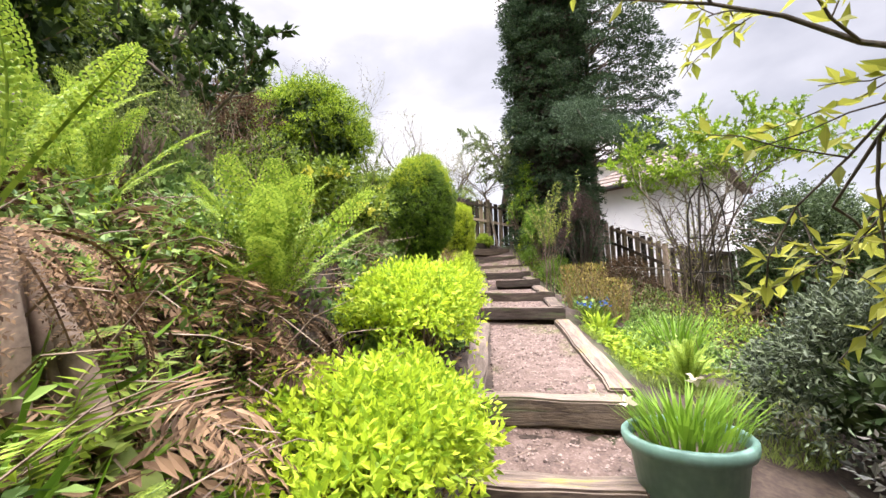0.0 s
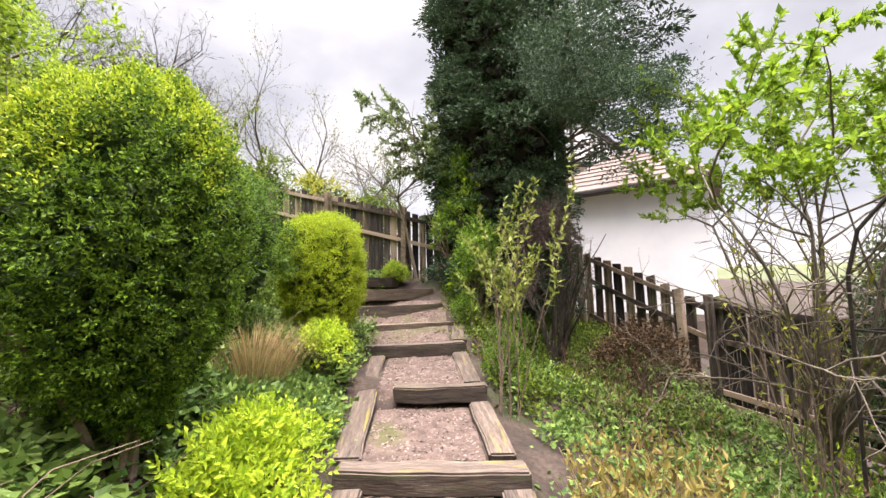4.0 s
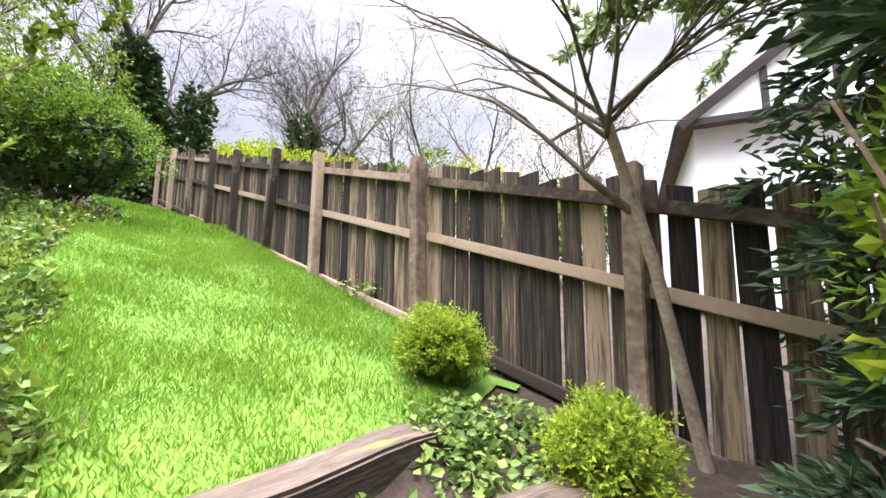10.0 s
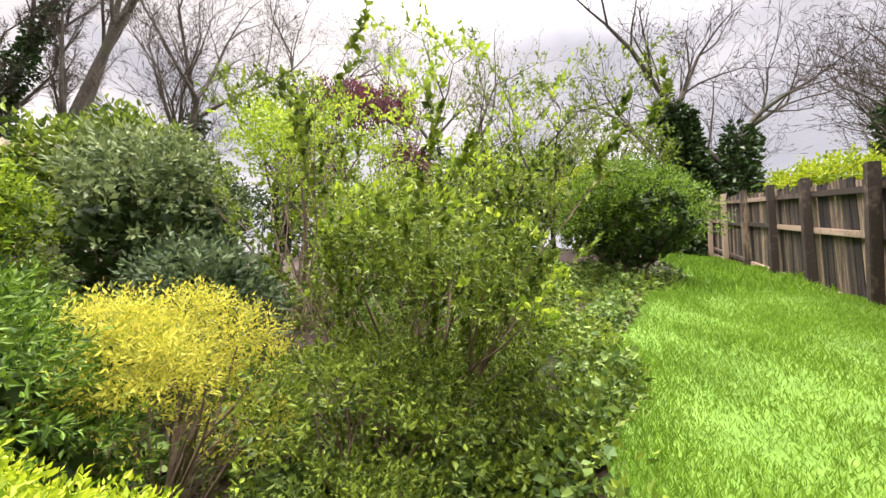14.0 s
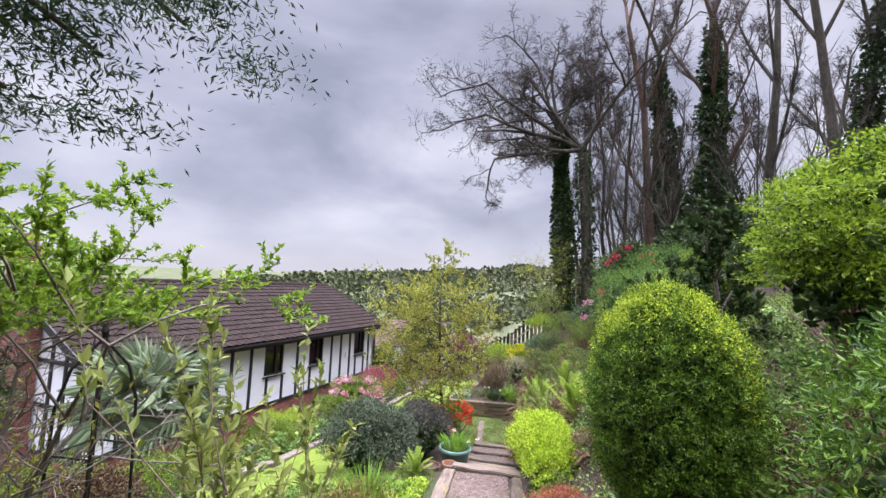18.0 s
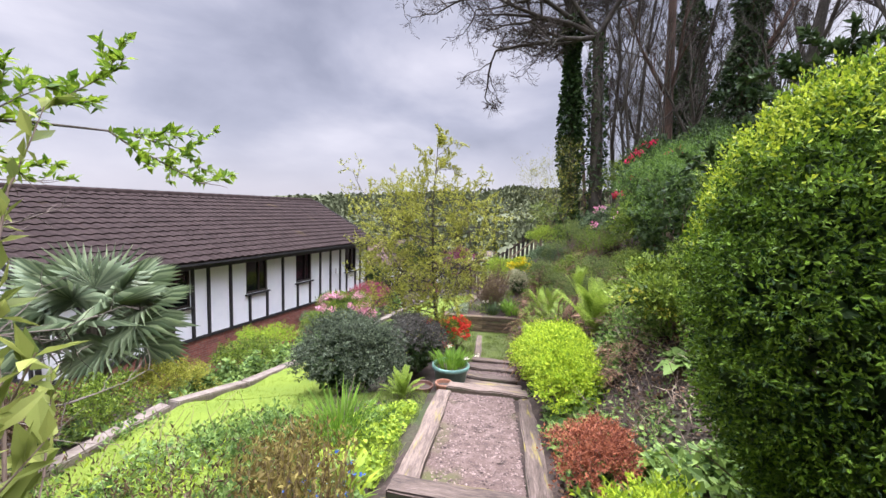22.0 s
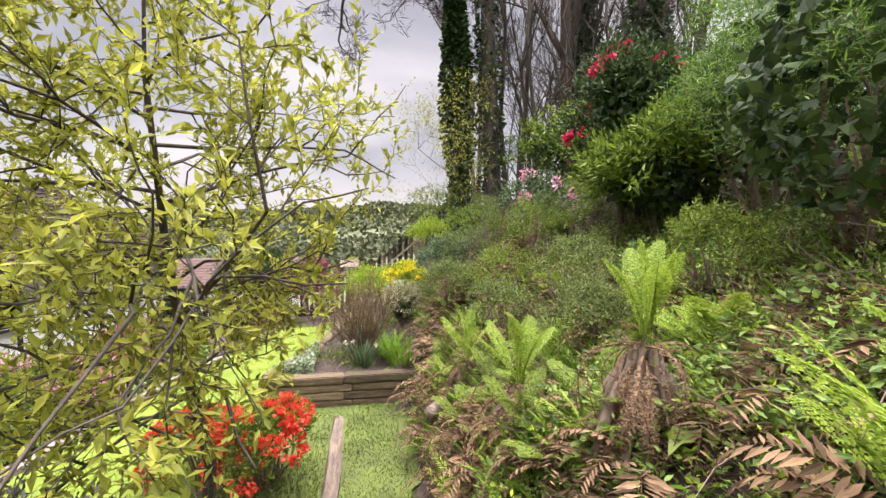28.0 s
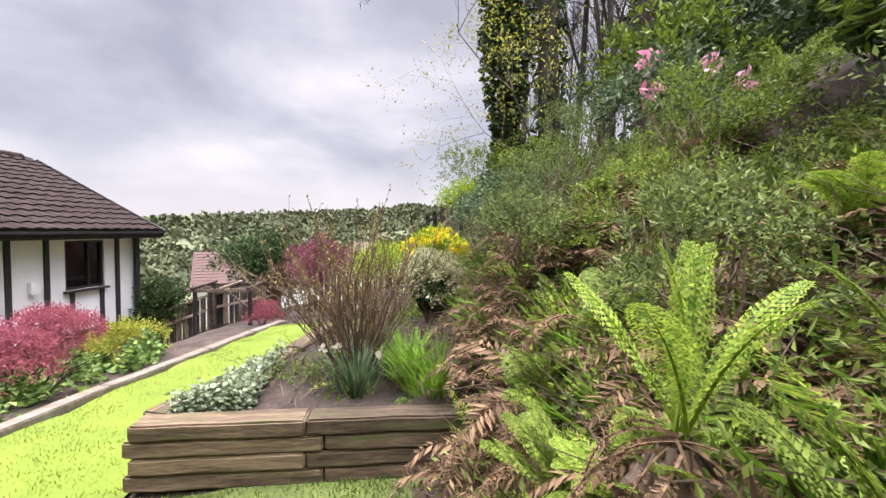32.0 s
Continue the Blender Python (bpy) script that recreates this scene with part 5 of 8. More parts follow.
def topiary(name, label, x, y, rx, ry, z0, z1, n, size, mat, flat=0.0, cat="topiary", egg=0.0, tops=0.25):
    """A clipped mass on short stems: dense small leaves over an added dark fill that deepens the inner shade."""
    zb = H(x, y) - 0.03
    hh = (z1 - z0) / 2

    def square(p):
        q = p / [rx, ry, hh]
        r = np.linalg.norm(q, axis=1, keepdims=True) + 1e-6
        k = 1 + flat * (1 / np.maximum(np.abs(q / r).max(1, keepdims=True), 0.58) - 1)
        return q * k * [rx, ry, hh]

    def relief(d, amp):
        """Ledges of growth left by the shears, with darker hollows between."""
        g = np.sin(d[:, 2] * 15 + 2.2 * np.sin(d[:, 0] * 5 + x) + 2 * np.sin(d[:, 1] * 4.3)) * np.sin(d[:, 0] * 9 + d[:, 1] * 7 + 2 * np.sin(d[:, 2] * 6))
        h = np.sin(d[:, 0] * 3.1 + 1.3) * np.sin(d[:, 1] * 2.7 + 0.4) * np.sin(d[:, 2] * 3.7 + x)
        return (1 + amp * g + 0.05 * h)[:, None]

    ob = thing(name, (x, y, zb), label, cat)
    mid = np.array([0, 0, (z0 + z1) / 2 - zb])

    def shell(k, sc, dep, amp):
        d = unit(k)
        e = d * relief(d, amp) * (1 - dep * RNG.uniform(0, 1, (k, 1)) ** 1.5) * [rx * sc, ry * sc, hh * sc]
        p = square(e)
        p[:, :2] *= (1 - egg * np.clip(-p[:, 2:3] / hh, 0, 1) ** 1.3)
        return p + mid, d

    p, d = shell(n // 7, 1.0, 0.2, 0.10)
    v, f = sprigs(p, d * 0.7 + RNG.normal(size=p.shape) * 0.45 + [0, 0, 0.25], 7, size * 2.2, size, 0.5)
    tagged(put("foliage", raw_mesh("foliage", v, f, mat), ob), kind="stuff")
    # big dark leaves added inside: they stop see-through and deepen shade in the gaps
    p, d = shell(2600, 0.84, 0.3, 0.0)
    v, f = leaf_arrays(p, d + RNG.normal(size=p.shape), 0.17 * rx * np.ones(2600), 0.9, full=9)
    tagged(put("shade_fill", raw_mesh("shade_fill", v, f, L_DARK), ob), kind="stuff")
    p, d = shell(n // 14, 1.03, 0.04, 0.05)
    ok = d[:, 2] + 0.25 * np.sin(d[:, 0] * 4 + d[:, 1] * 5) > tops + 0.4 * RNG.uniform(0, 1, len(d))
    v, f = sprigs(p[ok], d[ok] * 0.5 + RNG.normal(size=p[ok].shape) * 0.4 + [0, 0, 0.7], 6, size * 2.6, size, 0.5)
    tagged(put("new_growth", raw_mesh("new_growth", v, f, L_TOPYEL), ob, "yellow new growth on the top"), kind="stuff")
    for k in range(6):
        a = k * 1.05
        s, _ = grow((0.06 * math.cos(a), 0.06 * math.sin(a), 0), (0.16 * rx * math.cos(a), 0.16 * ry * math.sin(a), (z0 - zb) + hh * 0.7), 0.024, 0)
        v, f = tubes(s, 5)
        put("stem", raw_mesh("stem", v, f, TWIG), ob)
    return ob


def conifer(name, label, x, y, z0, z1, r, clumps, per, mat, trunk_r, bark, taper=0.5, seed=3, size=0.085, droop=0.3, cat="conifer", blob=1.0, heart=0, inner=0.3):
    """A dark conifer: trunk, limbs, sprays in overlapping shelves, and an added dead-brown heart that blocks light."""
    rng = np.random.default_rng(seed)
    zb = H(x, y)
    ob = thing(name, (x, y, zb), label, cat)
    top = z1 - zb
    segs = [(0, 0, -0.1, trunk_r, 0.03, 0.02, top * 0.5, trunk_r * 0.6), (0.03, 0.02, top * 0.5, trunk_r * 0.6, 0, 0, top, 0.03)]
    t = rng.uniform(0, 1, clumps) ** 0.9
    zz = z0 - zb + (top - (z0 - zb)) * t
    a = rng.uniform(0, 6.28, clumps)
    wave = 1 + 0.10 * np.sin(zz * 4.2 + 1.5 * np.sin(a * 3)) + 0.06 * np.sin(a * 5 + zz * 2)
    rr = r * (1 - taper * t ** 1.5) * np.sqrt(rng.uniform(inner, 1.05, clumps)) * wave
    c = np.stack([rr * np.cos(a), rr * np.sin(a), zz], 1)
    for k in range(0, clumps, 2):
        q = c[k]
        segs.append((0, 0, q[2] - 0.1, 0.03, q[0] * 0.5, q[1] * 0.5, q[2] + 0.1, 0.018))
        segs.append((q[0] * 0.5, q[1] * 0.5, q[2] + 0.1, 0.018, *q, 0.006))
    v, f = tubes(np.array(segs), 6)
    put("trunk", raw_mesh("trunk", v, f, bark, True), ob)
    out = np.stack([np.cos(a), np.sin(a), np.full(clumps, -droop)], 1)
    s = rng.normal(size=(clumps, per, 3))
    s /= np.linalg.norm(s, axis=2, keepdims=True)
    s[..., 2] = np.abs(s[..., 2]) - 0.25
    rad = rng.uniform(0.16, 0.36, (clumps, 1, 1)) * blob
    P = (c[:, None] + s * rad * [1, 1, 0.6] * rng.uniform(0.6, 1.1, (clumps, per, 1)) + out[:, None] * 0.08).reshape(-1, 3)
    D = s.reshape(-1, 3) + np.repeat(out, per, 0) * 0.6 + rng.normal(size=P.shape) * 0.5
    v, f = leaf_arrays(P, D, size * rng.uniform(0.6, 1.4, len(P)), 0.36)
    tagged(put("foliage", raw_mesh("foliage", v, f, mat), ob), kind="stuff")
    # dead-brown leaves added at the heart to block light through the crown
    if heart:
        t, a = rng.uniform(0, 1, heart), rng.uniform(0, 6.28, heart)
        q = r * (1 - taper * t ** 1.5) * rng.uniform(0.45, 0.82, heart)
        P = np.stack([q * np.cos(a), q * np.sin(a), z0 - zb + 0.1 + (top - (z0 - zb) - 0.2) * t], 1)
        v, f = leaf_arrays(P, rng.normal(size=P.shape) + [0, 0, -0.4], 0.26 * rng.uniform(0.7, 1.3, heart), 0.8, 0.1, full=9)
        tagged(put("shade_fill", raw_mesh("shade_fill", v, f, L_CONBROWN), ob), kind="stuff")
    return ob


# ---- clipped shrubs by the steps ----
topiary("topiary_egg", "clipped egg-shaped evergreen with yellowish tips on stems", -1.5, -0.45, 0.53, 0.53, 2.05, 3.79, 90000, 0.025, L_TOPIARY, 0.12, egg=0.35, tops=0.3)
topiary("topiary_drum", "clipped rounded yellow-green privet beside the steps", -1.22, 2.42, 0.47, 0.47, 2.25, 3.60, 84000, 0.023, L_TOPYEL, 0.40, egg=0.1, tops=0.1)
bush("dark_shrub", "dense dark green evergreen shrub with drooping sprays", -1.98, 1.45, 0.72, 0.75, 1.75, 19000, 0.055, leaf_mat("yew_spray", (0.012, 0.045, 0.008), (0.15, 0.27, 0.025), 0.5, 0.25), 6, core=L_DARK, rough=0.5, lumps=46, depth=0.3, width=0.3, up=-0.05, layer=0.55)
bush("golden_shrub", "loose golden-leaved shrub in the border", -2.75, 1.85, 0.72, 0.65, 1.25, 11000, 0.045, L_GOLD, 14, rough=0.45, depth=0.8, lumps=26, width=0.3)
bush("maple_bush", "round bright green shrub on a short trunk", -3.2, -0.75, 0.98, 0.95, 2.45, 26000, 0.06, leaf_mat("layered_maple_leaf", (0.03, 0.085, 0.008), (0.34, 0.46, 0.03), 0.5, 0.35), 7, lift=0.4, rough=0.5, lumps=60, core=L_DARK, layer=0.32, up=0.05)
bush("dry_hydrangea", "brown dry twiggy hydrangea", -2.35, -0.05, 0.35, 0.35, 0.95, 1800, 0.05, L_BROWN, 14, rough=0.4, depth=0.6)

# low planting on the left of the steps
bush("spirea", "low mound of bright yellow-green spirea leaves", -0.98, -3.85, 0.50, 1.12, 0.70, 15000, 0.064, L_YELLOW, 8, rough=0.3, lumps=18, up=0.5)
bush("spirea", "low yellow-green spirea at the path edge", -1.0, -5.08, 0.46, 0.92, 0.58, 11000, 0.064, L_YELLOW, 6, rough=0.3, up=0.5)
bush("spirea", "small yellow-green spirea beside a sleeper step", -0.88, -0.35, 0.32, 0.55, 0.55, 3600, 0.06, L_YELLOW, 6, rough=0.3, up=0.5)
bush("red_spirea", "low rusty red spirea beside the path", -0.92, -1.75, 0.36, 0.48, 0.42, 4200, 0.045, L_RED, 10, rough=0.3)
bush("spirea", "little yellow-green spirea at the foot of the clipped drum", -0.98, 1.5, 0.25, 0.4, 0.42, 1800, 0.055, L_YELLOW, 5, rough=0.3, up=0.5)
tuft("heather", "grey-brown wispy dry heather", -1.45, 0.95, 0.32, 0.55, 700, L_STRAW, width=0.012, lean=0.6)

# ---- right of the steps ----
def cane_shrub(name, label, x, y, h, r, canes, mat, leaf, per, twig, seed, cat="shrub", levels=2, width=0.4, thick=1.0, low=0.0):
    rng = np.random.default_rng(seed)
    ob = thing(name, (x, y, H(x, y) - 0.03), label, cat)
    S, T = [], []
    for k in range(canes):
        a = k * 2.4 + rng.uniform(-0.4, 0.4)
        b = np.array([0.09 * math.cos(a), 0.09 * math.sin(a), 0])
        t = np.array([r * 0.55 * math.cos(a) * rng.uniform(0.3, 1), r * 0.55 * math.sin(a) * rng.uniform(0.3, 1), h * rng.uniform(0.5, 0.72)])
        s, tp = grow(b, t, (0.006 + 0.0022 * h) * thick, levels, 0.42, 3, 0.5, rng, 0.10, 0.35, 3, 0.6)
        S.append(s)
        T.append(tp)
    v, f = tubes(np.concatenate(S), 5)
    tagged(put("branchwork", raw_mesh("branchwork", v, f, twig, True), ob), kind="stuff")
    T = np.concatenate(T)
    if per:
        sg = np.concatenate(S)
        v, f = on_twigs(sg[sg[:, 6] > low * h], (0.006 + 0.0022 * h) * thick * 0.6 ** levels * 1.02, per, leaf, width, rng)
        tagged(put("foliage", raw_mesh("foliage", v, f, mat), ob), kind="stuff")
    return ob


cane_shrub("young_shrub", "tall thin-stemmed shrub with fresh olive-green leaves", 0.70, 1.12, 1.95, 0.42, 8, L_PALE, 0.062, 8, TWIG, 11, low=0.5, levels=2, thick=0.7)
cane_shrub("multi_stem_shrub", "bare-stemmed shrub with upright canes and few leaves", 2.95, 0.55, 2.1, 0.7, 10, L_OLIVE, 0.05, 3, TWIG, 12, levels=2, thick=0.8)
hz = H(3.24, 0.7)
limbed_tree("hazel_tree", "multi-stemmed small tree with layered fresh green leaves", (3.24, 0.7, hz), (3.2, 0.68, hz + 0.35), ((2.05, -0.55, 4.15), (2.3, 0.1, 4.75), (2.5, 1.3, 4.9), (2.7, -0.7, 5.0), (3.2, 0.5, 5.7), (4.3, 0.2, 5.2), (3.9, 1.6, 5.2), (3.6, -0.7, 4.6), (2.7, -0.2, 4.3), (2.9, 0.9, 5.4), (4.6, 1.0, 4.6)), 0.042, 3, leaf_mat("hazel_leaf", (0.08, 0.17, 0.015), (0.30, 0.42, 0.035), 0.5, 0.45), 0.055, 8, BARK, 13, width=0.5, kids=5, ratio=0.46, spread=0.7, up=0.0, reach=0.57, low=3.4)
def stem_clump(name, label, x, y, r, h, stems, seed):
    """Upright dry canes, bare below, with small olive and brown leaves up their length."""
    rng = np.random.default_rng(seed)
    ob = thing(name, (x, y, H(x, y) - 0.02), label, "perennial")
    for k in range(stems):
        a, q = rng.uniform(0, 6.28), r * math.sqrt(rng.uniform(0, 1))
        p0 = np.array([q * math.cos(a), q * math.sin(a), 0])
        hh = h * rng.uniform(0.65, 1.1)
        p1 = p0 * 1.12 + [rng.normal() * 0.02, rng.normal() * 0.02, hh * 0.5]
        p2 = p0 * 1.3 + [rng.normal() * 0.04, rng.normal() * 0.04, hh]
        v, f = tubes([(*p0, 0.006, *p1, 0.005), (*p1, 0.005, *p2, 0.002)], 4)
        put("stem", raw_mesh("stem", v, f, DRYCANE), ob)
    n = stems * 26
    a, q = rng.uniform(0, 6.28, n), r * 1.25 * np.sqrt(rng.uniform(0, 1, n))
    P = np.stack([q * np.cos(a), q * np.sin(a), h * rng.uniform(0.25, 1.05, n)], 1)
    v, f = leaf_arrays(P, rng.normal(size=P.shape) * 0.5 + [0, 0, 0.8], 0.045 * rng.uniform(0.6, 1.3, n), 0.4)
    tagged(put("foliage", raw_mesh("foliage", v, f, L_DRYOLIVE), ob), kind="stuff")
    return ob


DRYCANE = surf_mat("dry_cane", [(0.10, 0.065, 0.035), (0.22, 0.15, 0.08), (0.36, 0.26, 0.15)], 9, 0.85, 0.2, fine=40)
L_DRYOLIVE = leaf_mat("dry_olive_leaf", (0.10, 0.07, 0.02), (0.32, 0.26, 0.07), 0.7, 0.3)
stem_clump("dried_perennial", "clump of brown upright stems with withered olive leaves", 0.92, -0.80, 0.27, 0.66, 62, 5)
stem_clump("dried_perennial", "smaller clump of upright brown stems beside the steps", 1.22, -1.25, 0.16, 0.55, 28, 6)
tuft("lily_leaves", "broad bright green leaves at the foot of dry stems", 0.92, -1.5, 0.14, 0.34, 34, L_FRESH, width=0.16, lean=0.8)
bush("brown_shrub", "dead brown leafy hydrangea canes by the fence", 2.5, 2.1, 0.6, 0.7, 0.95, 2600, 0.07, L_BROWN, 16, rough=0.4, depth=0.7)
bush("pittosporum", "dark blue-green evergreen shrub", 4.95, 0.7, 1.1, 1.1, 3.0, 11000, 0.09, L_BLUE, 6, core=L_DARK, rough=0.4, lumps=30)
bush("pittosporum", "dark evergreen shrub against the side fence", 5.9, -0.7, 1.1, 1.1, 3.1, 9000, 0.10, L_DARK, 6, core=L_DARK, rough=0.4, lumps=26)
bush("dark_cotoneaster", "spreading dark evergreen shrub with grey-green leaves", 1.98, -4.5, 0.95, 0.8, 1.2, 15000, 0.065, leaf_mat("dark_mixed_leaf", (0.010, 0.019, 0.010), (0.145, 0.18, 0.10), 0.5, 0.15), 14, DARKTWIG, core=L_DARK, rough=0.45, lumps=30, width=0.4, up=0.15)
bush("dark_cotoneaster", "spreading dark evergreen shrub with bronze tips", 1.25, -5.85, 0.62, 0.85, 1.15, 9000, 0.055, leaf_mat("bronze_grey_leaf", (0.03, 0.035, 0.028), (0.17, 0.15, 0.12), 0.4, 0.15), 10, DARKTWIG, core=L_DARK, rough=0.3, lumps=20, width=0.45, up=0.2)
fern(0.95, -3.7, 0.42, 30, L_FERN, "bright green fern beside the pots", arch=0.4, pinna=0.11, tilt=-14)
tuft("spiky_grass", "tuft of thin green rush leaves", 1.35, -2.6, 0.22, 0.55, 200, L_GRASS, width=0.025, lean=0.5)
tuft("grape_hyacinth", "tuft of green leaves with small blue flowers", 0.92, -1.25, 0.14, 0.26, 110, L_MID, width=0.06, lean=0.6, extra=(26, P_BLUE, 0.03, "small blue flowers", "flowers"))

# obelisk
ob = thing("obelisk", (2.95, -0.2, H(2.95, -0.2)), "dark iron garden obelisk with a pointed finial", "garden obelisk")
TOPZ = 3.25 - H(2.95, -0.2)
for sx in (-1, 1):
    for sy in (-1, 1):
        pts = [(0.22 * sx, 0.22 * sy, -0.05), (0.18 * sx, 0.18 * sy, TOPZ * 0.78), (0.13 * sx, 0.13 * sy, TOPZ * 0.9), (0.0, 0.0, TOPZ)]
        v, f = tubes([(*a, 0.012, *b, 0.012) for a, b in zip(pts, pts[1:])], 8)
        put("leg", raw_mesh("leg", v, f, IRON, True), ob)
for z, w in ((0.3, 0.21), (0.95, 0.195), (1.5, 0.18)):
    q = [(w, w, z), (-w, w, z), (-w, -w, z), (w, -w, z), (w, w, z)]
    v, f = tubes([(*a, 0.008, *b, 0.008) for a, b in zip(q, q[1:])], 6)
    put("hoop", raw_mesh("hoop", v, f, IRON, True), ob)
v, f = tubes([(0, 0, TOPZ - 0.02, 0.02, 0, 0, TOPZ + 0.05, 0.028), (0, 0, TOPZ + 0.05, 0.028, 0, 0, TOPZ + 0.16, 0.004)], 8)
put("finial", raw_mesh("finial", v, f, IRON, True), ob)


# pots
def pot(name, label, x, y, z, r, h, mat, rim):
    ob = thing(name, (x, y, z), label, "plant pot")
    prof = [(0.0, 0.0), (r * 0.70, 0.0), (r * 0.74, 0.02), (r * 0.93, h - rim), (r * 1.02, h - rim + 0.006), (r * 1.05, h - rim * 0.5), (r * 1.05, h - 0.008), (r * 1.02, h), (r * 0.95, h), (r * 0.93, h - 0.015), (r * 0.9, h - 0.06)]
    n = 40
    th = np.arange(n) * 2 * np.pi / n
    v = np.array([(q * math.cos(a), q * math.sin(a), zz) for q, zz in prof for a in th])
    f = [(i * n + k, i * n + (k + 1) % n, (i + 1) * n + (k + 1) % n, (i + 1) * n + k) for i in range(len(prof) - 1) for k in range(n)]
    put("body", raw_mesh("body", v, f, mat, True), ob)
    bm = bmesh.new()
    bmesh.ops.create_circle(bm, cap_ends=True, segments=n, radius=r * 0.91)
    o = part("compost", bm, SOIL, ob)
    o.location = (0, 0, h - 0.055)
    return ob


pot("plant_pot", "large pale green round pot filled with bulbs", 0.45, -4.80, 0.50, 0.275, 0.43, POTGREEN, 0.07)
tuft("bulb_leaves", "green bulb leaves growing in the pot", 0.45, -4.80, 0.22, 0.30, 260, L_GRASS, width=0.05, lean=0.55, z=0.88, extra=(3, P_CREAM, 0.05, "cream flower", "flower"))
pot("plant_pot", "small empty terracotta pot", 0.50, -4.37, 0.60, 0.12, 0.22, TERRA, 0.05)
pot("plant_pot", "low brown glazed pot", 0.80, -4.32, 0.62, 0.15, 0.16, surf_mat("brown_glaze", [(0.06, 0.03, 0.02), (0.12, 0.06, 0.04), (0.2, 0.1, 0.07)], 5, 0.35, 0.1), 0.03)

# ---- conifers, laurel and small tree at the top ----
conifer("conifer", "tall dense dark columnar conifer", 1.42, 4.85, 2.3, 12.0, 1.12, 950, 120, L_CONIFER, 0.16, BARK_RED, 0.12, 3, 0.08, heart=9000, inner=0.5)
conifer("pine_tree", "dark conifer with a bare ivy-marked trunk", 2.62, 4.85, 5.0, 12.0, 1.95, 330, 230, L_CONIFER, 0.13, BARK, 0.15, 5, 0.085, blob=1.35, inner=0.08)
conifer("conifer_shoots", "dark lower branches of a conifer", 1.75, 4.0, 2.3, 4.4, 0.6, 110, 170, L_CONIFER, 0.05, BARK, 0.3, 8, 0.05)
bush("laurel", "glossy green laurel with fresh pale shoots", 0.66, 4.35, 0.5, 0.5, 2.5, 9500, 0.085, L_LAUREL, 8, rough=0.5, depth=0.7, width=0.4, lumps=44, lift=-0.15, extra=(("shoot_growth", L_FRESH, 150, 0.075, 7),))
bush("laurel", "low glossy laurel shoots with bright leaves beside the steps", 0.86, 3.72, 0.36, 0.36, 1.5, 3600, 0.085, L_LAUREL, 6, rough=0.5, depth=0.7, width=0.4, lumps=26)
bush("dead_twigs", "tangle of dead purplish-brown conifer twigs beside the steps", 1.75, 2.95, 0.6, 0.6, 2.3, 9000, 0.05, leaf_mat("dead_conifer_twig", (0.05, 0.03, 0.03), (0.19, 0.12, 0.11), 0.8, 0.1), 14, DARKTWIG, rough=0.5, lumps=30, depth=0.7, width=0.18)
bush("box_bush", "small leafy yellow-green box bush by the fence", -1.47, 5.38, 0.27, 0.26, 0.46, 5200, 0.04, L_FRESH, 7, rough=0.25, core=L_MID)
bush("box_bush", "small upright box bush by the fence", -0.5, 4.9, 0.24, 0.24, 0.46, 5200, 0.04, L_FRESH, 7, rough=0.25, core=L_MID)
bush("small_conifer", "little rounded green conifer under the laurel", 0.62, 3.45, 0.22, 0.25, 0.5, 2200, 0.04, L_TOPIARY, 4, rough=0.2)
cover("ground_cover", "pale green lady's mantle leaves between the sleepers", lambda x, y: (x > -1.5) & (x < 0) & (y > 4.1) & (y < 5.5), (-1.25, -0.3, 4.3, 5.35), 1500, 0.05, L_COVER, 0.1, clumps=14)
rt = thing("small_tree", (-0.22, 5.3, H(-0.22, 5.2)), "young bare tree with a pale slanting trunk", "tree")
rg = np.random.default_rng(31)
zf = 4.5 - H(-0.22, 5.2)
segs = [(0.1, 0, -0.1, 0.034, -0.08, -0.1, zf * 0.55, 0.028), (-0.08, -0.1, zf * 0.55, 0.028, -0.26, -0.22, zf, 0.025)]
PALEBARK = surf_mat("pale_smooth_bark", [(0.13, 0.10, 0.075), (0.27, 0.21, 0.16), (0.40, 0.33, 0.26)], 5, 0.8, 0.3)
v, f = tubes(segs, 8)
put("trunk", raw_mesh("trunk", v, f, PALEBARK, True), rt)
for k in range(11):
    a = k * 0.6 + 0.2
    d = np.array([math.cos(a) * 1.1, math.sin(a) * 1.1, rg.uniform(0.25, 0.95)])
    s, tp = grow((-0.26, -0.22, zf - 0.05 * (k % 3)), np.array([-0.26, -0.22, zf]) + d * rg.uniform(0.55, 0.85), 0.013, 3, 0.4, 3, 0.55, rg, 0.10, 0.06)
    v, f = tubes(s, 5)
    put("limb", raw_mesh("limb", v, f, BARK, True), rt)
s, tp = grow((-0.17, -0.14, zf * 0.72), (-0.75, -0.5, zf * 1.02), 0.022, 2, 0.5, 3, 0.6, rg, 0.1, 0.2)
v, f = tubes(s, 5)
put("limb", raw_mesh("limb", v, f, BARK, True), rt)
limbed_tree("evergreen_tree", "slender leafy evergreen arching over the fence beside the conifer", (0.55, 4.95, H(0.55, 4.95)), (0.5, 4.9, 4.4), ((-0.9, 4.6, 6.7), (-0.5, 4.9, 6.0), (0.1, 4.5, 5.3), (0.2, 5.0, 6.4), (-0.1, 4.7, 5.7), (0.3, 4.2, 5.9), (-0.6, 4.3, 6.5)), 0.05, 3, leaf_mat("grey_olive_leaf", (0.07, 0.11, 0.045), (0.32, 0.40, 0.16), 0.45, 0.4), 0.06, 9, BARK, 71, width=0.42, kids=4, ratio=0.5, spread=0.6, up=-0.05, reach=0.6)

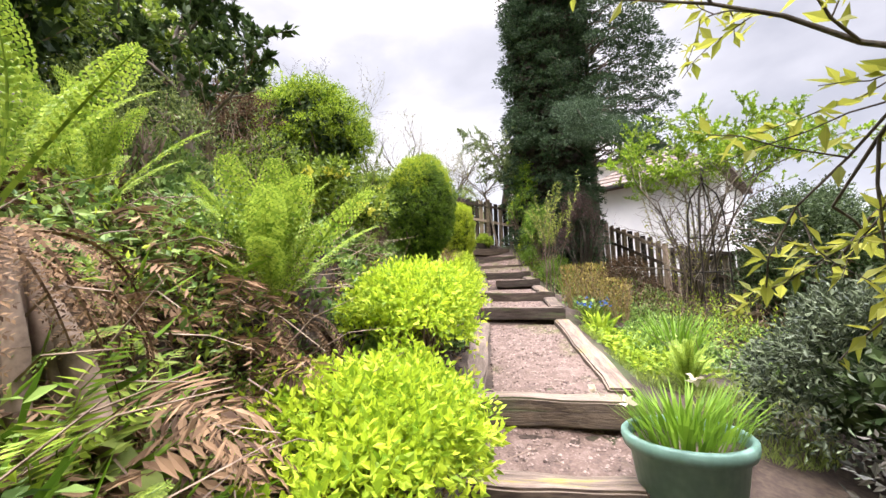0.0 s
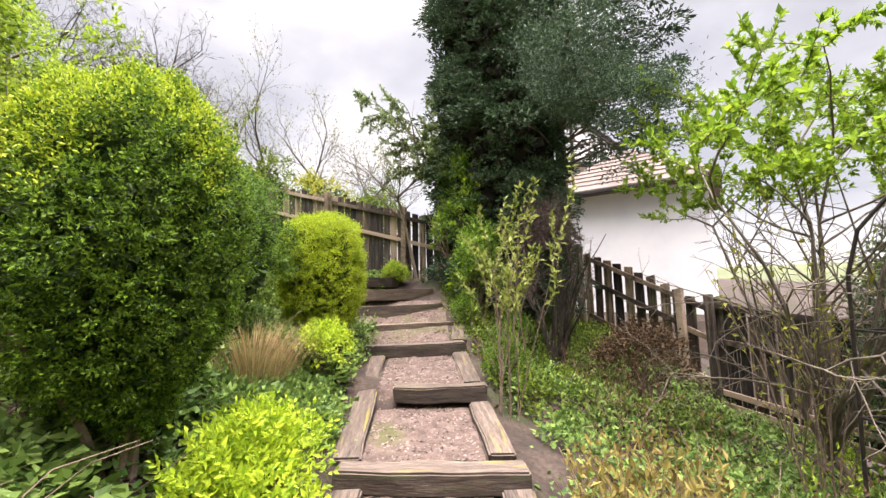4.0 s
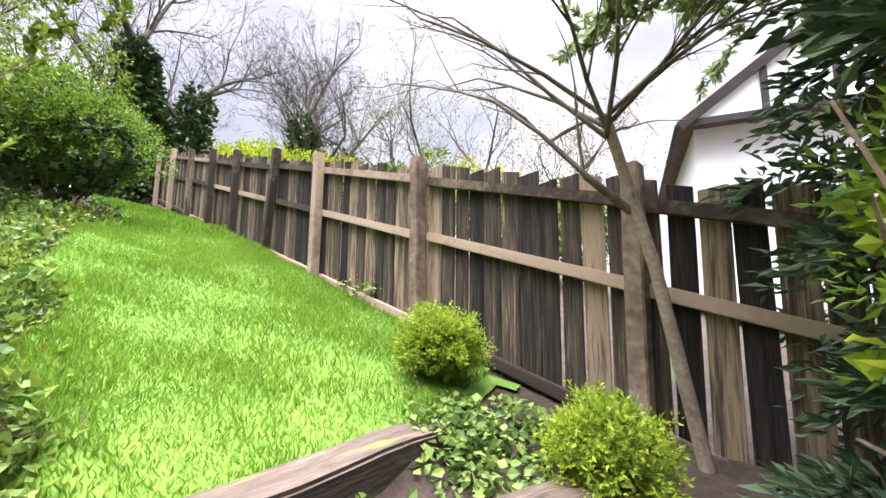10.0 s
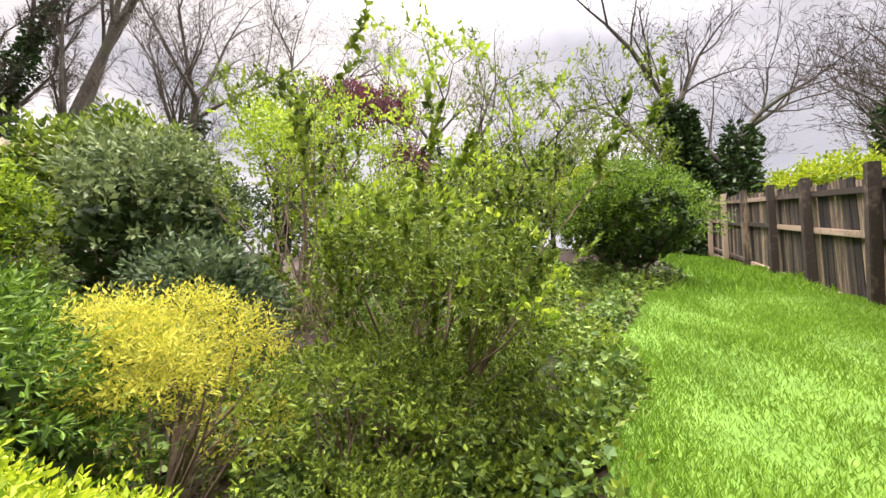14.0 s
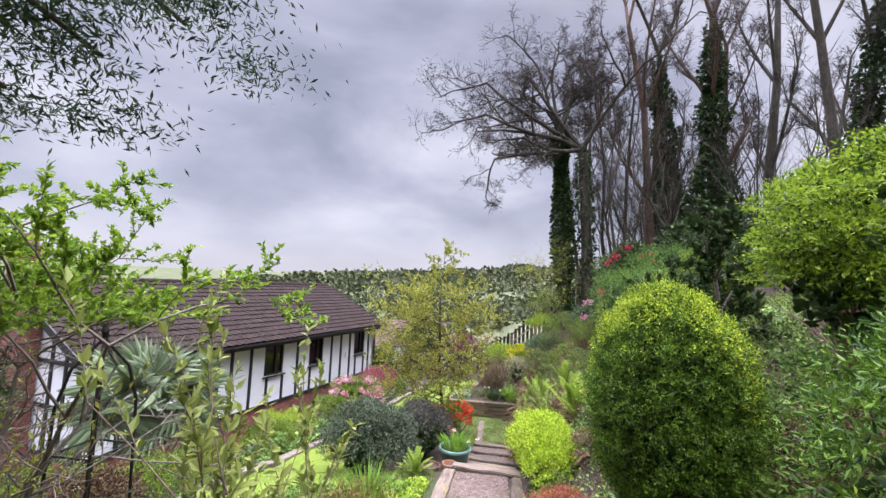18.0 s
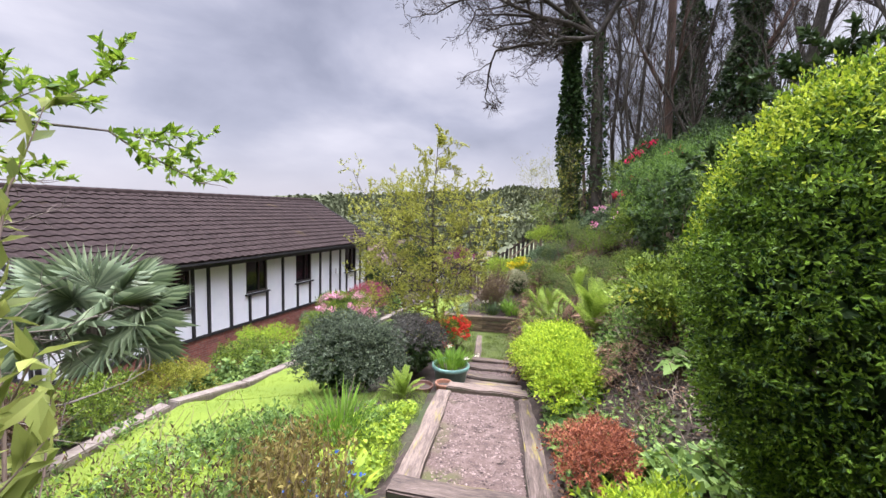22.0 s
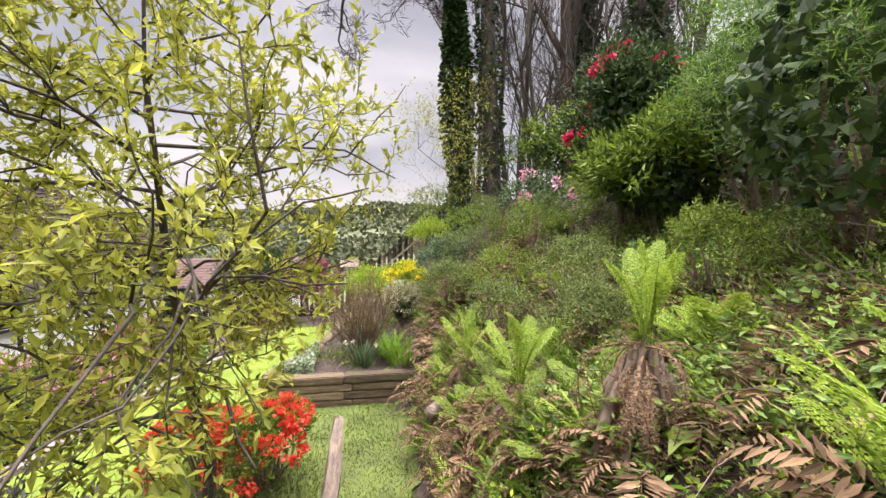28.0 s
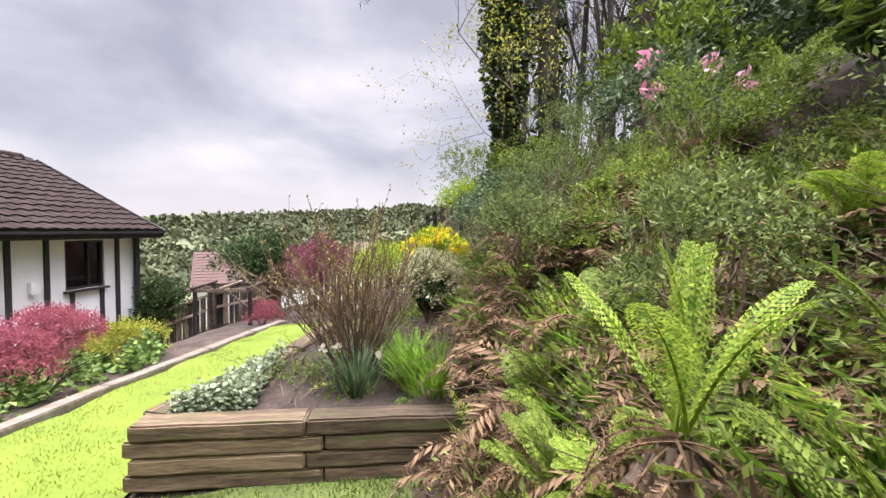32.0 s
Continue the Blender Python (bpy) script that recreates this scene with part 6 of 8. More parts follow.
# ---- round the top lawn ----
cane_shrub("flowering_shrub", "big twiggy shrub coming into fresh leaf at the lawn edge", -3.45, 2.95, 1.75, 2.2, 12, L_MID, 0.042, 9, TWIG, 21, "shrub", 3, 0.6, thick=0.6)
bush("flowering_shrub", "leafy upright shrub behind the lawn shrub", -5.0, 1.6, 1.2, 1.1, 2.6, 6500, 0.06, L_FRESH, 16, rough=0.5, depth=0.9, lumps=26)
bush("dark_laurel", "dark shaded evergreen behind the border", -4.6, 0.2, 1.1, 1.0, 2.0, 5500, 0.10, leaf_mat("rhododendron_leaf", (0.05, 0.085, 0.03), (0.25, 0.31, 0.12), 0.5, 0.2), 5, rough=0.4, core=L_DARK)
bush("pale_rhododendron", "rhododendron bank with pale buds", -6.2, -1.7, 1.6, 1.4, 2.3, 8000, 0.13, L_MID, 5, rough=0.35, core=L_DARK, extra=(("buds", P_CREAM, 40, 0.10, 8),))
bush("grey_shrub", "grey-green leafy shrub in the border", -4.0, 1.1, 0.7, 0.6, 1.1, 3600, 0.11, L_BLUE, 6, rough=0.35)
bush("rounded_hedge", "large rounded clipped hedge at the end of the lawn", -6.5, 5.5, 1.05, 1.0, 1.75, 12000, 0.07, L_TOPIARY, 5, core=L_DARK, rough=0.16, depth=0.2)
bush("yellow_hedge", "yellow-green hedge top behind the rounded hedge", -8.4, 5.6, 1.3, 1.1, 2.0, 8000, 0.08, L_TOPYEL, 4, core=L_MID, rough=0.2)
bush("purple_tree", "purple-leaved bushy tree at the wood edge", -8.6, 0.9, 1.5, 1.4, 4.2, 9000, 0.10, L_PURPLE, 8, lift=1.0, rough=0.5, depth=0.8)
bush("beyond_hedge", "sunlit hedge beyond the fence", -12.5, 13.2, 4.0, 2.2, 2.4, 7000, 0.16, L_TOPYEL, 0, core=L_MID, rough=0.3)
for k, (x, y, h, m) in enumerate(((-5.6, 2.5, 3.4, L_FRESH), (-7.4, 3.9, 3.6, L_MID), (-8.6, 4.9, 3.6, L_WEED), (-9.4, 6.2, 3.2, L_MID), (-6.4, 0.6, 3.4, L_MID))):
    z = H(x, y)
    leafy_tree("young_tree", "young tree in fresh spring leaf behind the lawn border", (x, y, z), (x + 0.2, y, z + h * 0.5), 0.06, 4, m, 0.075, 3, WOODBARK, 0.75, 4, 0.62, 210 + k, up=0.18)
cover("ground_cover", "dark green hellebore leaves and leaf litter under the shrubs", lambda x, y: ~on_top_lawn(x, y), (-3.4, -1.4, 2.3, 4.2), 5200, 0.06, L_COVER, 0.14, clumps=44)

# ---- bank above the lower path ----
bush("hydrangea", "leafy hydrangea with yellow-green leaves", -1.98, -3.15, 0.55, 0.6, 0.72, 5200, 0.085, L_MID, 12, rough=0.45, width=0.55, depth=0.8, extra=(("young_leaves", L_GOLD, 60, 0.06, 5),))
rosette("foxglove", "rosette of large light green foxglove leaves", -1.85, -2.5, 26, 0.36, L_COVER)
rosette("foxglove", "rosette of broad green leaves", -1.35, -1.55, 15, 0.30, L_MID)
fern(-1.64, -4.85, 0.88, 28, L_FERN, "large bright green fern on the bank", arch=0.42, dead=14, tilt=-16, pinna=0.16)
for k, (x, y, l, n, m) in enumerate(((-1.25, -6.35, 0.55, 12, L_FERN2), (-1.35, -7.4, 0.6, 13, L_FERN2), (-2.2, -6.3, 0.8, 14, L_FERN), (-1.2, -8.45, 0.6, 13, L_FERN), (-1.9, -8.0, 0.7, 12, L_FERN2), (-1.25, -9.35, 0.55, 12, L_FERN2), (-2.5, -7.4, 0.75, 13, L_FERN2), (-1.7, -10.1, 0.6, 12, L_FERN2), (-2.6, -9.0, 0.7, 11, L_FERN), (-1.5, -11.3, 0.6, 10, L_FERN2), (-2.4, -11.0, 0.7, 11, L_FERN2), (-3.1, -5.0, 0.7, 10, L_FERN2))):
    fern(x, y, l * 0.72, n + 4, m, "green fern among dead bracken on the bank" if k % 2 else "fresh fern with brown dead fronds beneath", dead=7, arch=0.5)
bush("acacia", "feathery bright and dark green evergreen shrub", -3.2, -6.2, 1.15, 1.1, 2.3, 17000, 0.085, leaf_mat("feathery_leaf", (0.02, 0.06, 0.012), (0.17, 0.29, 0.04), 0.5, 0.3), 9, lift=0.05, rough=0.62, lumps=46, depth=0.7, width=0.14, core=L_DARK, jitter=0.7, up=0.8)
bush("acacia", "feathery evergreen shrub higher on the bank", -4.2, -7.7, 1.1, 1.1, 2.5, 9000, 0.11, leaf_mat("feathery_leaf", (0.02, 0.06, 0.012), (0.17, 0.29, 0.04)), 9, lift=0.05, rough=0.62, lumps=46, depth=0.7, width=0.14, core=L_DARK, jitter=0.7, up=0.8)
leafy_tree("camellia_tree", "glossy dark camellia on a bare crooked trunk with a red bloom", (-3.25, -3.4, H(-3.25, -3.4)), (-3.2, -3.45, H(-3.25, -3.4) + 1.25), 0.06, 3, L_DARK, 0.095, 14, BARK, 0.8, 5, 0.6, 41, width=0.5)
bush("camellia", "dark camellia covered with crimson blooms", -4.1, -9.9, 0.95, 0.9, 2.7, 6500, 0.12, L_DARK, 6, rough=0.35, core=L_DARK, extra=(("bloom", P_CRIM, 95, 0.085, 12),))
bush("rhododendron", "broad rhododendron with long green leaves", -4.0, -9.0, 0.95, 0.9, 1.5, 7500, 0.13, L_MID, 7, rough=0.35, width=0.32, core=L_DARK)
bush("pink_bush", "low twiggy rhododendron with a few pink blooms", -3.4, -11.6, 0.7, 0.7, 1.0, 1400, 0.11, L_BLUE, 12, rough=0.4, depth=0.7, extra=(("bloom", P_PINK, 8, 0.12, 12),))
cover("bank_growth", "tangled ivy, brambles and weeds covering the bank", lambda x, y: x < -0.75 - np.interp(y, [-10.8, -9.4], [0.4, 0.0]), (-4.2, -0.7, -13.5, -5.2), 24000, 0.04, L_MID, 0.2, clumps=260)
cover("bank_growth", "pale grassy weeds on the bank", lambda x, y: x < -0.75 - np.interp(y, [-10.8, -9.4], [0.4, 0.0]), (-3.6, -0.7, -13.5, -5.0), 9000, 0.085, L_WEED, 0.28, width=0.12, clumps=110)
cover("dead_bracken", "brown dead fronds and twigs on the bank", lambda x, y: x < -0.75 - np.interp(y, [-10.8, -9.4], [0.4, 0.0]), (-3.4, -0.7, -12.5, -4.6), 12000, 0.12, L_BROWN, 0.2, width=0.14, clumps=90)
cover("ground_cover", "light green leafy ground cover on the bank", lambda x, y: (x < -0.75) & ~((x > -2.7) & (y < -1.3) & (np.hypot(x + 1.9, y + 2.4) < 0.85)), (-3.2, -0.75, -3.2, 1.6), 15000, 0.075, L_COVER, 0.14, clumps=120)
stones("soil_crumbs", lambda x, y: x < -0.72, (-3.2, -0.72, -3.4, 0.6), 9000, 0.016, leaf_mat("soil_crumb", (0.015, 0.011, 0.008), (0.09, 0.066, 0.048), 0.9, 0, 0.2), "dark crumbs of soil and bark chips in the border")
twig_mass("border_litter", "broken twigs and dry stalks lying on the soil", lambda x, y: x < -0.8, (-3.4, -0.8, -3.4, 0.8), 900, 0.22, TWIG, 0.15)
cover("seedlings", "scattered small green seedlings on the soil", lambda x, y: x < -0.8, (-3.4, -0.8, -3.4, 0.4), 2600, 0.045, L_COVER, 0.07, clumps=60)
cover("leaf_litter", "fallen brown leaves on the soil", lambda x, y: x < -0.7, (-4.5, -0.7, -6, 3.5), 7000, 0.05, L_BROWN, 0.03)
cover("ground_cover", "light green strawberry-like ground cover under the shrubs", lambda x, y: x > 0.7, (0.75, 3.8, -2.6, 4.6), 17000, 0.06, L_COVER, 0.13, clumps=170)
cover("ground_cover", "bright low leaves beside the path", lambda x, y: x > 0.68, (0.7, 1.5, -3.2, -1.7), 4500, 0.05, L_FRESH, 0.1, clumps=30)
cover("ground_cover", "mixed shrubs and weeds below the kerb", lambda x, y: x > kerb_x(y) + 0.2, (3.2, 6.5, -16, -2), 12000, 0.10, L_COVER, 0.4, clumps=80)

# ---- foot of the steps ----
def clear_of_walk(q):
    """Twigs keep off the way up the steps and off the open grass south of the trunk."""
    x, y, z = q
    if z > 3.6:
        return y < -5.2
    side = np.interp(z, [1.4, 1.9, 2.3, 2.6, 3.0], [0.4, -0.05, -0.15, -0.3, -0.5])
    return x > side and y < -5.35 and y > -7.62 - 0.62 * (x + 0.46)


mz = H(1.25, -7.85)
DAMPBARK = surf_mat("dark_damp_bark", [(0.022, 0.018, 0.013), (0.06, 0.048, 0.036), (0.12, 0.098, 0.072)], 6, 0.85, 0.5, fine=40)
mag = thing("magnolia", (1.25, -7.85, mz), "spreading small tree with yellow-olive young leaves on crooked limbs", "tree")
mrng = np.random.default_rng(57)
mo = np.array([1.25, -7.85, mz])
STEM = [np.array(q) for q in ((1.15, -7.85, mz - 0.1), (1.05, -7.74, 0.5), (1.14, -7.55, 1.35), (1.16, -7.32, 2.3), (1.16, -7.10, 3.4), (1.05, -6.93, 4.9))]
SR = [0.058, 0.046, 0.036, 0.027, 0.016, 0.005]
v, f = tubes([(*(a - mo), ra, *(b - mo), rb) for a, b, ra, rb in zip(STEM, STEM[1:], SR, SR[1:])], 8)
put("trunk", raw_mesh("trunk", v, f, DAMPBARK, True), mag)
twigs = []
for k in range(46):
    z = 0.7 + 2.6 * (k / 35) if k < 36 else 3.35 + 1.25 * (k - 36) / 9
    p = np.array([np.interp(z, [q[2] for q in STEM], [q[i] for q in STEM]) for i in range(3)])
    a = k * 2.4 + mrng.uniform(-0.4, 0.4)
    reach = np.interp(z, [0.7, 1.4, 2.6, 3.3, 3.4, 4.6], [2.3, 3.0, 2.7, 1.7, 1.0, 0.4]) * mrng.uniform(0.75, 1.1)
    d = np.array([math.cos(a), math.sin(a), np.interp(z, [0.7, 1.5, 3.2, 4.6], [0.32, 0.16, 0.2, 1.0]) + mrng.normal() * 0.1]) * reach * 0.52
    sg, _ = grow(p, p + d, 0.004 + 0.0046 * reach, 3 if k < 36 else 2, 0.7, 4, 0.55, mrng, 0.17, 0.0, 4, 0.52, clear_of_walk)
    if len(sg) > 20:
        sg[:, :3], sg[:, 4:7] = sg[:, :3] - mo, sg[:, 4:7] - mo
        v, f = tubes(sg, 5)
        put("limb", raw_mesh("limb", v, f, DAMPBARK, True), mag)
        twigs.append(sg)
for q, z in (((0.02, -7.68, 2.05), 1.3), ((0.1, -7.5, 2.3), 1.6), ((0.25, -7.2, 2.0), 1.5), ((-0.1, -7.1, 2.75), 2.0), ((0.1, -6.6, 2.6), 1.8), ((0.3, -6.2, 2.9), 2.1)):
    p = np.array([np.interp(z, [k[2] for k in STEM], [k[i] for k in STEM]) for i in range(3)])
    sg, _ = grow(p, p + (np.array(q) - p) * 0.72, 0.013, 2, 0.6, 5, 0.4, mrng, 0.16, 0.0, 5, 0.5, clear_of_walk)
    if len(sg) > 12:
        sg[:, :3], sg[:, 4:7] = sg[:, :3] - mo, sg[:, 4:7] - mo
        v, f = tubes(sg, 5)
        put("limb", raw_mesh("limb", v, f, DAMPBARK, True), mag)
        twigs.append(sg)
v, f = on_twigs(np.concatenate(twigs), 0.0046, 3, 0.062, 0.4, mrng, lambda P: P[:, 2] + mz > 1.0)
tagged(put("crown", raw_mesh("crown", v, f, L_OLIVE), mag), kind="stuff")
bush("azalea", "azalea bush covered with scarlet flowers", 0.78, -8.45, 0.5, 0.55, 0.85, 3600, 0.06, L_MID, 10, rough=0.3, extra=(("flower", P_RED, 260, 0.055, 8),))
bush("azalea", "low scarlet azalea beside the lawn", 1.55, -8.95, 0.62, 0.55, 0.62, 2600, 0.05, L_MID, 8, rough=0.3, extra=(("flower", P_RED, 200, 0.055, 8),))
bush("rhododendron", "rhododendron with large pink flower heads", 4.6, -11.2, 0.95, 0.9, 1.2, 4200, 0.11, L_MID, 7, rough=0.3, width=0.4, core=L_DARK, extra=(("flower_head", P_PINK, 150, 0.10, 12),))
bush("acer", "crimson feathery japanese maple", 4.55, -13.7, 1.0, 1.0, 1.35, 11000, 0.07, L_ACER, 8, DARKTWIG, rough=0.4, depth=0.5, width=0.35)
bush("acer", "small crimson maple by the kerb", 3.0, -18.9, 0.5, 0.5, 0.6, 2500, 0.07, L_ACER, 5, DARKTWIG, rough=0.4, width=0.35)
cane_shrub("twiggy_shrub", "upright brown twiggy shrub in the raised bed", -0.12, -11.35, 1.35, 1.35, 64, L_DRYOLIVE, 0.03, 2, surf_mat("red_brown_twig", [(0.06, 0.036, 0.022), (0.125, 0.08, 0.05), (0.2, 0.135, 0.09)], 8, 0.8, 0.1), 61, "shrub", 2, 0.5)
bush("variegated_shrub", "cream variegated evergreen shrub", -0.95, -12.5, 0.42, 0.42, 0.95, 3600, 0.06, L_VARIEG, 6, rough=0.3, core=L_DARK)
bush("yellow_broom", "green bush topped with bright yellow flowers", -1.15, -14.0, 0.7, 0.6, 1.05, 3600, 0.07, L_FRESH, 6, rough=0.3, extra=(("flowers", P_YEL, 120, 0.07, 9),))
bush("green_shrub", "rounded fresh green shrub behind the bed", -0.4, -16.2, 0.8, 0.7, 1.3, 4200, 0.08, L_FRESH, 5, rough=0.3)
tuft("daffodils", "clump of daffodil leaves with a pale yellow flower", -0.17, -10.86, 0.16, 0.42, 150, L_BLUE, width=0.05, lean=0.5, z=0.2, extra=(3, P_CREAM, 0.06, "pale yellow flower", "flower"))
tuft("daffodils", "dense clump of fresh green bulb leaves", -0.86, -10.82, 0.30, 0.44, 420, L_GRASS, width=0.05, lean=0.6, z=0.2)
cover("alpine_mat", "low grey-green saxifrage mat at the bed edge", lambda x, y: (x < 1.16 + 0.37 * (y + 10.4)) & (y < -10.36), (0.05, 1.12, -11.7, -10.38), 11000, 0.045, leaf_mat("saxifrage_leaf", (0.07, 0.11, 0.05), (0.40, 0.45, 0.28), 0.6, 0.3), 0.18, clumps=44)

cover("ground_cover", "mixed green weeds and seedlings over the upper bank", lambda x, y: (x < -2.4) & ~((x < -2.2) & (y > -4.3) & (y < -1.5) & (x > -3.6)), (-7.5, -2.4, -9.0, 2.5), 19000, 0.07, L_COVER, 0.25, clumps=140)
cover("ground_cover", "broad pale green leaves on the bank beside the lower steps", lambda x, y: x < -0.78, (-2.2, -0.78, -6.9, -4.9), 9000, 0.05, L_COVER, 0.28, width=0.5, clumps=60)
for x, y in ((-1.45, -6.15), (-1.75, -5.85), (-2.3, -5.4)):
    rosette("foxglove", "rosette of broad pale green leaves on the bank", x, y, 15, 0.30, L_WEED)
fern(-2.45, -5.15, 0.8, 14, L_FERN, "tall bright fern on the upper bank", arch=0.4, dead=8, tilt=-20, pinna=0.14)
bush("brown_shrub", "brown twiggy shrub with a few red leaves on the bank", -3.9, -2.0, 0.8, 0.8, 1.5, 2600, 0.07, L_BROWN, 18, rough=0.4, depth=0.7)

bush("flowering_shrub", "dense low leafy shrub spilling over the lawn edge", -3.4, 2.95, 1.3, 0.85, 1.65, 15000, 0.045, L_MID, 12, TWIG, rough=0.5, depth=0.9, lumps=30, extra=(("young_leaves", L_FRESH, 160, 0.045, 5),))
bush("flowering_shrub", "low leafy skirt of a shrub over the border", -3.2, 2.75, 1.15, 0.7, 0.95, 9000, 0.045, L_MID, 10, TWIG, rough=0.5, depth=0.8, lumps=30)
bush("flowering_shrub", "loose leafy shrub in the border", -2.35, 2.9, 0.4, 0.35, 0.8, 2200, 0.04, L_MID, 12, rough=0.45, depth=0.8, lumps=16)
cover("ground_cover", "green weeds and litter along the border above the lawn", lambda x, y: ~on_top_lawn(x, y), (-8.5, -2.0, 2.2, 6.5), 14000, 0.06, L_COVER, 0.2, clumps=130)
# bough of the dark pine reaching over the steps
pine = bpy.data.objects["pine_tree"]
base = np.array(pine.location)
segs, c = [], []
for tx, ty, tz in ((1.7, 1.15, 4.85), (1.4, 1.0, 5.1), (1.95, 1.35, 4.6), (2.2, 1.6, 4.95)):
    a, b = np.array([2.55, 4.75, 5.6]) - base, np.array([tx, ty, tz]) - base
    m = (a + b) / 2 + [0, 0, 0.25]
    segs += [(*a, 0.05, *m, 0.035), (*m, 0.035, *b, 0.012)]
    for k in range(16):
        t = RNG.uniform(0.62, 1.05)
        c.append(a + (b - a) * t + [0, 0, 0.25 * (1 - (2 * t - 1) ** 2)] + RNG.normal(size=3) * [0.28, 0.2, 0.1])
v, f = tubes(segs, 7)
put("bough", raw_mesh("bough", v, f, BARK, True), pine)
c = np.array(c)
P = np.repeat(c, 420, 0) + RNG.normal(size=(len(c) * 420, 3)) * [0.16, 0.16, 0.06]
v, f = leaf_arrays(P, RNG.normal(size=P.shape) + [0, -0.5, -0.3], 0.055 * RNG.uniform(0.6, 1.3, len(P)), 0.22)
tagged(put("bough_foliage", raw_mesh("bough_foliage", v, f, L_CONIFER), pine), kind="stuff")


def light_frond(length, seed, arch):
    """One frond with single leaflets, for the mass of ferns."""
    rng = np.random.default_rng(seed)
    t = np.linspace(0.08, 1, 22)
    rib = np.stack([length * (0.9 * t - 0.2 * arch * t ** 3), 0.05 * length * np.sin(t * 3 + seed), length * (0.6 * t - arch * 0.8 * t ** 2.2)], 1)
    w = length * 0.22 * np.clip(1.05 - t, 0.04, 1) ** 0.7 * np.clip(t * 5, 0.4, 1)
    tang = np.gradient(rib, axis=0)
    tang /= np.linalg.norm(tang, axis=1, keepdims=True)
    P = np.concatenate([rib, rib])
    D = np.concatenate([tang * 0.5 + [0, 1, -0.15], tang * 0.5 + [0, -1, -0.15]]) + rng.normal(size=(44, 3)) * 0.1
    v, f = leaf_arrays(P, D, np.concatenate([w, w]) * rng.uniform(0.75, 1.15, 44), 0.21, 0.15, np.tile([[0, 0, 1.0]], (44, 1)) + rng.normal(size=(44, 3)) * 0.3, full=9)
    v2, f2 = tubes([(0, 0, 0, 0.004, *rib[11], 0.003), (*rib[11], 0.003, *rib[-1], 0.001)], 3)
    return np.concatenate([v, v2]), np.concatenate([f, f2[:, [0, 1, 2]] + len(v), f2[:, [0, 2, 3]] + len(v)])


def fern_mass(name, label, test, box, plants, fronds, length, mat, pitch, arch, seed):
    rng = np.random.default_rng(seed)
    x, y = rng.uniform(box[0], box[1], plants * 4), rng.uniform(box[2], box[3], plants * 4)
    ok = test(x, y)
    x, y = x[ok][:plants], y[ok][:plants]
    temps = [light_frond(1.0, k, arch + 0.12 * (k % 3)) for k in range(4)]
    V, Fc, n = [], [], 0
    for px, py in zip(x, y):
        z = H(px, py)
        s0 = length * rng.uniform(0.55, 1.25)
        for k in range(fronds):
            v, f = temps[rng.integers(4)]
            m = np.array(pose(px, py, z, rng.uniform(-18, 18), rng.uniform(*pitch), k * 360 / fronds + rng.uniform(-25, 25)))
            V.append((v * s0 * rng.uniform(0.7, 1.15)) @ m[:3, :3].T + m[:3, 3])
            Fc.append(f + n)
            n += len(v)
    return tagged(put(name, raw_mesh(name, np.concatenate(V), np.concatenate(Fc), mat)), label, "ferns", kind="stuff")


def weed_mass(name, label, test, box, n, tall, size, mat, m=9, width=0.45, clumps=90, lean=0.45):
    c = np.stack([RNG.uniform(box[0], box[1], clumps), RNG.uniform(box[2], box[3], clumps)], 1)
    q = c[RNG.integers(0, clumps, n * 3)] + RNG.normal(size=(n * 3, 2)) * 0.16
    q = q[test(q[:, 0], q[:, 1])][:n]
    P = np.stack([q[:, 0], q[:, 1], lie(q[:, 0], q[:, 1])], 1)
    D = RNG.normal(size=P.shape) * lean + [0, 0, 1.0]
    v, f = sprigs(P, D, m, tall, size, width, 0.5)
    return tagged(put(name, raw_mesh(name, v, f, mat)), label, "weeds", kind="stuff")


def bank(x, y):
    return (x < -0.82 - np.interp(y, [-10.8, -9.4], [0.38, 0.0])) & (y < -4.9)


fern_mass("bank_ferns", "mass of young ferns covering the bank", bank, (-3.8, -0.82, -13.0, -5.0), 120, 7, 0.42, L_FERN2, (-50, 0), 0.5, 5)
fern_mass("bank_ferns", "bright new fern fronds on the bank", bank, (-2.6, -0.82, -11.5, -5.2), 70, 8, 0.42, L_FERN, (-55, -5), 0.45, 6)
fern_mass("dead_bracken", "brown withered bracken fronds hanging over the bank", bank, (-3.0, -0.7, -12.5, -4.8), 380, 8, 0.62, L_BRACKEN, (-24, 30), 1.0, 7)
weed_mass("bank_weeds", "pale leafy weeds growing among the ferns", bank, (-3.6, -0.82, -13.2, -5.0), 1600, 0.36, 0.05, L_WEED, clumps=70)
weed_mass("bank_weeds", "green leafy weeds on the bank", bank, (-3.2, -0.82, -12.8, -5.0), 1000, 0.3, 0.045, L_FRESH, clumps=45)
weed_mass("bank_grass", "rough grass stems among the bracken", bank, (-3.4, -0.82, -13, -5), 2400, 0.1, 0.26, L_GRASS, 4, 0.03, 80, 0.5)
twig_mass("bank_twigs", "dry brown twigs and stems on the bank", bank, (-3.4, -0.8, -13, -4.8), 1900, 0.55, TWIG)
twig_mass("border_twigs", "dead stems standing in the border", lambda x, y: (x > 1.2) | (x < -1.3), (-3.6, 4.2, -3.2, 3.0), 520, 0.5, TWIG, 1.2)


def left_bed(x, y):
    return (x < -0.75) & (np.hypot(x + 1.5, y + 0.45) > 0.35) & ((np.abs(x + 1.9) > 0.75) | (np.abs(y + 2.2) > 0.85))


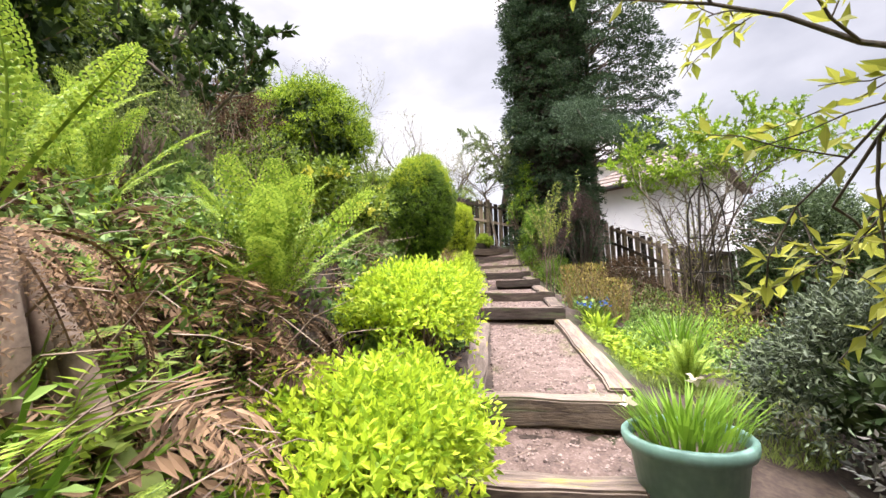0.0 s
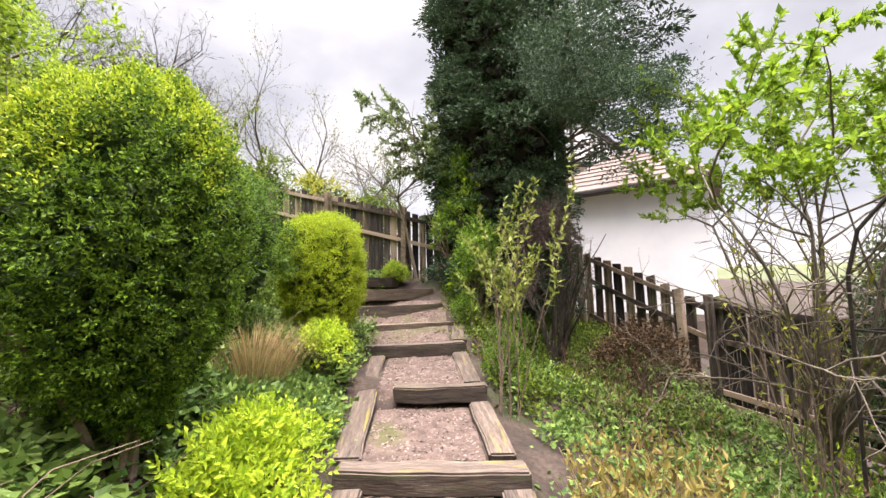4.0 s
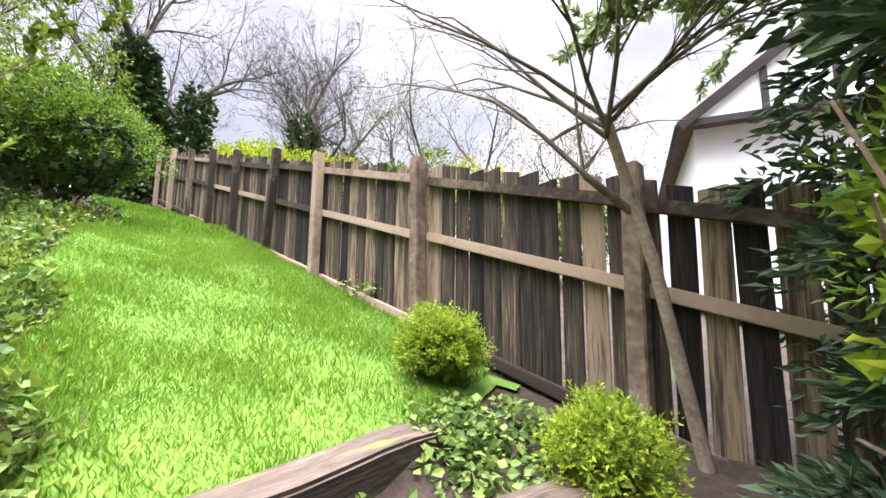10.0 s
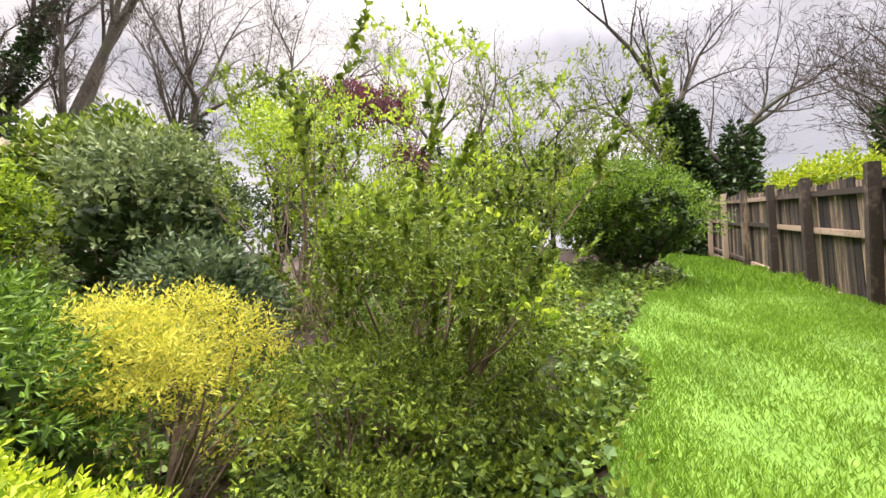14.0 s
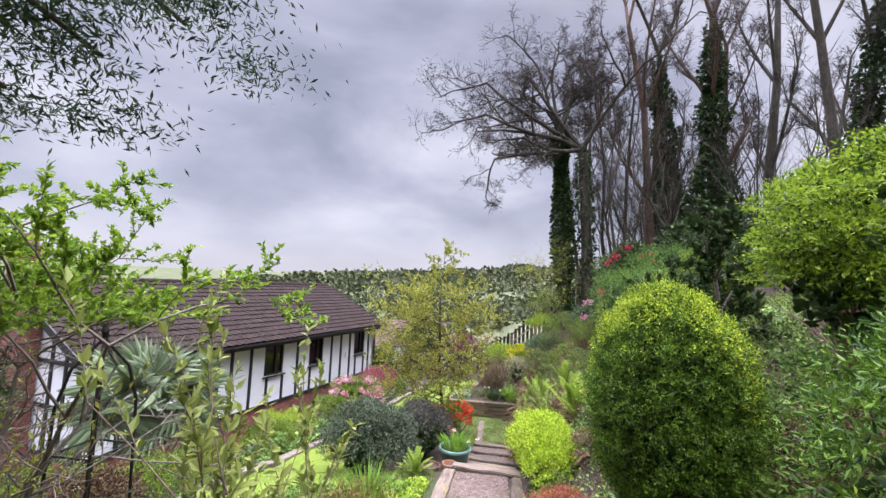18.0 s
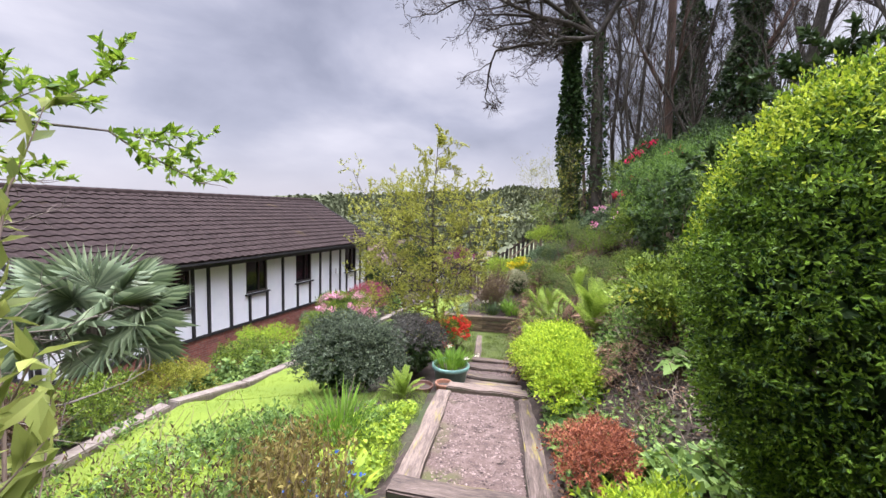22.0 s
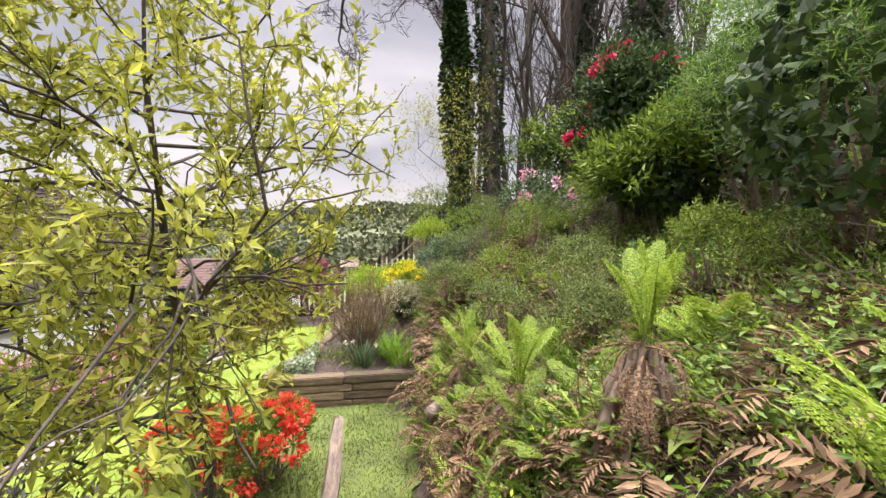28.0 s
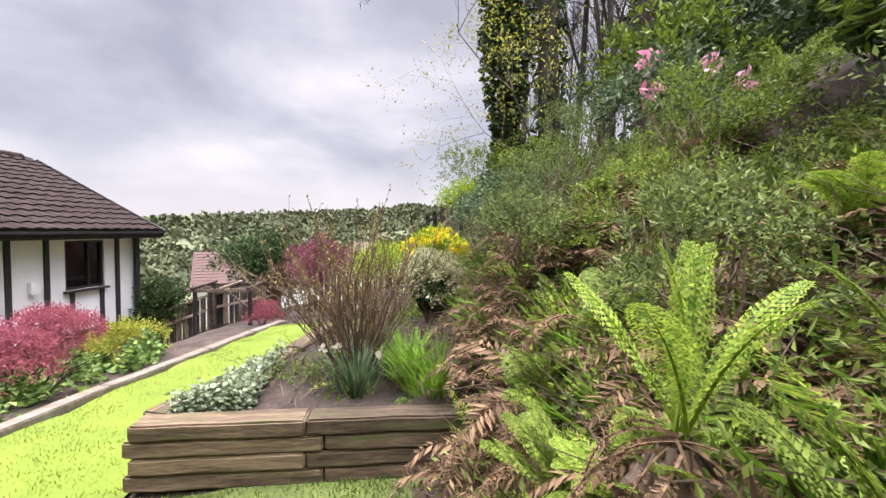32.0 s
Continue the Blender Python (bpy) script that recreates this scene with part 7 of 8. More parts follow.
weed_mass("border_growth", "pale lobed perennial leaves covering the border", left_bed, (-4.2, -0.8, -4.6, 1.3), 3400, 0.18, 0.07, L_COVER, 7, 0.75, 110, 0.6)
weed_mass("border_growth", "fresh leafy perennials among the shrubs", lambda x, y: x > 0.85, (0.9, 4.4, -3.2, 3.6), 3000, 0.20, 0.065, L_COVER, 7, 0.7, 80, 0.5)
weed_mass("border_growth", "brown dead stems and seed heads in the border", lambda x, y: x > 1.3, (1.5, 4.4, -2.0, 2.6), 700, 0.6, 0.06, L_BROWN, 8, 0.3, 34, 0.25)
weed_mass("border_growth", "yellow-green flowering stems near the obelisk", lambda x, y: x > 1.6, (1.9, 4.0, -1.8, 1.0), 170, 0.6, 0.06, L_FRESH, 10, 0.35, 16, 0.2)
for k, (x, y) in enumerate(((-1.15, -6.9), (-1.05, -8.1), (-1.6, -7.1), (-1.35, -9.9), (-1.9, -6.6))):
    rosette("foxglove", "rosette of broad light green leaves on the bank", x, y, 15, 0.30, L_FRESH)


# stools of dead fern on the cut bank
for k, (x, y) in enumerate(((-1.2, -6.75), (-1.55, -6.35), (-1.05, -7.5), (-1.35, -7.9), (-1.1, -8.6), (-1.7, -7.4), (-1.15, -9.3), (-1.9, -8.3), (-2.0, -6.7), (-1.6, -9.6), (-1.5, -10.4), (-2.2, -7.6))):
    ob = thing("dead_fern", (x, y, H(x, y) + 0.06), "stool of withered brown fern fronds hanging down the bank", "fern", "dead ferns on the bank")
    for j in range(20):
        o = put("dead_frond", frond_mesh(L_BRACKEN, 0.62, 5 + j % 3, 0.09, 1.25), ob)
        o.matrix_basis = pose(0, 0, 0, RNG.uniform(-25, 25), RNG.uniform(-15, 45), RNG.uniform(0, 360)) @ Matrix.Diagonal((*([RNG.uniform(0.6, 1.15)] * 3), 1))
    for j in range(4):
        o = put("frond", frond_mesh(L_FERN2, 0.5, j % 3, 0.16, 0.5), ob)
        o.matrix_basis = pose(0, 0, 0, RNG.uniform(-10, 10), RNG.uniform(-45, -10), RNG.uniform(0, 360))

# mid-height growth on the bank
DULL = leaf_mat("dull_bank_shrub_leaf", (0.035, 0.06, 0.018), (0.22, 0.27, 0.075), 0.55, 0.3)
for k, (x, y, r, h, m) in enumerate(((-1.75, -8.9, 0.42, 0.8, DULL), (-2.4, -8.3, 0.5, 1.0, DULL), (-1.5, -10.6, 0.45, 0.9, DULL), (-2.2, -9.9, 0.5, 0.9, L_FERN2), (-2.0, -11.6, 0.5, 1.0, DULL), (-2.9, -10.4, 0.55, 1.1, L_MID), (-2.0, -7.3, 0.4, 0.7, DULL), (-2.75, -6.9, 0.45, 0.8, L_FERN2), (-1.65, -12.4, 0.5, 0.9, L_BLUE), (-2.6, -12.2, 0.6, 1.3, DULL), (-2.4, -3.6, 0.45, 0.7, L_MID), (-3.0, -4.3, 0.5, 0.9, DULL))):
    bush("bank_shrub", "loose grey-green shrub tangled with dead stems on the bank" if m is L_BLUE else "low twiggy shrub coming into leaf on the bank", x, y, r, r, h, 2400, 0.05, m, 12, rough=0.5, depth=0.9, lumps=22, width=0.4, group="bank shrubs")
weed_mass("bank_weeds", "low weeds on the upper bank", lambda x, y: x < -2.6, (-8.0, -2.6, -8.0, 2.0), 3600, 0.26, 0.06, DULL, 8, 0.5, 190)
cover("leaf_litter", "fallen tan leaves on the upper bank", lambda x, y: x < -2.2, (-8.0, -2.2, -7.0, 1.5), 9000, 0.06, leaf_mat("tan_litter", (0.12, 0.08, 0.05), (0.40, 0.30, 0.20), 0.85, 0.1), 0.04)
fern_mass("border_ferns", "young ferns at the back of the border", lambda x, y: x < -2.2, (-4.5, -2.2, -4.6, 0.5), 22, 7, 0.5, L_FERN2, (-50, 0), 0.5, 15)

weed_mass("border_growth", "dark ivy and ferns under the conifers", lambda x, y: x > 0.62, (0.65, 3.2, 1.4, 4.6), 2200, 0.2, 0.06, L_MID, 7, 0.7, 70, 0.6)
weed_mass("border_growth", "leafy plants spilling onto the lawn edge", lambda x, y: ~on_top_lawn(x, y) & (x < -1.5), (-4.6, -1.6, 2.7, 4.4), 2200, 0.2, 0.055, L_MID, 7, 0.6, 60, 0.6)
for x, y, r in ((0.82, 1.75, 0.2), (0.9, 2.35, 0.24), (1.2, 3.0, 0.26)):
    bush("small_conifer", "little rounded dark green conifer beside the steps", x, y, r, r, r * 2.1, 1600, 0.04, L_TOPIARY, 4, rough=0.25)
twig_mass("bed_twigs", "thin dead stems in the raised bed", lambda x, y: (x < 1.0 + 0.37 * (y + 10.6)) & (y < -10.6), (-1.1, 1.0, -14.5, -10.6), 260, 0.4, TWIG, 1.0)
weed_mass("bed_growth", "green perennials and seedlings in the raised bed", lambda x, y: (x < 1.0 + 0.37 * (y + 10.6)) & (y < -10.6), (-1.1, 1.0, -15, -10.7), 700, 0.22, 0.06, L_MID, 7, 0.4, 40)
tuft("daffodils", "clump of green strap leaves in the bed", -0.66, -11.25, 0.22, 0.42, 200, L_GRASS, width=0.06, lean=0.6, z=0.2)
rosette("primrose", "low clump of crinkled pale green leaves in the bed", -0.55, -10.62, 18, 0.13, L_COVER)
rosette("primrose", "low clump of bright green leaves in the bed", 0.12, -10.95, 18, 0.16, L_FRESH)
cover("leaf_litter", "fallen brown leaves on the soil of the bed", lambda x, y: x < np.interp(y, [-15, -12, -10.4], [-0.1, 0.5, 1.1]), (-1.1, 1.1, -12.5, -10.5), 1500, 0.05, L_BRACKEN, 0.03)
weed_mass("bank_weeds", "weeds and seedlings high on the bank", lambda x, y: x < -3.0, (-9.0, -3.0, -15.0, -6.0), 4200, 0.3, 0.065, DULL, 8, 0.5, 200)
fern_mass("bank_ferns", "ferns high on the bank", lambda x, y: x < -3.0, (-8.0, -3.0, -14.0, -6.0), 90, 6, 0.6, L_FERN2, (-50, 0), 0.5, 25)
weed_mass("border_growth", "small ferns and ivy at the edge of the top steps", lambda x, y: (x > 0.34) & (x < 1.3), (0.35, 1.2, 2.9, 4.9), 800, 0.16, 0.045, L_MID, 7, 0.6, 40, 0.6)
cover("leaf_litter", "fallen leaves and twigs beside the top steps", lambda x, y: x > 0.62, (0.62, 2.4, 1.2, 4.8), 1800, 0.05, L_BROWN, 0.03)
bush("evergreen_shrub", "dense dark evergreen shrub on the upper bank", -3.7, -5.0, 0.85, 0.8, 1.9, 9000, 0.075, L_MID, 7, core=L_DARK, rough=0.45, lumps=26, depth=0.5)
for x, y, r, h in ((-8.2, 3.9, 1.2, 1.6), (-9.6, 2.6, 1.5, 2.2), (-10.6, 6.6, 1.5, 2.4), (-6.6, 3.2, 0.9, 1.3), (-7.2, 1.9, 1.1, 1.8)):
    bush("border_shrub", "leafy green shrub behind the lawn border", x, y, r, r, h, 4200, 0.085, L_MID, 7, core=L_DARK, rough=0.42, lumps=22, depth=0.6, group="border shrubs")
weed_mass("border_growth", "leafy perennials round the foot of the clipped drum", lambda x, y: (x < -0.72) & (np.hypot(x + 1.22, y - 2.42) > 0.3), (-2.4, -0.75, 0.2, 3.2), 1300, 0.2, 0.065, L_COVER, 7, 0.7, 44, 0.6)
weed_mass("border_growth", "small green plants among the litter", lambda x, y: ~on_top_lawn(x, y) & (x < -2), (-7.5, -2.0, 2.2, 5.5), 2000, 0.2, 0.06, L_MID, 7, 0.6, 90, 0.6)

# ---- palm ----
palm = thing("palm", (6.9, -5.1, H(6.9, -5.1)), "fan palm with a shaggy trunk and spreading fans", "palm tree")
ptop = 1.05 - H(6.9, -5.1)
v, f = tubes([(0, 0, -0.1, 0.16, 0.02, 0, ptop * 0.5, 0.17), (0.02, 0, ptop * 0.5, 0.17, 0, 0.02, ptop, 0.13)], 10)
put("trunk", raw_mesh("trunk", v, f, BARK, True), palm)
P, D = [], []
n = 26
fan_meshes = []
for kind in range(2):
    V, Fc = [], []
    for k in range(n):
        a = radians(-125 + 250 * k / (n - 1))
        w = 0.045
        tip = 0.85 * (1 - 0.1 * abs(k - n / 2) / n)
        droop = -0.10 - 0.1 * kind
        d = np.array([math.cos(a), math.sin(a), 0])
        s = np.array([-math.sin(a), math.cos(a), 0])
        o = np.array([0.8, 0, 0.0])
        i = len(V)
        V += [o, o + d * 0.5 + s * w * 0.5 + [0, 0, 0.02], o + d * tip + [0, 0, droop], o + d * 0.5 - s * w * 0.5 + [0, 0, 0.02]]
        Fc += [(i, i + 1, i + 2), (i, i + 2, i + 3)]
    sv, sf = tubes([(0, 0, 0, 0.014, 0.8, 0, 0, 0.009)], 5)
    Fc += [tuple(q + len(V)) for r in sf for q in (r[[0, 1, 2]], r[[0, 2, 3]])]
    fan_meshes.append(raw_mesh("fan", np.concatenate([np.array(V), sv]), np.array(Fc), L_PALM))
for k in range(26):
    o = put("fan", fan_meshes[k % 2], palm)
    o.matrix_basis = pose(0, 0, ptop - 0.05, RNG.uniform(-25, 25), -70 + 100 * (k / 26), k * 137.5)

# ---- bare and ivy-clad trees of the wood ----
def wood_tree(x, y, h, r, seed, label, ivy=0, mat=None, per=0, leaf=0.1, kids=4, levels=5, bark=None, z=None, lean=(0, 0), spread=0.62, ratio=0.62, up=0.25, name="tree", clump=0.2, ivyh=None):
    zb = H(x, y) if z is None else z
    return leafy_tree(name, label, (x, y, zb), (x + lean[0], y + lean[1], zb + h * 0.42), r, levels, mat or L_FRESH, leaf, per, bark or WOODBARK, spread, kids, ratio, seed, "tree", 0.5, up, clump, 0.13, 0, 5, 3, (L_IVY, ivy * 2, ivyh or h * 0.62, 0.4) if ivy else None, 0.37)


def pole_tree(x, y, h, r, seed, label, ivy=0, bark=None, z=None, ivyh=None):
    """A tall straight trunk with a thin high crown."""
    zb = H(x, y) if z is None else z
    return leafy_tree("tall_tree", label, (x, y, zb), (x + 0.3, y, zb + h * 0.8), r, 4, L_FRESH, 0.12, 0, bark or WOODBARK, 0.6, 6, 0.3, seed, "tree", 0.5, 0.5, 0.2, 0.06, 0, 7, 3, (L_IVY, int(ivy * 1.8), ivyh or h * 0.8, 0.62) if ivy else None, 0.36)


bz = H(-4.4, -17.4)
limbed_tree("tree", "big bare spreading tree with a veil of fine twigs", (-4.4, -17.4, bz), (-4.0, -17.3, 10.6), ((5.0, -16.6, 16.8), (3.9, -16.5, 11.0), (2.3, -16.0, 14.0), (4.6, -17.0, 14.2), (1.0, -17.0, 17.5), (-1.5, -18.0, 19.5), (-6.0, -18.0, 18.5), (-7.0, -17.0, 15.0), (1.6, -16.5, 9.6)), 0.27, 4, L_HAIR, 0.36, 1, WOODBARK, 101, width=0.013, kids=4, ratio=0.52, spread=0.8, up=0.03, reach=0.54, thin=0.5, wiggle=0.2, sides=4, part_name="twig_haze", limb_r=0.46, ivy=(700, 0.12))
bz = H(-3.4, -17.8)
limbed_tree("tree", "dark ivy-clad trunk beside the big bare tree", (-3.4, -17.8, bz), (-3.0, -17.7, 11.5), ((0.4, -17.4, 15.5), (-2.4, -17.5, 18.5), (-4.5, -18.5, 17.5)), 0.17, 4, L_HAIR, 0.36, 1, WOODBARK, 102, width=0.013, kids=4, ratio=0.52, spread=0.75, up=0.03, reach=0.54, thin=0.5, wiggle=0.2, sides=4, part_name="twig_haze", limb_r=0.6, ivy=(5200, 0.36))
leafy_tree("young_tree", "slender small tree with a haze of new leaves", (-2.9, -13.2, H(-2.9, -13.2)), (-2.2, -13.0, H(-2.9, -13.2) + 1.6), 0.034, 5, L_OLIVE, 0.045, 1, WOODBARK, 0.75, 4, 0.68, 103, up=0.1)
pole_tree(-7.6, -18.5, 17, 0.24, 104, "tall straight reddish pine trunk", 0, BARK_RED)
for k, (x, y, h, r, ivy) in enumerate(((-8.9, -19.6, 16, 0.30, 5200), (-10.0, -17.5, 16, 0.30, 5200), (-7.0, -22, 15, 0.14, 0), (-6.2, -21, 14, 0.12, 0), (-5.4, -23, 15, 0.13, 0), (-4.6, -20, 13, 0.10, 0), (-12.5, -18, 17, 0.26, 0), (-13.5, -15.5, 17, 0.24, 0), (-15.5, -17, 17, 0.28, 3000), (-11.5, -21, 16, 0.2, 0), (-14.5, -12.5, 17, 0.26, 0), (-16.5, -13.8, 17, 0.24, 0))):
    pole_tree(x, y, h, r, 110 + k, "tall woodland tree wrapped in dark ivy" if ivy else "tall bare woodland trunk", ivy, BARK_RED if k % 4 == 1 else WOODBARK)
for k, (x, y, h, r, ivy, per) in enumerate(((-13.2, 9.2, 12.5, 0.3, 3600, 0), (-12.4, 10.4, 12, 0.25, 1800, 0), (-17.5, 4.5, 12, 0.24, 900, 1), (-15.5, 1.0, 12, 0.2, 500, 1), (-11.2, 14.5, 11.5, 0.26, 2000, 0), (-9.4, 16.0, 10.5, 0.2, 1300, 1), (-8.0, 17.0, 10, 0.16, 1300, 1), (-6.6, 16.5, 9.5, 0.16, 900, 1), (-5.2, 18.0, 9.5, 0.15, 900, 1), (-3.6, 17.5, 9, 0.14, 500, 1), (-14.5, 16.5, 11, 0.2, 700, 0), (-2.0, 20.0, 9, 0.14, 400, 1), (-19, 9, 12, 0.22, 900, 0), (-16.5, -4.0, 13, 0.24, 600, 0), (-14.8, -7.5, 14, 0.24, 900, 0), (-12.2, -5.2, 12, 0.17, 0, 0))):
    wood_tree(x, y, h, r, 140 + k, "bare spring tree with ivy on its trunk" if not per else "tree just coming into leaf beyond the fence", ivy, L_HAZE, per, 0.09, 5, 4, z=H(x, y) - (0.6 if y > 8 else 0))
for k, (x, y, rx, h, m) in enumerate(((-6.8, 15.0, 2.2, 3.2, L_MID), (-4.0, 14.2, 2.0, 3.0, L_OLIVE), (-9.6, 14.6, 2.2, 2.6, L_OLIVE), (-1.8, 16.0, 1.8, 3.4, L_MID), (-10.5, -12.0, 2.2, 2.6, L_DARK), (-13.0, -9.0, 2.4, 2.8, L_DARK), (-11.5, -4.0, 2.0, 2.4, L_DARK), (-9.6, -6.5, 1.9, 2.2, L_MID), (-7.2, -12.5, 1.8, 2.2, L_DARK), (-5.6, -14.5, 1.6, 2.0, L_MID), (-10.5, 3.5, 1.8, 2.6, L_MID), (-12.5, 5.5, 2.0, 2.8, L_MID), (-14.0, -1.5, 2.4, 2.6, L_MID), (-9.2, -15.8, 2.0, 2.6, L_DARK))):
    bush("wood_undergrowth", "evergreen undergrowth at the edge of the wood" if m is L_DARK else "leafy undergrowth among the trees", x, y, rx, rx, h, 2600, 0.15, m, 0, core=L_DARK, rough=0.4, depth=0.6, group="undergrowth")

rs = np.random.default_rng(77)
for k in range(34):
    a = radians(rs.uniform(146, 168))
    q = rs.uniform(17, 30)
    x, y = -math.sin(a) * q - 1.5, math.cos(a) * q + 1
    leafy_tree("sapling", "thin bare woodland sapling", (x, y, H(x, y)), (x + rs.uniform(-0.4, 0.4), y, H(x, y) + rs.uniform(4, 7)), rs.uniform(0.05, 0.09), 3, L_OLIVE, 0.08, 0, WOODBARK, 0.6, 6, 0.5, 300 + k, up=0.3, sides=5, hair=0)

# ---- old fern stocks and litter on the cut bank ----
def fern_stock(x, y, tall, r, label):
    """Upright fibrous rootstock hung all round with last year's fronds, a few new ones on top."""
    ob = thing("fern_stock", (x, y, H(x, y) - 0.05), label, "fern", "old fern stocks on the bank")
    segs = []
    for j in range(46):
        a, q = RNG.uniform(0, 6.28), r * RNG.uniform(0.25, 1.0)
        c, d = math.cos(a) * q, math.sin(a) * q
        top = tall * (1.05 - 0.4 * q / r)
        segs.append((c * 1.3, d * 1.3, -0.1, 0.03, c * 0.85, d * 0.85, top * 0.55, 0.035))
        segs.append((c * 0.85, d * 0.85, top * 0.55, 0.035, c * 0.55, d * 0.55, top, 0.012))
    v, f = tubes(np.array(segs), 5)
    put("rootstock", raw_mesh("rootstock", v, f, TWIG, True), ob, "dark fibrous rootstock")
    for j in range(34):
        o = put("dead_frond", frond_mesh(L_BRACKEN, 0.75, 5 + j % 3, 0.07, 1.5), ob)
        o.matrix_basis = pose(0, 0, tall * RNG.uniform(0.6, 1.0), RNG.uniform(-30, 30), RNG.uniform(5, 60), RNG.uniform(0, 360)) @ Matrix.Diagonal((*([RNG.uniform(0.6, 1.1)] * 3), 1))
    for j in range(7):
        o = put("frond", frond_mesh(L_FERN, 0.55, j % 3, 0.15, 0.4), ob)
        o.matrix_basis = pose(0, 0, tall, RNG.uniform(-10, 10), RNG.uniform(-62, -20), j * 51 + RNG.uniform(-20, 20))
    return ob


fern_stock(-1.62, -6.15, 0.55, 0.26, "tall dead fern stock with brown hanging fronds and new green tips")
fern_stock(-1.28, -7.05, 0.35, 0.2, "low dead fern stock with hanging brown fronds")
fern_stock(-1.22, -8.35, 0.35, 0.2, "low dead fern stock with hanging brown fronds")


def cut_bank(x, y):
    return (x < -1.25 + 0.12 * np.sin(y * 5)) & (x > -2.4)


fern_mass("dead_bracken", "brown flattened bracken on the slope behind the spirea", cut_bank, (-2.4, -1.1, -5.7, -2.8), 50, 6, 0.42, L_BRACKEN, (-12, 35), 1.1, 31)
cover("leaf_litter", "tan fallen leaves and stems on the slope", cut_bank, (-2.4, -1.1, -5.7, -2.0), 3200, 0.05, L_BRACKEN, 0.05, width=0.35)
twig_mass("bank_twigs", "pale dry stems lying on the slope", cut_bank, (-2.4, -1.1, -5.7, -2.0), 420, 0.5, TWIG_PALE, 0.15)
weed_mass("bank_weeds", "small green seedlings among the litter", cut_bank, (-2.3, -1.2, -5.6, -2.0), 420, 0.14, 0.045, L_COVER, 6, 0.6, 26, 0.6)

# ---- neighbours ----
def cottage(name, label, cx, cy, z0, wall, roof_h, L, W, turn, roofmat, gable=True, over=0.35, timber=False):
    ob = thing(name, (cx, cy, z0), label, "house", turn=turn)
    part("wall", box_bm(L, W, wall), RENDERWALL, ob)
    bm = bmesh.new()
    a, b, t = L / 2 + over, W / 2 + over, 0.14
    hip = 0 if gable else min(a, b) * 0.9
    low = [(-a, -b), (a, -b), (a, b), (-a, b)]
    vs = [bm.verts.new((*p, wall - 0.1)) for p in low]
    vt = [bm.verts.new((*p, wall - 0.1 + t)) for p in low]
    r0, r1 = bm.verts.new((-a + hip, 0, wall + roof_h)), bm.verts.new((a - hip, 0, wall + roof_h))
    bm.faces.new(vs)
    for i in range(4):
        bm.faces.new((vs[i], vs[(i + 1) % 4], vt[(i + 1) % 4], vt[i]))
    bm.faces.new((vt[0], vt[1], r1, r0))
    bm.faces.new((vt[2], vt[3], r0, r1))
    bm.faces.new((vt[1], vt[2], r1))
    bm.faces.new((vt[3], vt[0], r0))
    bmesh.ops.recalc_face_normals(bm, faces=bm.faces)
    roof = part("roof", bm, roofmat, ob)
    n = int(b / 0.3)
    for s in (-1, 1):
        for k in range(1, n):
            q = k / n
            o = part("tile_course", box_bm(2 * (a - hip * q) - 0.04, 0.05, 0.03, 0.004), roofmat, roof)
            o.location = (0, s * b * (1 - q), wall + 0.03 + (roof_h - 0.03) * q)
    for s in (-1, 1):
        o = part("gutter", box_bm(2 * a, 0.1, 0.1, 0.02), TIMBER, ob)
        o.location = (0, s * (b + 0.05), wall - 0.12)
    return ob


nb = cottage("neighbour_house", "white rendered house with brown tiled roof beyond the fence", 7.26, 11.18, 1.6, 4.0, 1.9, 4.6, 5.0, -36.9, OLDTILE, False)
for dx in (-2.32,):
    o = part("brick_pier", box_bm(0.16, 0.7, 4.1), BRICK, nb, "red brick corner")
    o.location = (dx, -2.2, 0)
gb = cottage("neighbour_house", "white gabled house with dark timbers beyond the back fence", 5.2, 19.2, 3.5, 4.6, 3.0, 9.0, 8.0, 90, OLDTILE, True)
for s in (-1, 1):
    gm = bmesh.new()
    tri = [gm.verts.new((4.87 * s, y, z)) for y, z in ((-4.2, 4.64), (4.2, 4.64), (0.0, 7.52))]
    gm.faces.new(tri if s > 0 else tri[::-1])
    part("gable", gm, RENDERWALL, gb)
for s in (-1, 1):
    o = part("bargeboard", box_bm(0.06, 5.3, 0.24), FRAME, gb)
    o.matrix_basis = pose(-4.95, s * 2.15, 5.95, -s * 36.5)
for y in (-2.6, -1.3, 0, 1.3, 2.6):
    o = part("timber", box_bm(0.05, 0.14, 2.75 * (1 - abs(y) / 4.2)), TIMBER, gb)
    o.matrix_basis = pose(-4.91, y, 4.6)
o = part("timber", box_bm(0.05, 8.0, 0.16), TIMBER, gb)
o.matrix_basis = pose(-4.91, 0, 4.45)
cottage("neighbour_house", "low house with a red tiled roof beyond the garden", 11.5, -47, -6.5, 3.2, 2.6, 10, 7, 20, REDTILE, True)
cottage("far_house", "house roof showing above the fence", -19, 19, 4.2, 2.6, 2.2, 9, 7, 25, OLDTILE, True)
cottage("far_house", "house roof showing above the fence", -26, 15, 5.0, 2.6, 2.2, 9, 7, 10, OLDTILE, True)

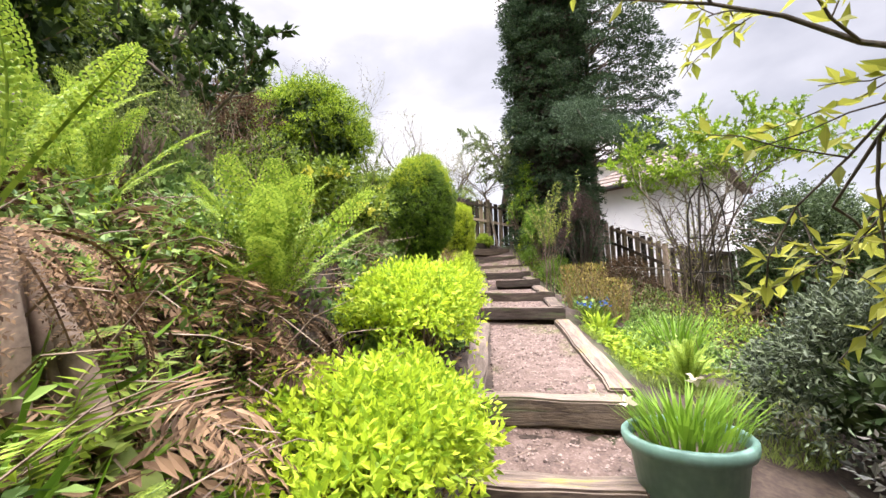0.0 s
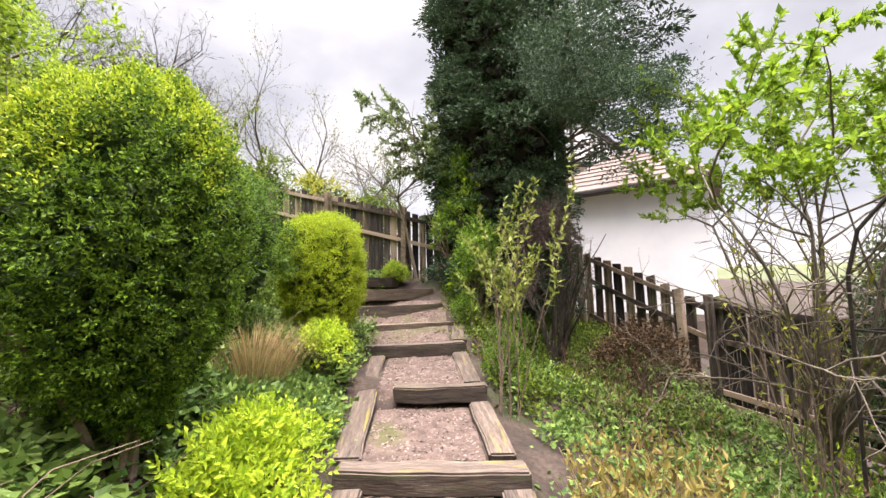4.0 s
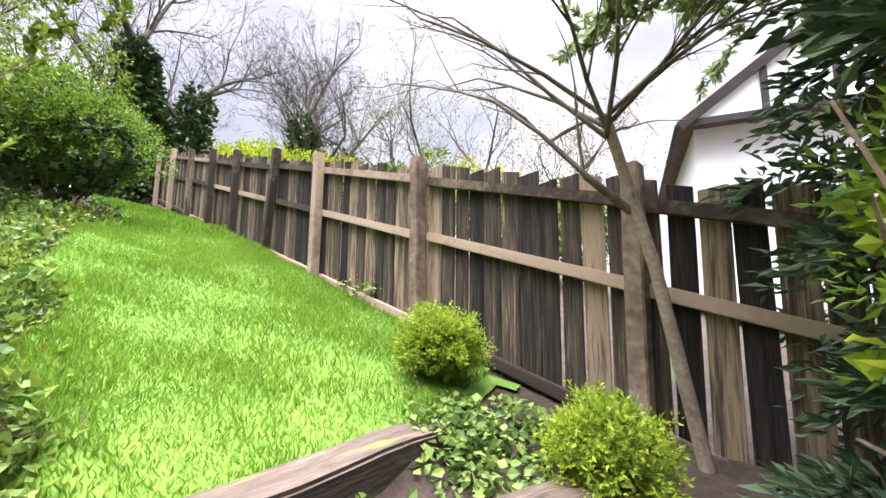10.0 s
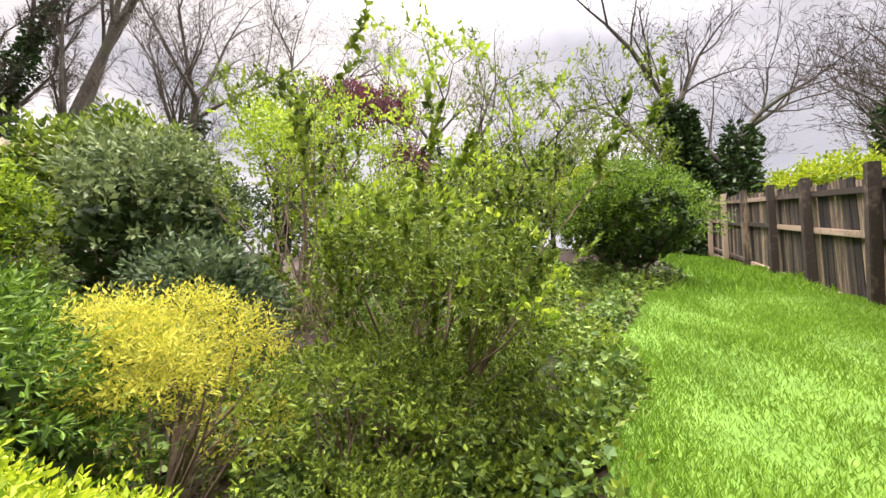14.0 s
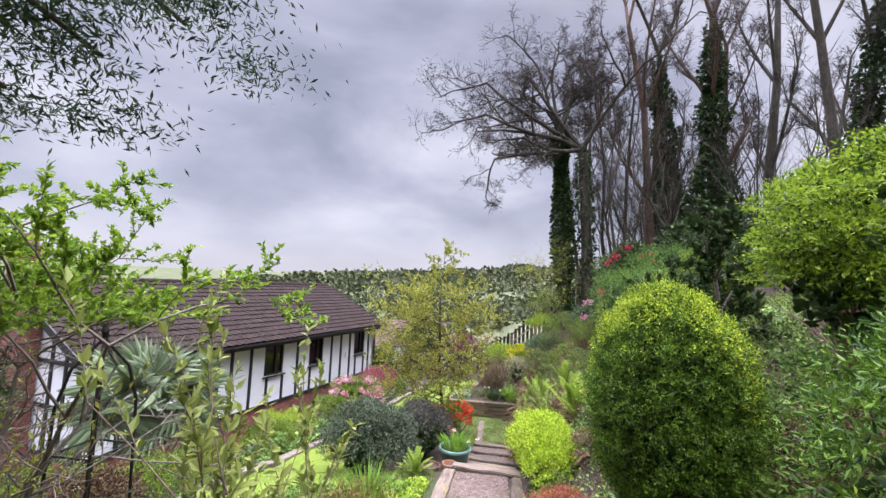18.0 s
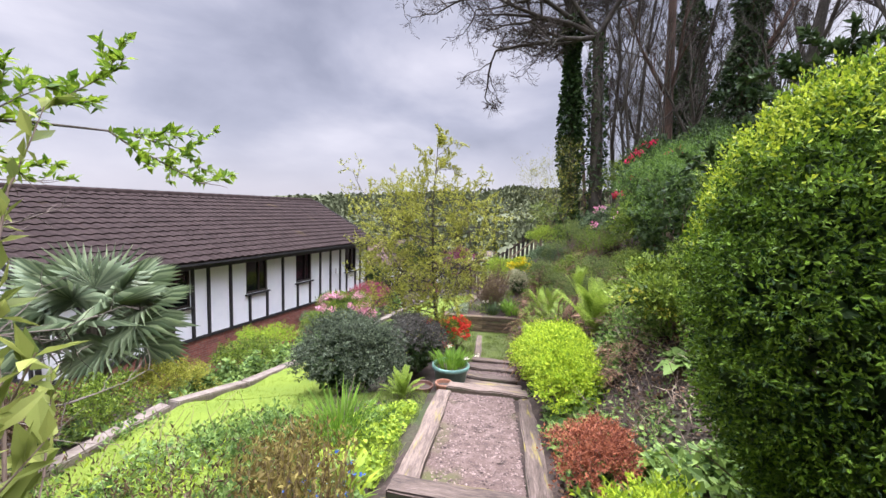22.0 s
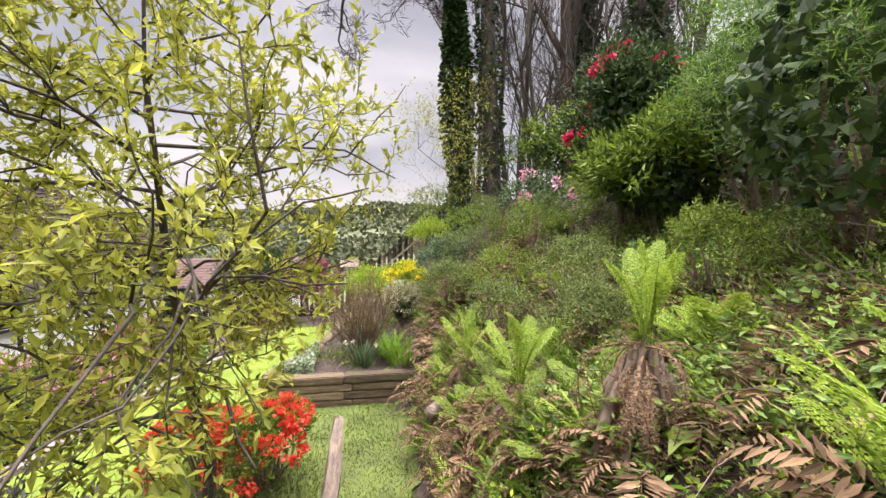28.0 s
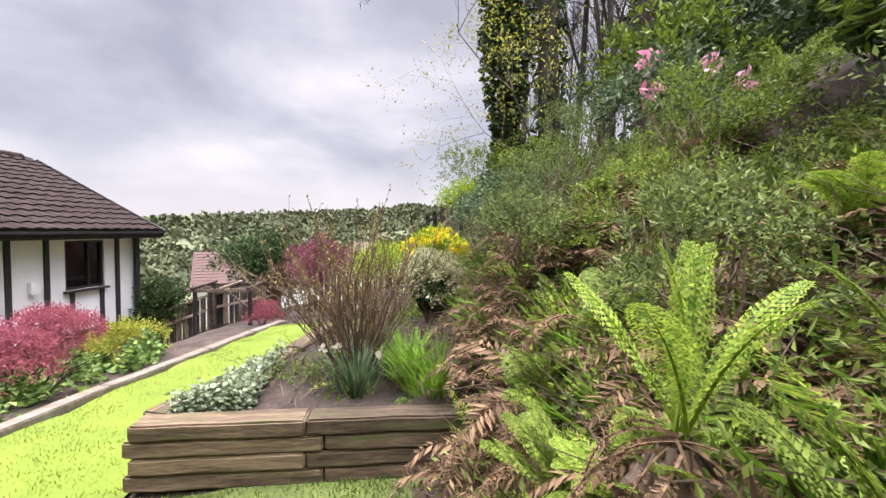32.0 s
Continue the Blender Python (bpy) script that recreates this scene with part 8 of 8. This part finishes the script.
# far garden: fence, hut, pergola, evergreens
ff = thing("fence", (0, 0, 0), "dark slatted fence at the far end of the garden", "fence", kind="structure")
fence_run(ff, -4.6, -19.5, 2.6, -22.0, lambda x, y: H(x, y) + 0.05, 1.5, [0.1, 2.0, 4.0, 6.0], step=0.22)
fence_run(ff, 3.1, -21.2, 7.0, -19.6, lambda x, y: H(x, y) - 0.1, 1.3, [0.1, 2.0, 3.9])
hut = thing("bird_table", (0.35, -20.2, H(0.35, -20.2)), "wooden bird table with a pitched roof on a post", "bird table")
part("post", box_bm(0.09, 0.09, 1.75, 0.01), RAILWOOD, hut)
o = part("tray", box_bm(0.6, 0.45, 0.05, 0.008), RAILWOOD, hut)
o.location = (0, 0, 1.7)
for s in (-1, 1):
    o = part("roof_board", box_bm(0.7, 0.42, 0.03, 0.006), BOARD, hut)
    o.matrix_basis = pose(0, s * 0.16, 2.06, -s * 38)
    o = part("upright", box_bm(0.05, 0.05, 0.34), RAILWOOD, hut)
    o.location = (0.26 * s, 0.12, 1.75)
pg = thing("pergola", (4.05, -19.6, H(4.05, -19.6) - 0.05), "low weathered wooden frame with cross bars", "pergola")
for x, y in ((-0.7, -0.6), (0.7, -0.6), (-0.7, 0.6), (0.7, 0.6)):
    o = part("post", box_bm(0.09, 0.09, 1.15, 0.01), BOARD, pg)
    o.location = (x, y, -0.05)
for y in (-0.6, 0.6):
    o = part("beam", box_bm(1.9, 0.07, 0.09, 0.008), RAILWOOD, pg)
    o.location = (0, y, 1.1)
for x in (-0.7, 0.0, 0.7):
    o = part("cross_bar", box_bm(0.06, 1.6, 0.06, 0.006), RAILWOOD, pg)
    o.location = (x, 0, 1.19)
o = part("brace", box_bm(1.4, 0.05, 0.06, 0.006), RAILWOOD, pg)
o.matrix_basis = pose(0, -0.66, 0.6, 0, -38, 0)
bush("evergreen", "dark evergreen tree beyond the fence", 4.6, -24.0, 1.7, 1.6, 3.2, 6500, 0.16, L_DARK, 4, core=L_DARK, rough=0.35)
bush("evergreen", "dark conical evergreen by the house corner", 6.3, -20.3, 0.8, 0.8, 2.2, 3000, 0.12, L_DARK, 3, core=L_DARK, rough=0.3)
bush("purple_shrub", "crimson-purple maple behind the raised bed", 1.75, -20.2, 1.15, 1.0, 2.5, 6200, 0.09, leaf_mat("dull_crimson_leaf", (0.10, 0.022, 0.035), (0.30, 0.085, 0.12), 0.55, 0.3), 7, rough=0.4)
bush("brown_shrub", "brown twiggy shrub at the far fence", 3.0, -21.0, 0.9, 0.8, 1.7, 2600, 0.08, L_BROWN, 14, rough=0.4, depth=0.7)
for k, (x, y, rx, h, m) in enumerate(((-2.8, -18.0, 1.3, 2.2, L_MID), (-5.0, -17.2, 1.5, 2.0, L_BLUE), (-2.2, -16.5, 0.8, 1.3, L_FRESH), (5.2, -3.6, 0.7, 0.8, L_MID), (5.6, -5.2, 0.8, 0.9, L_OLIVE), (5.0, -6.7, 0.7, 0.8, L_MID), (5.4, -8.2, 0.9, 1.1, L_FRESH), (4.9, -10.3, 0.7, 0.9, L_MID), (5.6, -11.7, 0.8, 1.0, L_BLUE), (4.2, -15.3, 0.6, 0.7, L_OLIVE), (4.8, -2.0, 0.7, 1.1, L_BROWN), (6.4, -2.8, 1.0, 1.4, L_MID), (2.9, -5.9, 0.35, 0.4, L_GOLD), (-1.9, -12.0, 0.7, 0.8, L_BLUE), (-2.7, -13.3, 0.9, 1.1, L_MID))):
    bush("border_shrub", "twiggy brown border shrub" if m is L_BROWN else "leafy border shrub on the slope", x, y, rx, rx, h, 2600, 0.075, m, 6, rough=0.4, depth=0.5, group="border shrubs")

# woods on the far hills
far = thing("far_trees", (0, 0, 0), "hazy line of woods on the far hills", "woods", kind="stuff")
n = 2600
a = RNG.uniform(radians(130), radians(260), n)
q = RNG.uniform(230, 750, n)
x, y = -np.sin(a) * q, np.cos(a) * q
keep = (x > -30) | (y < -80)
x, y, q = x[keep], y[keep], q[keep]
c = np.repeat(np.stack([x, y, lie(x, y) + 0.6], 1), 24, 0)
s = np.repeat(2.0 + q * 0.006, 24)[:, None]
P = c + RNG.normal(size=c.shape) * s * [1.2, 1.2, 0.35]
v, f = leaf_arrays(P, RNG.normal(size=P.shape), (s * 1.3).ravel(), 0.8, full=99)
# light, low-contrast greens put distance haze into the crowns' colour
FARWOOD = leaf_mat("far_wood", (0.075, 0.085, 0.045), (0.10, 0.112, 0.06), 1.0, 0)
for nd in FARWOOD.node_tree.nodes:
    if nd.type == "BSDF_PRINCIPLED":
        nd.inputs["Specular IOR Level"].default_value = 0.0
put("far_tree_crowns", raw_mesh("far_tree_crowns", v, f, FARWOOD), far)

lg = thing("log", (-0.98, -8.6, H(-0.98, -8.6) + 0.05), "rotting log lying on the bank", "log", turn=70)
v, f = tubes([(-0.52, 0, 0, 0.004, -0.5, 0, 0, 0.06), (-0.5, 0, 0, 0.06, 0.1, 0.02, 0.14, 0.075), (0.1, 0.02, 0.14, 0.075, 0.55, 0.0, 0.26, 0.055), (0.55, 0, 0.26, 0.055, 0.57, 0, 0.265, 0.004)], 9)
put("trunk", raw_mesh("trunk", v, f, LOG, True), lg)
bush("laurel", "low bright new laurel growth at the foot of the hedge", 0.82, 4.1, 0.36, 0.42, 1.0, 4200, 0.085, L_LAUREL, 6, rough=0.5, depth=0.7, width=0.4, lumps=26, extra=(("shoot_growth", L_FRESH, 110, 0.075, 7),))
